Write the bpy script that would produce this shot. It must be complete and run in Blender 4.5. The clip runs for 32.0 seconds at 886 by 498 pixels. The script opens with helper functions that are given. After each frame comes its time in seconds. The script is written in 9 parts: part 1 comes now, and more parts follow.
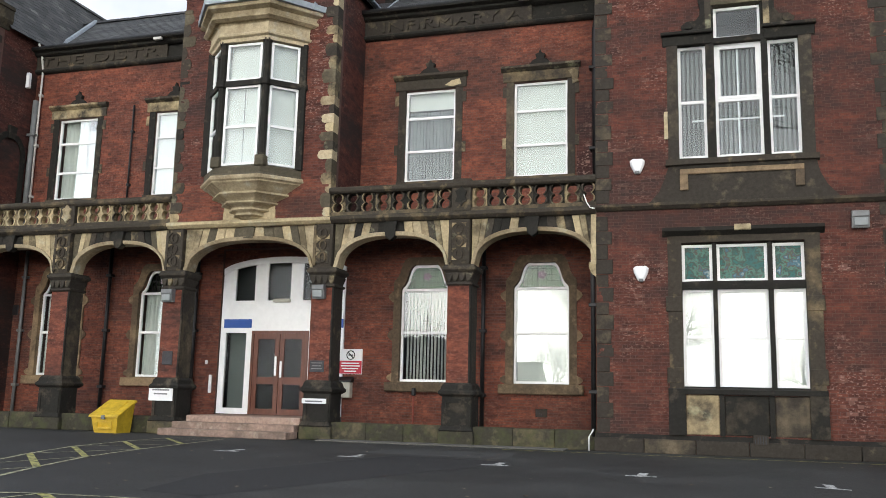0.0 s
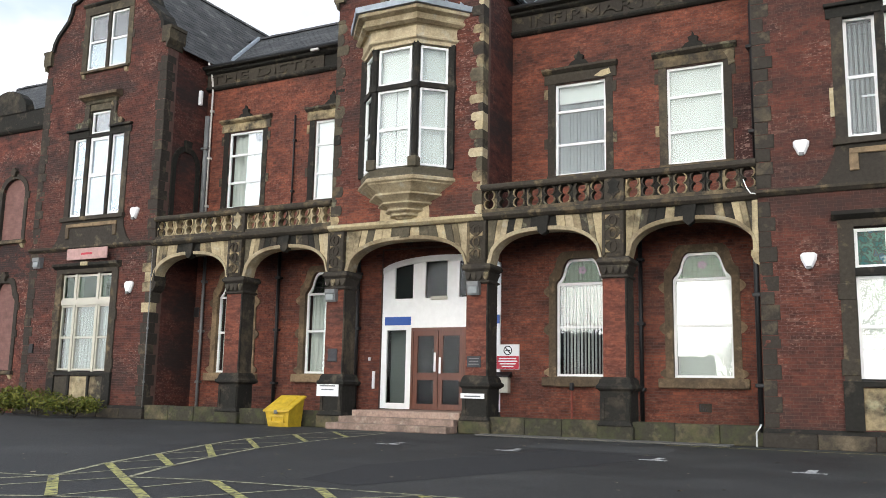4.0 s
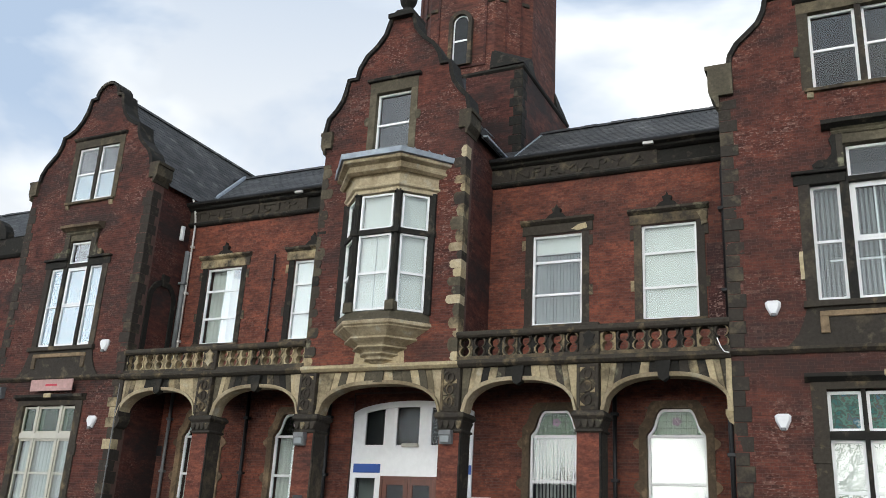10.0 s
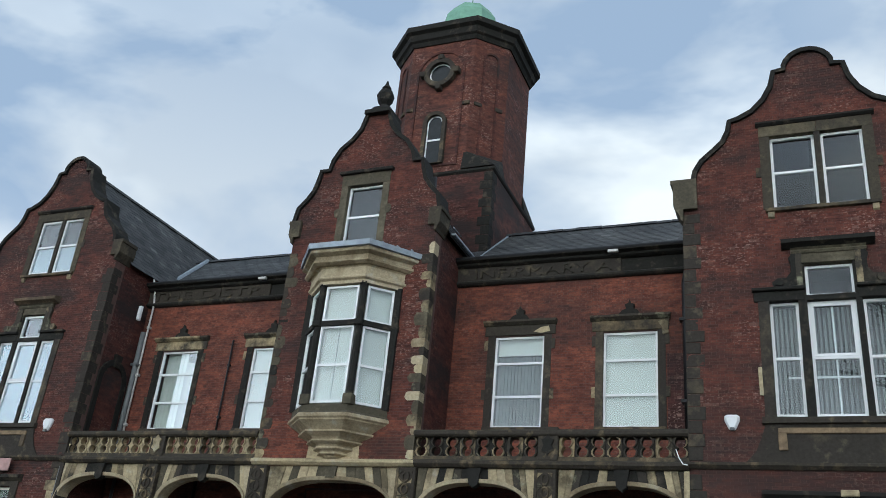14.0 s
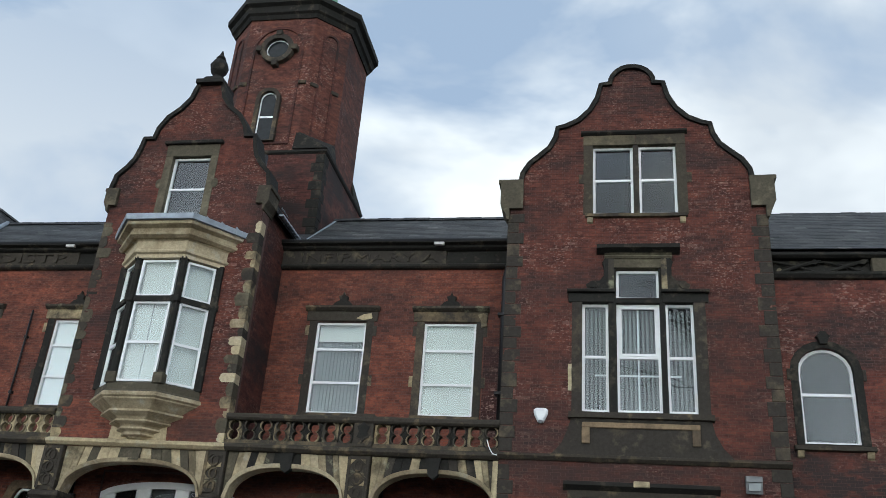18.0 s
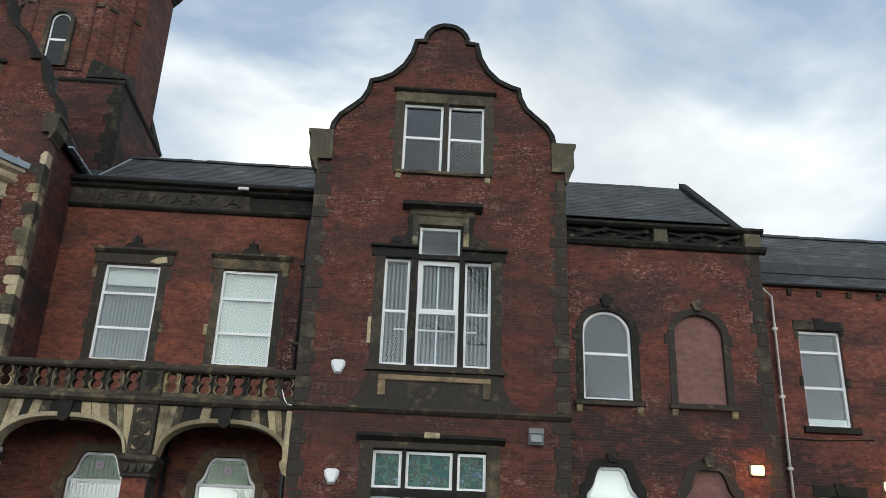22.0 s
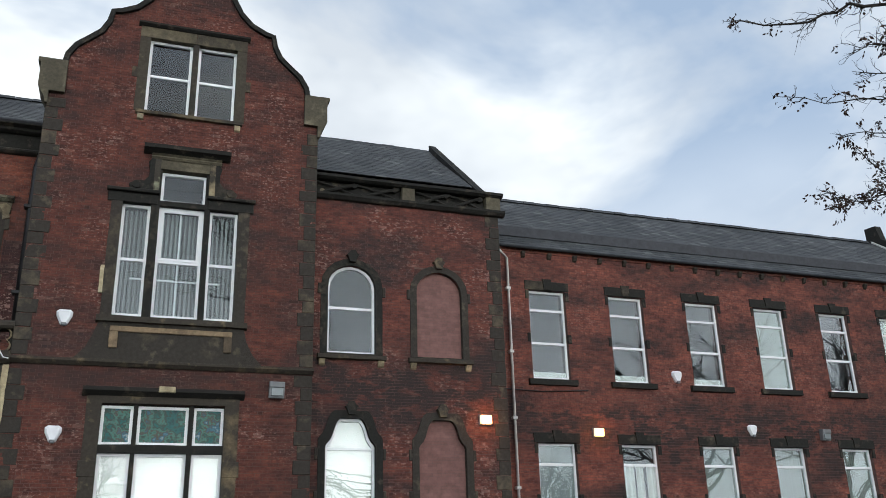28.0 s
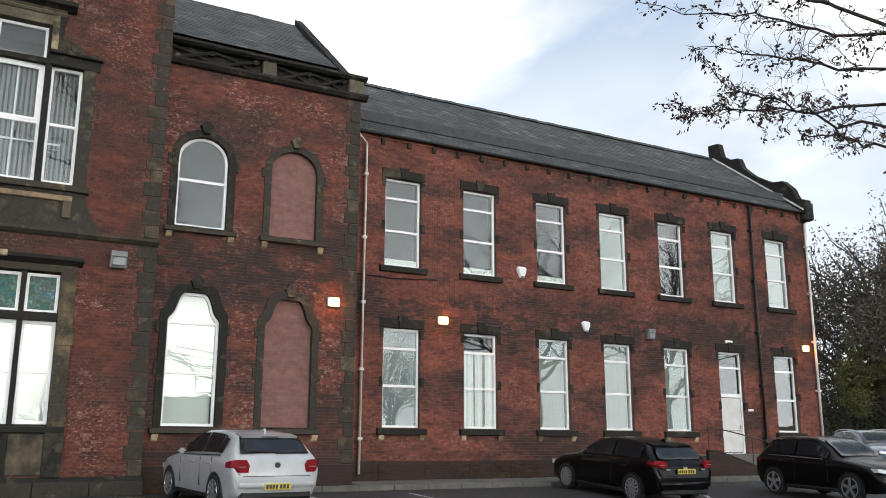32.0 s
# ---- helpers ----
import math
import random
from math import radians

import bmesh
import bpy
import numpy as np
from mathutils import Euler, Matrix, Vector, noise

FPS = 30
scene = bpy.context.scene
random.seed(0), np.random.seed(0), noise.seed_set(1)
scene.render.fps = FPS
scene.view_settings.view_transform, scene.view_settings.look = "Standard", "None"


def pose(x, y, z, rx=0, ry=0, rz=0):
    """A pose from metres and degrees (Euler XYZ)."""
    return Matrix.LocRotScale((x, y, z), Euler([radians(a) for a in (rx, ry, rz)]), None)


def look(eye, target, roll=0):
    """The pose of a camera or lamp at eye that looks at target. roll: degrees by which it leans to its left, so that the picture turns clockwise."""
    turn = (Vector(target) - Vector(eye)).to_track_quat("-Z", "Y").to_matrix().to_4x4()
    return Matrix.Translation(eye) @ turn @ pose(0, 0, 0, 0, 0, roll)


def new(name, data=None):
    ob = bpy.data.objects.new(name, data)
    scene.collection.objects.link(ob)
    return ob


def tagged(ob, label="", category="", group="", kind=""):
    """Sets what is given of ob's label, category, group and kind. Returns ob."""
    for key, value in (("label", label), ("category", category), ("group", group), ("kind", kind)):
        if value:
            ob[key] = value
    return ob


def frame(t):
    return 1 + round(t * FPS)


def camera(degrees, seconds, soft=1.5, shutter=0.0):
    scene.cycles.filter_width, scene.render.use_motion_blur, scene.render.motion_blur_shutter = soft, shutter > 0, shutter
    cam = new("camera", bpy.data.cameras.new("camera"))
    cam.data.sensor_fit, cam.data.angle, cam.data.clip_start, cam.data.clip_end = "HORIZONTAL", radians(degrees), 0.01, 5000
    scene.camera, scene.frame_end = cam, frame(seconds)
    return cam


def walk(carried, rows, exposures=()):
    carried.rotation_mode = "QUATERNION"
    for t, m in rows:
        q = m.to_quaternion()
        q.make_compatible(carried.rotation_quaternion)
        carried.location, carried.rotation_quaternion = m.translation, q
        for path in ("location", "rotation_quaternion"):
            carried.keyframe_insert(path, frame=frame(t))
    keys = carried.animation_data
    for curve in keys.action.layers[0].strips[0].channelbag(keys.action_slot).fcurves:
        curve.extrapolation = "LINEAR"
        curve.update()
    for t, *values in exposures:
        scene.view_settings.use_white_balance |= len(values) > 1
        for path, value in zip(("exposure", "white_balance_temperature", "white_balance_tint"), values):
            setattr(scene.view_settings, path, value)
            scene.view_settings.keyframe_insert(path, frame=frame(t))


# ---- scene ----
cam = camera(53.27, 32.0, soft=0.9)
PATH = [
    (0.0, pose(-0.027, -0.001, 1.100, 99.479, -1.311, 16.792)),
    (0.5, pose(-0.005, 0.014, 1.096, 99.426, -1.214, 18.214)),
    (1.0, pose(0.024, 0.030, 1.091, 99.342, -1.071, 19.820)),
    (1.5, pose(0.059, 0.047, 1.084, 99.303, -1.199, 21.403)),
    (2.0, pose(0.095, 0.059, 1.076, 99.233, -1.605, 23.050)),
    (2.5, pose(0.129, 0.066, 1.067, 99.160, -1.858, 24.537)),
    (3.0, pose(0.157, 0.066, 1.059, 99.072, -1.728, 26.019)),
    (3.5, pose(0.180, 0.060, 1.054, 99.033, -0.899, 27.365)),
    (5.5, pose(0.216, -0.009, 1.105, 100.239, -2.433, 27.152)),
    (6.0, pose(0.217, -0.012, 1.107, 101.329, -2.187, 26.250)),
    (6.5, pose(0.216, -0.013, 1.106, 102.010, -2.420, 25.787)),
    (7.0, pose(0.214, -0.015, 1.105, 103.668, -2.357, 25.982)),
    (7.5, pose(0.209, -0.017, 1.106, 104.703, -2.484, 26.182)),
    (8.0, pose(0.204, -0.019, 1.110, 105.417, -2.310, 26.140)),
    (8.5, pose(0.200, -0.017, 1.119, 106.123, -2.402, 25.951)),
    (9.0, pose(0.199, -0.012, 1.132, 106.868, -3.168, 25.567)),
    (9.5, pose(0.200, -0.003, 1.144, 107.577, -2.799, 25.577)),
    (10.0, pose(0.199, 0.006, 1.154, 108.310, -3.008, 25.370)),
    (10.5, pose(0.192, 0.011, 1.157, 109.053, -2.982, 25.208)),
    (11.0, pose(0.178, 0.012, 1.155, 109.857, -2.891, 25.021)),
    (11.5, pose(0.158, 0.007, 1.149, 110.603, -3.007, 24.664)),
    (12.0, pose(0.135, -0.001, 1.144, 111.434, -3.274, 24.198)),
    (12.5, pose(0.114, -0.011, 1.141, 112.182, -3.199, 23.882)),
    (13.0, pose(0.095, -0.022, 1.141, 113.007, -3.229, 23.448)),
    (13.5, pose(0.076, -0.037, 1.145, 113.796, -4.512, 22.432)),
    (15.5, pose(-0.067, -0.166, 1.213, 116.628, -5.581, 19.409)),
    (16.0, pose(-0.087, -0.162, 1.209, 115.381, -4.652, 16.294)),
    (16.5, pose(-0.107, -0.151, 1.200, 115.058, -4.556, 14.043)),
    (17.0, pose(-0.127, -0.137, 1.192, 115.181, -4.492, 12.603)),
    (17.5, pose(-0.148, -0.122, 1.185, 115.250, -3.958, 11.507)),
    (18.0, pose(-0.170, -0.107, 1.181, 114.819, -3.993, 9.321)),
    (18.5, pose(-0.193, -0.092, 1.179, 114.278, -3.401, 7.183)),
    (19.0, pose(-0.215, -0.078, 1.179, 114.050, -3.287, 5.341)),
    (19.5, pose(-0.236, -0.063, 1.179, 113.864, -3.117, 3.829)),
    (20.0, pose(-0.251, -0.046, 1.178, 113.681, -2.971, 2.254)),
    (20.5, pose(-0.257, -0.027, 1.174, 113.453, -2.367, 0.995)),
    (21.0, pose(-0.249, -0.006, 1.169, 113.185, -2.152, -0.570)),
    (21.5, pose(-0.228, 0.013, 1.161, 112.912, -2.075, -2.113)),
    (22.0, pose(-0.197, 0.028, 1.153, 112.586, -1.953, -3.586)),
    (22.5, pose(-0.161, 0.039, 1.145, 112.338, -2.151, -5.007)),
    (23.0, pose(-0.125, 0.045, 1.137, 112.078, -2.031, -6.485)),
    (23.5, pose(-0.091, 0.049, 1.130, 111.830, -1.701, -7.733)),
    (24.0, pose(-0.062, 0.051, 1.124, 111.573, -1.554, -9.164)),
    (24.5, pose(-0.039, 0.052, 1.120, 111.388, -1.497, -10.534)),
    (25.0, pose(-0.023, 0.052, 1.117, 111.147, -0.639, -11.633)),
    (25.5, pose(-0.014, 0.053, 1.115, 110.930, 0.896, -12.372)),
    (27.5, pose(-0.078, 0.069, 1.118, 110.119, 1.867, -17.670)),
    (28.0, pose(-0.084, 0.069, 1.117, 109.830, 1.550, -19.332)),
    (28.5, pose(-0.086, 0.068, 1.114, 109.491, 1.355, -20.819)),
    (29.0, pose(-0.083, 0.065, 1.109, 108.955, 1.031, -22.402)),
    (29.5, pose(-0.076, 0.063, 1.101, 107.372, 0.715, -23.821)),
    (30.0, pose(-0.065, 0.061, 1.091, 106.453, 0.341, -25.334)),
    (30.5, pose(-0.052, 0.061, 1.080, 105.790, 0.038, -26.722)),
    (31.0, pose(-0.040, 0.061, 1.068, 105.048, 0.409, -27.865)),
    (31.5, pose(-0.030, 0.060, 1.058, 103.902, -0.127, -28.738)),
    (32.0, pose(-0.023, 0.059, 1.050, 102.499, -0.122, -29.318)),
]
walk(cam, PATH, exposures=[
    (0.0, 0.0, 6600, 10), (3.0, 0.15, 6600, 10), (6.0, 0.18, 6550, 10), (9.0, -0.24, 6400, 9), (11.0, -0.34, 6260, 7), (13.0, -0.64, 5930, 5),
    (16.0, -0.6, 5700, 2), (18.0, -0.56, 5960, 5), (20.0, -0.59, 6130, 5), (22.0, -0.57, 6180, 5), (25.0, -0.56, 6030, 6), (28.0, -0.53, 6070, 7), (30.0, -0.47, 6220, 6), (31.0, -0.30, 6400, 7), (32.0, -0.16, 6550, 8)])

# ---- world, sun ----
world = bpy.data.worlds.new("overcast_sky")
scene.world = world
world.use_nodes = True
wn, wl = world.node_tree.nodes, world.node_tree.links
wn.clear()
w_out = wn.new("ShaderNodeOutputWorld")
w_bg = wn.new("ShaderNodeBackground")
w_sky = wn.new("ShaderNodeTexSky")
w_sky.sky_type = "NISHITA"
w_sky.sun_disc = False
w_sky.sun_elevation = radians(36)
w_sky.sun_rotation = radians(200)
w_sky.dust_density = 2.0
w_tc = wn.new("ShaderNodeTexCoord")
w_map = wn.new("ShaderNodeMapping")
w_map.inputs["Scale"].default_value = (1.0, 1.0, 1.9)
w_map.inputs["Location"].default_value = (0.35, 0.1, 0.4)
w_noise = wn.new("ShaderNodeTexNoise")
w_noise.inputs["Scale"].default_value = 2.1
w_noise.inputs["Detail"].default_value = 6.0
w_noise.inputs["Roughness"].default_value = 0.52
w_noise.inputs["Distortion"].default_value = 0.3
w_ramp = wn.new("ShaderNodeValToRGB")
w_ramp.color_ramp.elements[0].position = 0.425
w_ramp.color_ramp.elements[0].color = (0, 0, 0, 1)
w_ramp.color_ramp.elements[1].position = 0.575
w_ramp.color_ramp.elements[1].color = (1, 1, 1, 1)
w_noise2 = wn.new("ShaderNodeTexNoise")
w_noise2.inputs["Scale"].default_value = 3.6
w_noise2.inputs["Detail"].default_value = 4.0
w_ramp2 = wn.new("ShaderNodeValToRGB")
w_ramp2.color_ramp.elements[0].position = 0.38
w_ramp2.color_ramp.elements[0].color = (7.3, 7.5, 7.8, 1)
w_ramp2.color_ramp.elements[1].position = 0.62
w_ramp2.color_ramp.elements[1].color = (11.0, 10.9, 10.6, 1)
w_mix = wn.new("ShaderNodeMix")
w_mix.data_type = "RGBA"
wl.new(w_tc.outputs["Generated"], w_map.inputs["Vector"])
wl.new(w_map.outputs["Vector"], w_noise.inputs["Vector"])
wl.new(w_map.outputs["Vector"], w_noise2.inputs["Vector"])
wl.new(w_noise.outputs["Fac"], w_ramp.inputs["Fac"])
wl.new(w_noise2.outputs["Fac"], w_ramp2.inputs["Fac"])
w_gain = wn.new("ShaderNodeMix")
w_gain.data_type = "RGBA"
w_gain.inputs["Factor"].default_value = 0.75
wl.new(w_sky.outputs["Color"], w_gain.inputs["A"])
w_gain.inputs["B"].default_value = (5.0, 6.05, 7.6, 1)
w_haze = wn.new("ShaderNodeMapRange")
for k_, v_ in (("From Min", 0.34), ("From Max", 0.60), ("To Min", 0.75), ("To Max", -0.25)):
    w_haze.inputs[k_].default_value = v_
w_hsep = wn.new("ShaderNodeSeparateXYZ")
wl.new(w_tc.outputs["Generated"], w_hsep.inputs[0])
wl.new(w_hsep.outputs["Z"], w_haze.inputs["Value"])
w_cf = wn.new("ShaderNodeMath")
w_cf.use_clamp = True
wl.new(w_ramp.outputs["Color"], w_cf.inputs[0])
w_xr = wn.new("ShaderNodeMapRange")
for k_, v_ in (("From Min", -1.0), ("From Max", 1.0), ("To Min", 0.0), ("To Max", 1.0)):
    w_xr.inputs[k_].default_value = v_
wl.new(w_hsep.outputs["X"], w_xr.inputs["Value"])
w_xramp = wn.new("ShaderNodeValToRGB")
for p_, g_ in ((0.20, 0.0), (0.31, 0.06), (0.44, 0.58), (0.55, 1.0), (0.64, 0.74), (0.74, 0.16), (0.92, 0.20)):
    e_ = w_xramp.color_ramp.elements.new(p_)
    e_.color = (g_, g_, g_, 1)
w_xramp.color_ramp.elements.remove(w_xramp.color_ramp.elements[0])
w_xramp.color_ramp.elements.remove(w_xramp.color_ramp.elements[-1])
wl.new(w_xr.outputs["Result"], w_xramp.inputs["Fac"])
w_off = wn.new("ShaderNodeMath")
w_off.operation = "SUBTRACT"
wl.new(w_xramp.outputs["Color"], w_off.inputs[0])
w_off.inputs[1].default_value = 0.5
w_tilt = wn.new("ShaderNodeMath")
wl.new(w_off.outputs[0], w_tilt.inputs[0])
wl.new(w_haze.outputs["Result"], w_tilt.inputs[1])
wl.new(w_tilt.outputs[0], w_cf.inputs[1])
wl.new(w_cf.outputs[0], w_mix.inputs["Factor"])
wl.new(w_gain.outputs["Result"], w_mix.inputs["A"])
wl.new(w_ramp2.outputs["Color"], w_mix.inputs["B"])
w_sep = wn.new("ShaderNodeSeparateXYZ")
wl.new(w_tc.outputs["Generated"], w_sep.inputs[0])
w_el = wn.new("ShaderNodeMapRange")
w_el.interpolation_type = "SMOOTHERSTEP"
for k_, v_ in (("From Min", 0.21), ("From Max", 0.09), ("To Min", 0.0), ("To Max", 1.0)):
    w_el.inputs[k_].default_value = v_
wl.new(w_sep.outputs["Z"], w_el.inputs["Value"])
w_dx = wn.new("ShaderNodeMath")
w_dx.operation = "SUBTRACT"
wl.new(w_sep.outputs["X"], w_dx.inputs[0])
w_dx.inputs[1].default_value = 0.03
w_abs = wn.new("ShaderNodeMath")
w_abs.operation = "ABSOLUTE"
wl.new(w_dx.outputs[0], w_abs.inputs[0])
w_side = wn.new("ShaderNodeMapRange")
w_side.interpolation_type = "SMOOTHSTEP"
for k_, v_ in (("From Min", 0.46), ("From Max", 0.20), ("To Min", 0.0), ("To Max", 1.0)):
    w_side.inputs[k_].default_value = v_
wl.new(w_abs.outputs[0], w_side.inputs["Value"])
w_south = wn.new("ShaderNodeMath")
w_south.operation = "LESS_THAN"
wl.new(w_sep.outputs["Y"], w_south.inputs[0])
w_south.inputs[1].default_value = 0.0
w_az = wn.new("ShaderNodeMath")
w_az.operation = "MULTIPLY"
wl.new(w_side.outputs["Result"], w_az.inputs[0])
wl.new(w_south.outputs[0], w_az.inputs[1])
w_gl = wn.new("ShaderNodeMath")
w_gl.operation = "MULTIPLY"
wl.new(w_el.outputs["Result"], w_gl.inputs[0])
wl.new(w_az.outputs[0], w_gl.inputs[1])
# clear bright strip of sky low in the south, where the hidden sun stands
w_low = wn.new("ShaderNodeMix")
w_low.data_type = "RGBA"
w_low.inputs["B"].default_value = (75, 73, 68, 1)
wl.new(w_gl.outputs[0], w_low.inputs["Factor"])
# the southern sky is thinner and brighter than the north
w_el2 = wn.new("ShaderNodeMapRange")
w_el2.interpolation_type = "SMOOTHSTEP"
for k_, v_ in (("From Min", 0.46), ("From Max", 0.14), ("To Min", 0.0), ("To Max", 1.0)):
    w_el2.inputs[k_].default_value = v_
wl.new(w_sep.outputs["Z"], w_el2.inputs["Value"])
w_side2 = wn.new("ShaderNodeMapRange")
w_side2.interpolation_type = "SMOOTHSTEP"
for k_, v_ in (("From Min", 0.97), ("From Max", 0.70), ("To Min", 0.0), ("To Max", 1.0)):
    w_side2.inputs[k_].default_value = v_
wl.new(w_abs.outputs[0], w_side2.inputs["Value"])
w_az2 = wn.new("ShaderNodeMath")
w_az2.operation = "MULTIPLY"
wl.new(w_side2.outputs["Result"], w_az2.inputs[0])
wl.new(w_south.outputs[0], w_az2.inputs[1])
w_gl2 = wn.new("ShaderNodeMath")
w_gl2.operation = "MULTIPLY"
wl.new(w_el2.outputs["Result"], w_gl2.inputs[0])
wl.new(w_az2.outputs[0], w_gl2.inputs[1])
w_broad = wn.new("ShaderNodeMix")
w_broad.data_type = "RGBA"
w_broad.inputs["B"].default_value = (19, 19.4, 20, 1)
wl.new(w_gl2.outputs[0], w_broad.inputs["Factor"])
wl.new(w_mix.outputs["Result"], w_broad.inputs["A"])
# brightest towards the south-west
w_west = wn.new("ShaderNodeMapRange")
w_west.interpolation_type = "SMOOTHSTEP"
for k_, v_ in (("From Min", -0.42), ("From Max", -0.66), ("To Min", 0.0), ("To Max", 1.0)):
    w_west.inputs[k_].default_value = v_
wl.new(w_sep.outputs["X"], w_west.inputs["Value"])
w_wf = wn.new("ShaderNodeMath")
w_wf.operation = "MULTIPLY"
wl.new(w_west.outputs["Result"], w_wf.inputs[0])
wl.new(w_gl2.outputs[0], w_wf.inputs[1])
w_wmix = wn.new("ShaderNodeMix")
w_wmix.data_type = "RGBA"
w_wmix.inputs["B"].default_value = (40, 42, 46, 1)
# Glow is cut near the horizon to dim the west ground panes.
w_west_cut = wn.new("ShaderNodeMapRange")
w_west_cut.interpolation_type = "SMOOTHSTEP"
for k_, v_ in (("From Min", 0.10), ("From Max", 0.18)):
    w_west_cut.inputs[k_].default_value = v_
wl.new(w_sep.outputs["Z"], w_west_cut.inputs["Value"])
w_wg = wn.new("ShaderNodeMath")
w_wg.operation = "MULTIPLY"
wl.new(w_wf.outputs[0], w_wg.inputs[0])
wl.new(w_west_cut.outputs["Result"], w_wg.inputs[1])
wl.new(w_wg.outputs[0], w_wmix.inputs["Factor"])
wl.new(w_broad.outputs["Result"], w_wmix.inputs["A"])
wl.new(w_wmix.outputs["Result"], w_low.inputs["A"])
wl.new(w_low.outputs["Result"], w_bg.inputs["Color"])
w_bg.inputs["Strength"].default_value = 0.15
wl.new(w_bg.outputs["Background"], w_out.inputs["Surface"])

sun = new("sun", bpy.data.lights.new("sun", "SUN"))
sun.data.energy = 0.66
sun.data.angle = radians(14)
sun.data.color = (1.0, 0.95, 0.87)
sun.matrix_world = look((10, -20, 30), (0, 20, 0))


# ---- materials ----
def mat_base(name):
    m = bpy.data.materials.new(name)
    m.use_nodes = True
    nt = m.node_tree
    return m, nt, nt.nodes["Principled BSDF"], nt.nodes.new, nt.links.new


def setin(node, **kw):
    for k, v in kw.items():
        node.inputs[k.replace("_", " ")].default_value = v
    return node


def noise_node(nt, scale, detail=4.0, rough=0.55, vec=None):
    n = nt.nodes.new("ShaderNodeTexNoise")
    setin(n, Scale=scale, Detail=detail, Roughness=rough)
    if vec is not None:
        nt.links.new(vec, n.inputs["Vector"])
    return n


def ramp_node(nt, fac, stops):
    r = nt.nodes.new("ShaderNodeValToRGB")
    cr = r.color_ramp
    while len(cr.elements) < len(stops):
        cr.elements.new(0.5)
    for e, (p, c) in zip(cr.elements, stops):
        e.position = p
        e.color = (*c, 1) if len(c) == 3 else c
    nt.links.new(fac, r.inputs["Fac"])
    return r


def mix_col(nt, fac, a, b, mode="MIX"):
    n = nt.nodes.new("ShaderNodeMix")
    n.data_type = "RGBA"
    n.blend_type = mode
    for sock, v in (("Factor", fac), ("A", a), ("B", b)):
        s = n.inputs[sock]
        if hasattr(v, "is_output"):
            nt.links.new(v, s)
        elif sock == "Factor":
            s.default_value = v
        else:
            s.default_value = (*v, 1)
    return n.outputs["Result"]


def bump_node(nt, height, strength, dist, b):
    n = nt.nodes.new("ShaderNodeBump")
    setin(n, Strength=strength, Distance=dist)
    nt.links.new(height, n.inputs["Height"])
    nt.links.new(n.outputs["Normal"], b.inputs["Normal"])
    return n


def world_pos(nt):
    return nt.nodes.new("ShaderNodeNewGeometry").outputs["Position"]


def mat_plain(name, col, rough=0.5, metal=0.0, var=0.12, scale=6.0, bump=0.05, spec=0.5):
    """A painted, moulded or metal surface with faint mottling and relief."""
    m, nt, b, N, L = mat_base(name)
    p = world_pos(nt)
    n = noise_node(nt, scale, 5, 0.6, p)
    r = ramp_node(nt, n.outputs["Fac"], [(0.3, tuple(c * (1 - var) for c in col)), (0.7, tuple(min(1, c * (1 + var)) for c in col))])
    L(r.outputs["Color"], b.inputs["Base Color"])
    n2 = noise_node(nt, scale * 9, 3, 0.6, p)
    r2 = ramp_node(nt, n2.outputs["Fac"], [(0.3, (rough * 0.8,) * 3), (0.7, (min(1, rough * 1.2),) * 3)])
    L(r2.outputs["Color"], b.inputs["Roughness"])
    setin(b, Metallic=metal)
    b.inputs["Specular IOR Level"].default_value = spec
    if bump:
        bump_node(nt, n2.outputs["Fac"], bump, 0.01, b)
    return m


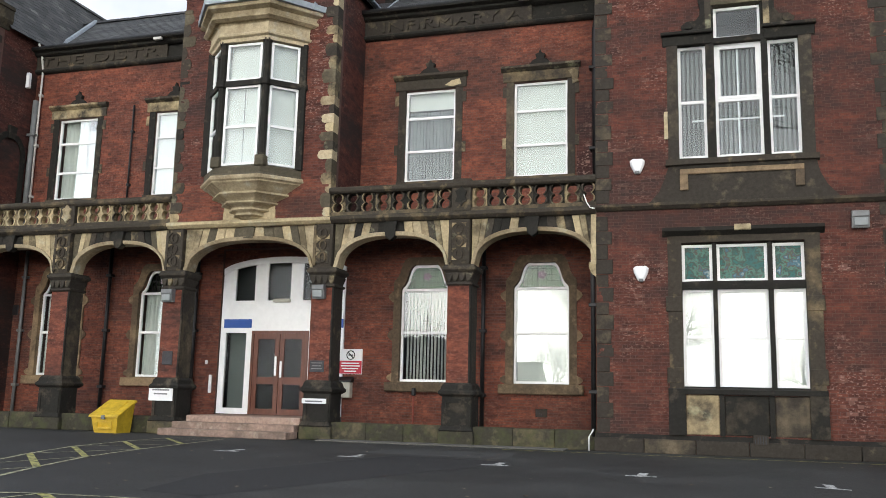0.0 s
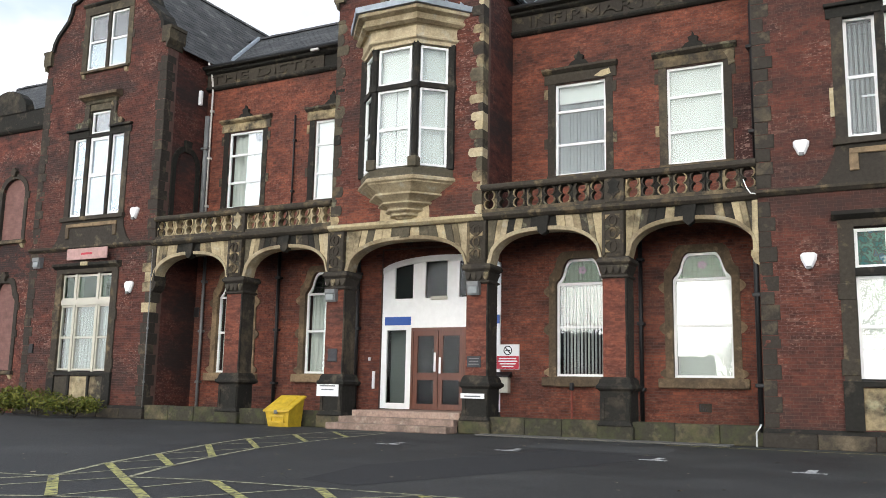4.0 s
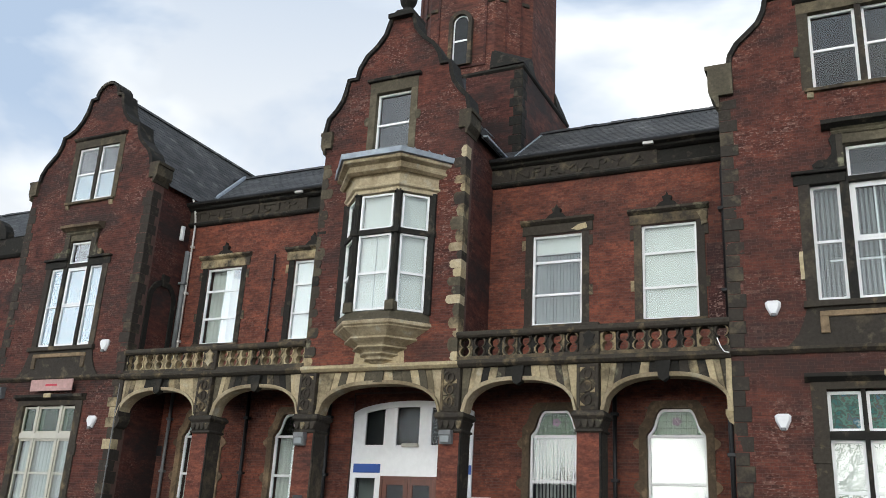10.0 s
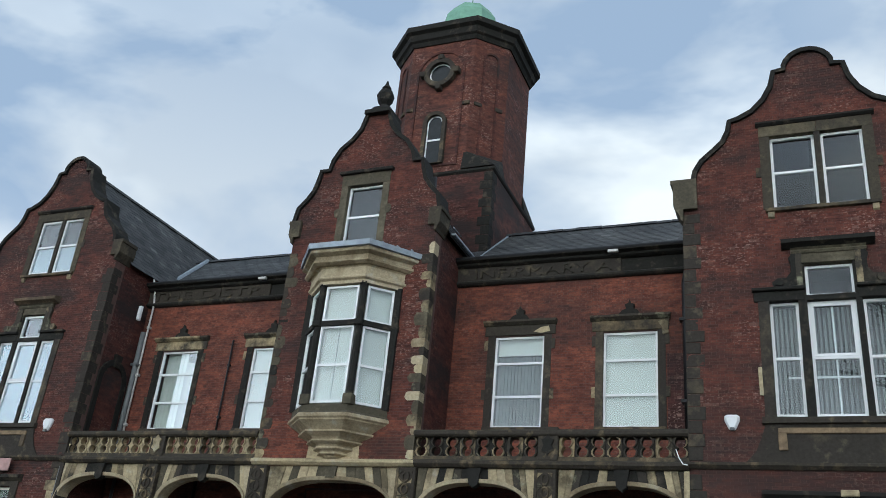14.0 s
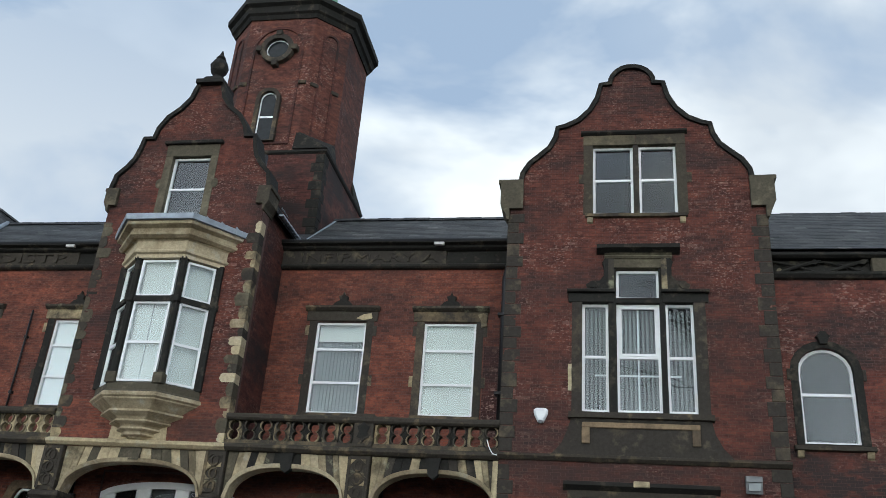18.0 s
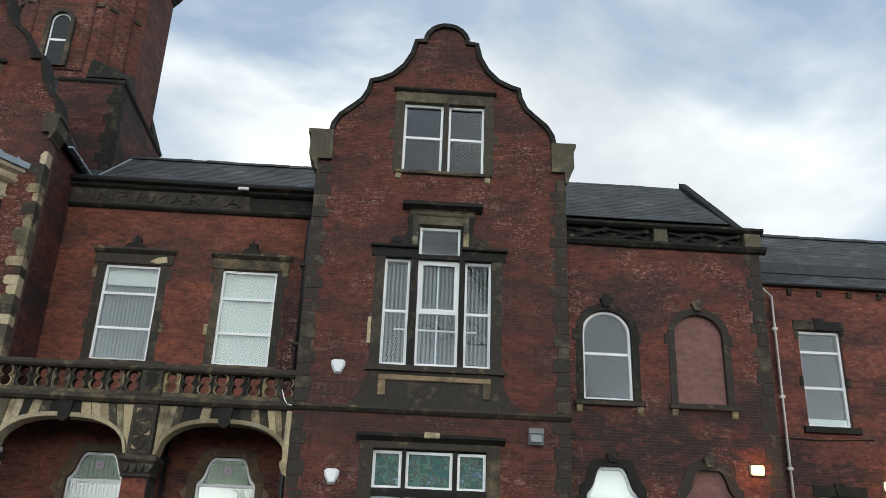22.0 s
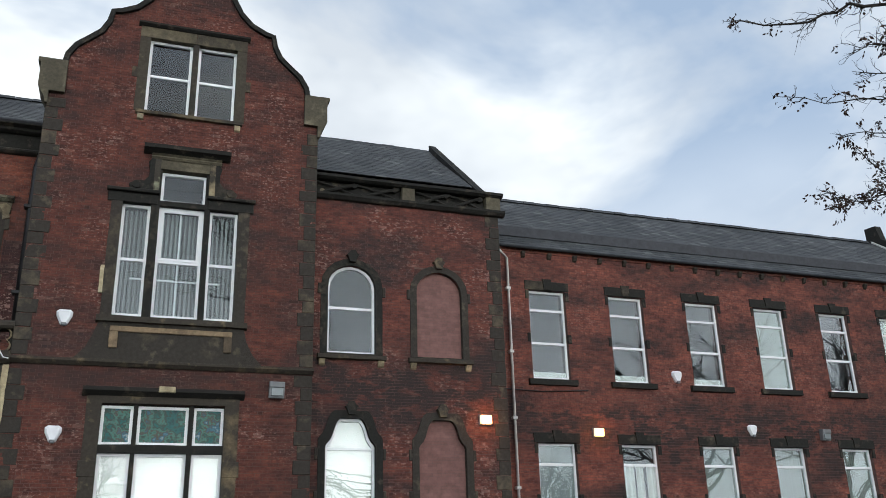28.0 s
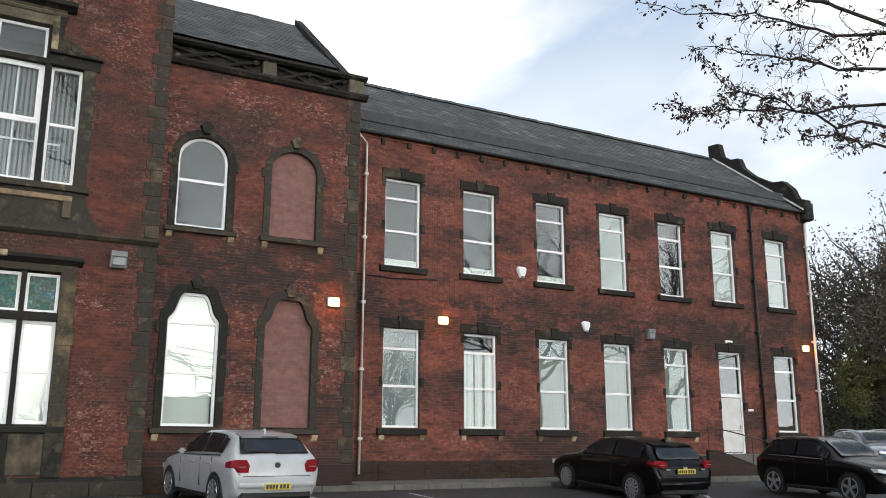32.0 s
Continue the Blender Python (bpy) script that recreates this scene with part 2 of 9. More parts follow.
def mat_brick(name, tint=(1, 1, 1), soot=0.5, pieces=False, band=None, spall=1.0):
    """Pressed red brick, 225 x 75 mm: burnt, pale and spalled ones among the rest, sooted in drifts."""
    m, nt, b, N, L = mat_base(name)
    p = world_pos(nt)

    def calc(op, x, y, clamp=False):
        n = N("ShaderNodeMath")
        n.operation = op
        n.use_clamp = clamp
        for i, v in enumerate((x, y)):
            if hasattr(v, "is_output"):
                L(v, n.inputs[i])
            else:
                n.inputs[i].default_value = v
        return n.outputs[0]

    sep = N("ShaderNodeSeparateXYZ")
    L(p, sep.inputs[0])
    joint = None
    if pieces:
        geo, info = N("ShaderNodeNewGeometry"), N("ShaderNodeObjectInfo")
        rnd = calc("FRACT", calc("ADD", geo.outputs["Random Per Island"], calc("MULTIPLY", info.outputs["Random"], 7.31)), 0.0)
    else:
        comb = N("ShaderNodeCombineXYZ")
        L(calc("ADD", sep.outputs["X"], sep.outputs["Y"]), comb.inputs["X"])
        L(sep.outputs["Z"], comb.inputs["Y"])
        br = N("ShaderNodeTexBrick")
        L(comb.outputs[0], br.inputs["Vector"])
        setin(br, Scale=1.0, Bias=0.0)
        br.inputs["Brick Width"].default_value = 0.225
        br.inputs["Row Height"].default_value = 0.075
        br.inputs["Mortar Size"].default_value = 0.006
        br.inputs["Mortar Smooth"].default_value = 0.25
        br.inputs["Color1"].default_value = (0, 0, 0, 1)
        br.inputs["Color2"].default_value = (1, 1, 1, 1)
        br.inputs["Mortar"].default_value = (0.3, 0.3, 0.3, 1)
        rnd, joint = br.outputs["Color"], br.outputs["Fac"]
    t = tint
    tone = ramp_node(nt, rnd, [(q, (c[0] * t[0], c[1] * t[1], c[2] * t[2])) for q, c in (
        (0.0, (0.090, 0.040, 0.032)), (0.06, (0.116, 0.046, 0.036)), (0.35, (0.132, 0.051, 0.039)), (0.75, (0.145, 0.055, 0.041)), (1.0, (0.164, 0.063, 0.047)))])
    smap = N("ShaderNodeMapping")
    smap.inputs["Scale"].default_value = (0.8, 0.8, 1.9)
    L(p, smap.inputs["Vector"])
    big = noise_node(nt, 0.42, 8, 0.66, smap.outputs["Vector"])
    mid = noise_node(nt, 2.2, 6, 0.65, smap.outputs["Vector"])
    tint_drift = ramp_node(nt, mid.outputs["Fac"], [(0.34, (0.62, 0.63, 0.67)), (0.50, (1.0, 1.0, 1.0)), (0.66, (1.36, 1.25, 1.15))])
    col = mix_col(nt, 1.0, tone.outputs["Color"], tint_drift.outputs["Color"], "MULTIPLY")
    # short weathered dashes along the courses
    dmap = N("ShaderNodeMapping")
    dmap.inputs["Scale"].default_value = (1.0, 1.0, 1.8)
    L(p, dmap.inputs["Vector"])
    dash = noise_node(nt, 6.5, 5, 0.72, dmap.outputs["Vector"])
    worn = ramp_node(nt, dash.outputs["Fac"], [(0.33, (0.62, 0.60, 0.62)), (0.50, (1.0, 1.0, 1.0)), (0.67, (1.24, 1.21, 1.18))])
    col = mix_col(nt, 1.0, col, worn.outputs["Color"], "MULTIPLY")
    # spalled bricks, in patches
    patch = noise_node(nt, 0.9, 3, 0.55, p)
    lost = calc("MULTIPLY", ramp_node(nt, calc("FRACT", calc("MULTIPLY", rnd, 17.3), 0.0), [(0.90, (0, 0, 0)), (0.93, (1, 1, 1))]).outputs["Color"],
                ramp_node(nt, patch.outputs["Fac"], [(0.47, (0.05,) * 3), (0.62, (1, 1, 1))]).outputs["Color"])
    col = mix_col(nt, calc("MULTIPLY", lost, 0.28 * spall, True), col, (0.38, 0.23, 0.19))
    chip = noise_node(nt, 13.0, 2, 0.5, dmap.outputs["Vector"])
    flaked = calc("MULTIPLY", ramp_node(nt, chip.outputs["Fac"], [(0.575, (0, 0, 0)), (0.63, (1, 1, 1))]).outputs["Color"],
                  ramp_node(nt, patch.outputs["Fac"], [(0.46, (0.02,) * 3), (0.60, (1, 1, 1))]).outputs["Color"])
    col = mix_col(nt, calc("MULTIPLY", flaked, min(0.6, 0.40 * spall), True), col, (0.44, 0.31, 0.26))
    drift = ramp_node(nt, big.outputs["Fac"], [(0.46, (0, 0, 0)), (0.63, (1, 1, 1))]).outputs["Color"]
    if band:
        zc, zw, amt = band
        off = calc("ABSOLUTE", calc("SUBTRACT", sep.outputs["Z"], zc), 0.0)
        near = calc("SUBTRACT", 1.0, calc("DIVIDE", off, zw), True)
        drift = calc("ADD", drift, calc("MULTIPLY", calc("MULTIPLY", near, amt), ramp_node(nt, mid.outputs["Fac"], [(0.45, (0.05,) * 3), (0.56, (1.6,) * 3)]).outputs["Color"]), True)
    sf = calc("MULTIPLY", drift, calc("MULTIPLY", ramp_node(nt, rnd, [(0.0, (1.0,) * 3), (1.0, (0.78,) * 3)]).outputs["Color"], soot * 1.15), True)
    col = mix_col(nt, sf, col, (0.034, 0.024, 0.022))
    L(col, b.inputs["Base Color"])
    fine = noise_node(nt, 60, 3, 0.6, p)
    h = calc("MULTIPLY", fine.outputs["Fac"], 0.3)
    if joint is not None:
        h = calc("ADD", h, calc("SUBTRACT", 1.0, joint))
    bump_node(nt, h, 0.7, 0.008, b)
    setin(b, Roughness=0.82)
    b.inputs["Specular IOR Level"].default_value = 0.25
    return m


def mat_infill(name):
    """Later, smoother brick: faint courses of one pinkish red."""
    m, nt, b, N, L = mat_base(name)
    p = world_pos(nt)
    sep, comb, br = N("ShaderNodeSeparateXYZ"), N("ShaderNodeCombineXYZ"), N("ShaderNodeTexBrick")
    L(p, sep.inputs[0])
    L(sep.outputs["X"], comb.inputs["X"])
    L(sep.outputs["Z"], comb.inputs["Y"])
    L(comb.outputs[0], br.inputs["Vector"])
    setin(br, Scale=1.0, Bias=0.0)
    for k, v in (("Brick Width", 0.225), ("Row Height", 0.075), ("Mortar Size", 0.005), ("Mortar Smooth", 0.4)):
        br.inputs[k].default_value = v
    br.inputs["Color1"].default_value = (0.165, 0.080, 0.068, 1)
    br.inputs["Color2"].default_value = (0.200, 0.098, 0.082, 1)
    br.inputs["Mortar"].default_value = (0.150, 0.084, 0.072, 1)
    fine = noise_node(nt, 5.0, 6, 0.7, p)
    g = ramp_node(nt, fine.outputs["Fac"], [(0.36, (0.82,) * 3), (0.64, (1.14,) * 3)])
    L(mix_col(nt, 1.0, br.outputs["Color"], g.outputs["Color"], "MULTIPLY"), b.inputs["Base Color"])
    bump_node(nt, br.outputs["Fac"], -0.4, 0.006, b)
    setin(b, Roughness=0.85)
    return m


def mat_stone(name, clean, sooty, amount, moss=0.0):
    """Sandstone; soot lies on it in drifts, and each block differs."""
    m, nt, b, N, L = mat_base(name)
    p = world_pos(nt)
    info = N("ShaderNodeObjectInfo")
    big = noise_node(nt, 1.7, 6, 0.62, p)
    mixv = N("ShaderNodeMath")
    mixv.operation = "MULTIPLY_ADD"
    L(info.outputs["Random"], mixv.inputs[0])
    mixv.inputs[1].default_value = 0.36
    L(big.outputs["Fac"], mixv.inputs[2])
    lo = 1.05 - amount * 0.9
    f = ramp_node(nt, mixv.outputs[0], [(max(0, lo - 0.16), (0, 0, 0)), (min(1, lo + 0.10), (1, 1, 1))])
    grain = noise_node(nt, 14, 6, 0.7, p)
    g = ramp_node(nt, grain.outputs["Fac"], [(0.3, (0.72,) * 3), (0.7, (1.2,) * 3)])
    bare = noise_node(nt, 2.6, 5, 0.6, p)
    bf = ramp_node(nt, bare.outputs["Fac"], [(0.57, (0, 0, 0)), (0.70, (0.40,) * 3)])
    col = mix_col(nt, f.outputs["Color"], clean, sooty)
    col = mix_col(nt, bf.outputs["Color"], col, tuple(min(0.5, c * 1.7) for c in clean))
    col = mix_col(nt, 1.0, col, g.outputs["Color"], "MULTIPLY")
    if moss:
        mn = noise_node(nt, 3.1, 4, 0.6, p)
        mr = ramp_node(nt, mn.outputs["Fac"], [(0.45, (0, 0, 0)), (0.65, (moss,) * 3)])
        col = mix_col(nt, mr.outputs["Color"], col, (0.07, 0.075, 0.03))
    L(col, b.inputs["Base Color"])
    fine = noise_node(nt, 45, 4, 0.65, p)
    bump_node(nt, fine.outputs["Fac"], 0.45, 0.012, b)
    setin(b, Roughness=0.88)
    b.inputs["Specular IOR Level"].default_value = 0.25
    return m


def mat_slate(name, single=False):
    """Blue-grey slate; every slate differs a little."""
    m, nt, b, N, L = mat_base(name)
    geo = N("ShaderNodeNewGeometry")
    p = geo.outputs["Position"]
    pick = N("ShaderNodeObjectInfo").outputs["Random"] if single else geo.outputs["Random Per Island"]
    r = ramp_node(nt, pick, [(0.0, (0.044, 0.046, 0.048)), (0.6, (0.066, 0.067, 0.068)), (0.93, (0.080, 0.080, 0.080)), (1.0, (0.13, 0.13, 0.125))])
    n = noise_node(nt, 0.8, 6, 0.65, p)
    g = ramp_node(nt, n.outputs["Fac"], [(0.35, (0.7,) * 3), (0.7, (1.35,) * 3)])
    L(mix_col(nt, 1.0, r.outputs["Color"], g.outputs["Color"], "MULTIPLY"), b.inputs["Base Color"])
    f = noise_node(nt, 30, 4, 0.6, p)
    bump_node(nt, f.outputs["Fac"], 0.3, 0.01, b)
    setin(b, Roughness=0.75)
    b.inputs["Specular IOR Level"].default_value = 0.3
    return m


def mat_asphalt(name):
    m, nt, b, N, L = mat_base(name)
    p = world_pos(nt)
    big = noise_node(nt, 0.35, 8, 0.68, p)
    fine = noise_node(nt, 55, 4, 0.75, p)
    c1 = ramp_node(nt, big.outputs["Fac"], [(0.36, (0.013, 0.013, 0.013)), (0.50, (0.0215, 0.0215, 0.0205)), (0.64, (0.040, 0.0395, 0.038))])
    c2 = ramp_node(nt, fine.outputs["Fac"], [(0.38, (0.45,) * 3), (0.66, (1.85,) * 3)])
    col = mix_col(nt, 1.0, c1.outputs["Color"], c2.outputs["Color"], "MULTIPLY")
    stone = noise_node(nt, 21, 3, 0.8, p)
    c3 = ramp_node(nt, stone.outputs["Fac"], [(0.40, (0.62,) * 3), (0.56, (1.0,) * 3), (0.68, (2.6,) * 3)])
    L(mix_col(nt, 1.0, col, c3.outputs["Color"], "MULTIPLY"), b.inputs["Base Color"])
    bump_node(nt, fine.outputs["Fac"], 0.5, 0.01, b)
    r = ramp_node(nt, big.outputs["Fac"], [(0.3, (0.62,) * 3), (0.7, (0.85,) * 3)])
    L(r.outputs["Color"], b.inputs["Roughness"])
    return m


def mat_glass(name, rough=0.0, r0=0.072, tint=(0.92, 0.96, 0.96)):
    """A window pane: clear, with the gloss of two sheets of glass."""
    m = bpy.data.materials.new(name)
    m.use_nodes = True
    nt = m.node_tree
    nt.nodes.clear()
    out = nt.nodes.new("ShaderNodeOutputMaterial")
    tr = nt.nodes.new("ShaderNodeBsdfTransparent")
    tr.inputs["Color"].default_value = (*tint, 1)
    gl = nt.nodes.new("ShaderNodeBsdfGlossy")
    gl.inputs["Roughness"].default_value = rough
    lw = nt.nodes.new("ShaderNodeLayerWeight")
    lw.inputs["Blend"].default_value = 0.5
    pw = nt.nodes.new("ShaderNodeMath")
    pw.operation = "POWER"
    nt.links.new(lw.outputs["Facing"], pw.inputs[0])
    pw.inputs[1].default_value = 2.3
    fr = nt.nodes.new("ShaderNodeMapRange")
    nt.links.new(pw.outputs[0], fr.inputs["Value"])
    fr.inputs["To Min"].default_value = r0
    fr.inputs["To Max"].default_value = min(0.9, r0 * 12)
    p = world_pos(nt)
    n = noise_node(nt, 1.3, 2, 0.5, p)
    bp = nt.nodes.new("ShaderNodeBump")
    setin(bp, Strength=0.06, Distance=0.02)
    nt.links.new(n.outputs["Fac"], bp.inputs["Height"])
    nt.links.new(bp.outputs["Normal"], gl.inputs["Normal"])
    mx = nt.nodes.new("ShaderNodeMixShader")
    nt.links.new(fr.outputs["Result"], mx.inputs["Fac"])
    nt.links.new(tr.outputs[0], mx.inputs[1])
    nt.links.new(gl.outputs[0], mx.inputs[2])
    nt.links.new(mx.outputs[0], out.inputs["Surface"])
    return m


def mat_glow(name, col, strength):
    m, nt, b, N, L = mat_base(name)
    setin(b, Base_Color=(*col, 1), Roughness=0.4)
    b.inputs["Emission Color"].default_value = (*col, 1)
    b.inputs["Emission Strength"].default_value = strength
    return m


BRICK = mat_brick("red_brick", (0.85, 0.83, 0.77), 0.65)
BRICK_WARM = mat_brick("orange_red_brick", (1.14, 1.00, 0.85), 0.55, spall=0.25)
# Darker tint of the brick, with soot drifts at full strength.
BRICK_DARK = mat_brick("dark_sooted_brick", (0.66, 0.63, 0.64), 1.0, spall=0.4)
BRICK_BLIND = mat_infill("smooth_infill_brick")
PIECE = mat_brick("red_brick_pieces", (0.79, 0.715, 0.67), 0.70, True, (5.2, 0.5, 0.5))
# PIECE in a darker tint, for the west gable.
PIECE_WEST = mat_brick("darker_red_brick_pieces", (0.70, 0.66, 0.64), 0.8, True, (5.2, 0.9, 0.8))
PIECE_WARM = mat_brick("orange_red_brick_pieces", (1.22, 1.07, 0.90), 0.55, True, None, 0.3)
PIECE_BLOCK = mat_brick("sooted_brick_pieces", (0.93, 0.84, 0.81), 1.0, True, (5.15, 1.0, 1.0), 1.0)
PIECE_WING = mat_brick("wing_brick_pieces", (1.20, 1.08, 1.03), 0.9, True, (4.7, 1.1, 0.95), 0.4)
BRICK_FOOT = mat_brick("damp_foot_brick", (0.30, 0.48, 0.42), 1.0, spall=0.1)
MORTAR = mat_plain("dark_mortar", (0.105, 0.058, 0.047), 0.95, var=0.3, scale=5, bump=0.2)
STONE = mat_stone("sooted_sandstone", (0.20, 0.15, 0.085), (0.050, 0.042, 0.032), 0.62)
STONE_MIX = mat_stone("patchy_sandstone", (0.42, 0.33, 0.19), (0.055, 0.047, 0.036), 0.50)
STONE_CLEAN = mat_stone("ochre_sandstone", (0.46, 0.375, 0.23), (0.13, 0.105, 0.065), 0.30)
STONE_PALE = mat_stone("pale_ochre_sandstone", (0.47, 0.39, 0.255), (0.26, 0.205, 0.125), 0.30)
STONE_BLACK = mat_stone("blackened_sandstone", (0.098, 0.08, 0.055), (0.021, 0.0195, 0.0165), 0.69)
STONE_DARK = mat_stone("wet_dark_sandstone", (0.125, 0.10, 0.066), (0.042, 0.036, 0.029), 0.62)
STONE_BROWN = mat_stone("brown_sandstone", (0.26, 0.185, 0.11), (0.10, 0.075, 0.05), 0.45)
STONE_TAN = mat_stone("dull_tan_sandstone", (0.165, 0.142, 0.094), (0.085, 0.073, 0.05), 0.55)
STONE_DULL = mat_stone("dull_brown_sandstone", (0.14, 0.115, 0.072), (0.062, 0.052, 0.037), 0.55)
STONE_BASE = mat_stone("mossy_plinth_stone", (0.16, 0.13, 0.075), (0.045, 0.042, 0.03), 0.55, moss=0.6)
SLATE = mat_slate("blue_grey_slate")
SLATE_PIECE = mat_slate("blue_grey_slate_piece", True)
ASPHALT = mat_asphalt("asphalt")
WHITE = mat_plain("white_upvc", (0.86, 0.865, 0.86), 0.35, var=0.04, bump=0.0)
DOOR_WHITE = mat_plain("dull_white_door_paint", (0.60, 0.60, 0.57), 0.5, var=0.10, scale=3)
CREAM = mat_plain("cream_paint", (0.49, 0.47, 0.39), 0.5, var=0.08)
GLASS = mat_glass("window_glass")
# Gloss set low to dim the sky's reflection in the west panes.
GLASS_WEST = mat_glass("weak_gloss_glass", 0.0, 0.045)
GLASS_DOOR = mat_glass("door_glass", 0.12, 0.022, (0.80, 0.83, 0.82))
LEAD = mat_plain("lead_sheet", (0.30, 0.34, 0.38), 0.55, 0.3, 0.2, 5)
RAIL = mat_plain("dark_brown_rail_paint", (0.045, 0.026, 0.022), 0.7, var=0.2)
IRON = mat_plain("black_iron", (0.012, 0.012, 0.013), 0.5, 0.2, 0.2)
WPIPE = mat_plain("white_pipe_paint", (0.62, 0.60, 0.56), 0.5, var=0.15)
# Near-black in place of indoor darkness; also the colour of the plaques.
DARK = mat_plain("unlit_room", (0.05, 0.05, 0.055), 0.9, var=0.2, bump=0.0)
BLIND = mat_plain("blind_fabric", (0.70, 0.69, 0.64), 0.85, var=0.05, scale=2)
COPPER = mat_plain("green_copper", (0.20, 0.38, 0.27), 0.7, 0.0, 0.18, 3)


# ---- mesh helpers ----
def weather(bm):
    """Worn masonry: long edges are cut up and every corner strays by some millimetres."""
    for _ in range(3):
        long_ = [e for e in bm.edges if e.calc_length() > 0.28]
        if not long_ or len(bm.faces) > 400:
            break
        bmesh.ops.subdivide_edges(bm, edges=long_, cuts=1, use_grid_fill=True)
    for v in bm.verts:
        v.co += noise.noise_vector(v.co * 3.1) * 0.009 + noise.noise_vector(v.co * 11.0) * 0.005


def link_mesh(name, bm, mat, parent=None, label="", smooth=False):
    if "sandstone" in mat.name and len(bm.faces) < 60:
        weather(bm)
    bmesh.ops.recalc_face_normals(bm, faces=bm.faces)
    me = bpy.data.meshes.new(name)
    bm.to_mesh(me)
    bm.free()
    if smooth:
        for poly in me.polygons:
            poly.use_smooth = True
    me.materials.append(mat)
    ob = new(name, me)
    ob.parent = parent
    if label:
        tagged(ob, label)
    return ob


def part(name, bm, mat, parent, label="", smooth=False):
    return link_mesh(name, bm, mat, parent, label, smooth)


def thing(name, label, category, group="", kind="", loc=(0, 0, 0)):
    ob = new(name)
    ob.location = loc
    ob.empty_display_size = 0.2
    return tagged(ob, label, category, group, kind)


def setting(name, bm, mat, label, category):
    return tagged(link_mesh(name, bm, mat), label, category, kind="structure")


def bx(bm, x0, x1, y0, y1, z0, z1):
    v = [bm.verts.new(p) for p in ((x0, y0, z0), (x1, y0, z0), (x1, y1, z0), (x0, y1, z0), (x0, y0, z1), (x1, y0, z1), (x1, y1, z1), (x0, y1, z1))]
    for f in ((0, 1, 2, 3), (4, 5, 6, 7), (0, 1, 5, 4), (1, 2, 6, 5), (2, 3, 7, 6), (3, 0, 4, 7)):
        bm.faces.new([v[i] for i in f])
    return v


def box(x0, x1, y0, y1, z0, z1, bevel=0.0, seg=1):
    bm = bmesh.new()
    bx(bm, x0, x1, y0, y1, z0, z1)
    if bevel:
        bmesh.ops.bevel(bm, geom=bm.edges[:], offset=bevel, segments=seg, affect="EDGES")
    return bm


PIECE_MESH = {}


def blocks(parent, name, boxes, mat, bevel=0.006):
    """One object for each box (x0, x1, y0, y1, z0, z1); boxes of one size share their mesh."""
    for x0, x1, y0, y1, z0, z1 in boxes:
        key = (name, mat.name, round(x1 - x0, 3), round(y1 - y0, 3), round(z1 - z0, 3))
        if key not in PIECE_MESH:
            ob = part(name, box(0, x1 - x0, 0, y1 - y0, 0, z1 - z0, bevel), mat, parent)
            PIECE_MESH[key] = ob.data
        else:
            ob = new(name, PIECE_MESH[key])
            ob.parent = parent
        ob.location = (x0, y0, z0)


def prism(pts, y0, y1, bm=None, bevel=0.0):
    """An outline of (x, z) pushed from y0 to y1."""
    bm = bm or bmesh.new()
    a = [bm.verts.new((x, y0, z)) for x, z in pts]
    b = [bm.verts.new((x, y1, z)) for x, z in pts]
    bm.faces.new(a)
    bm.faces.new(b[::-1])
    n = len(pts)
    for i in range(n):
        bm.faces.new((a[i], b[i], b[(i + 1) % n], a[(i + 1) % n]))
    if bevel:
        bmesh.ops.bevel(bm, geom=bm.edges[:], offset=bevel, segments=1, affect="EDGES")
    return bm


def prism_x(pts, x0, x1, bm=None):
    """An outline of (y, z) pushed from x0 to x1."""
    bm = bm or bmesh.new()
    a = [bm.verts.new((x0, y, z)) for y, z in pts]
    b = [bm.verts.new((x1, y, z)) for y, z in pts]
    bm.faces.new(a)
    bm.faces.new(b[::-1])
    n = len(pts)
    for i in range(n):
        bm.faces.new((a[i], b[i], b[(i + 1) % n], a[(i + 1) % n]))
    return bm


def frame_ring(outer, inner, y0, y1, bm=None):
    """A flat ring between two outlines of (x, z) with as many points each, pushed from y0 to y1."""
    bm = bm or bmesh.new()
    n = len(outer)
    of, ob_ = [bm.verts.new((x, y0, z)) for x, z in outer], [bm.verts.new((x, y1, z)) for x, z in outer]
    jf, jb = [bm.verts.new((x, y0, z)) for x, z in inner], [bm.verts.new((x, y1, z)) for x, z in inner]
    for i in range(n):
        j = (i + 1) % n
        bm.faces.new((of[i], of[j], jf[j], jf[i]))
        bm.faces.new((ob_[i], jb[i], jb[j], ob_[j]))
        bm.faces.new((of[i], ob_[i], ob_[j], of[j]))
        bm.faces.new((jf[i], jf[j], jb[j], jb[i]))
    return bm


def rect(x0, x1, z0, z1):
    return [(x0, z0), (x1, z0), (x1, z1), (x0, z1)]


def rings(levels, bm=None, cap=True):
    """Skin over rings of points that have as many points each."""
    bm = bm or bmesh.new()
    loops = [[bm.verts.new(p) for p in ring] for ring in levels]
    n = len(loops[0])
    for a, b in zip(loops, loops[1:]):
        for i in range(n):
            bm.faces.new((a[i], a[(i + 1) % n], b[(i + 1) % n], b[i]))
    if cap:
        bm.faces.new(loops[0][::-1])
        bm.faces.new(loops[-1])
    return bm


def circle(x, y, z, r, n=12):
    return [(x + r * math.cos(2 * math.pi * i / n), y + r * math.sin(2 * math.pi * i / n), z) for i in range(n)]


def lathe(x, y, prof, n=12, bm=None):
    return rings([circle(x, y, z, max(r, 0.002), n) for r, z in prof], bm)


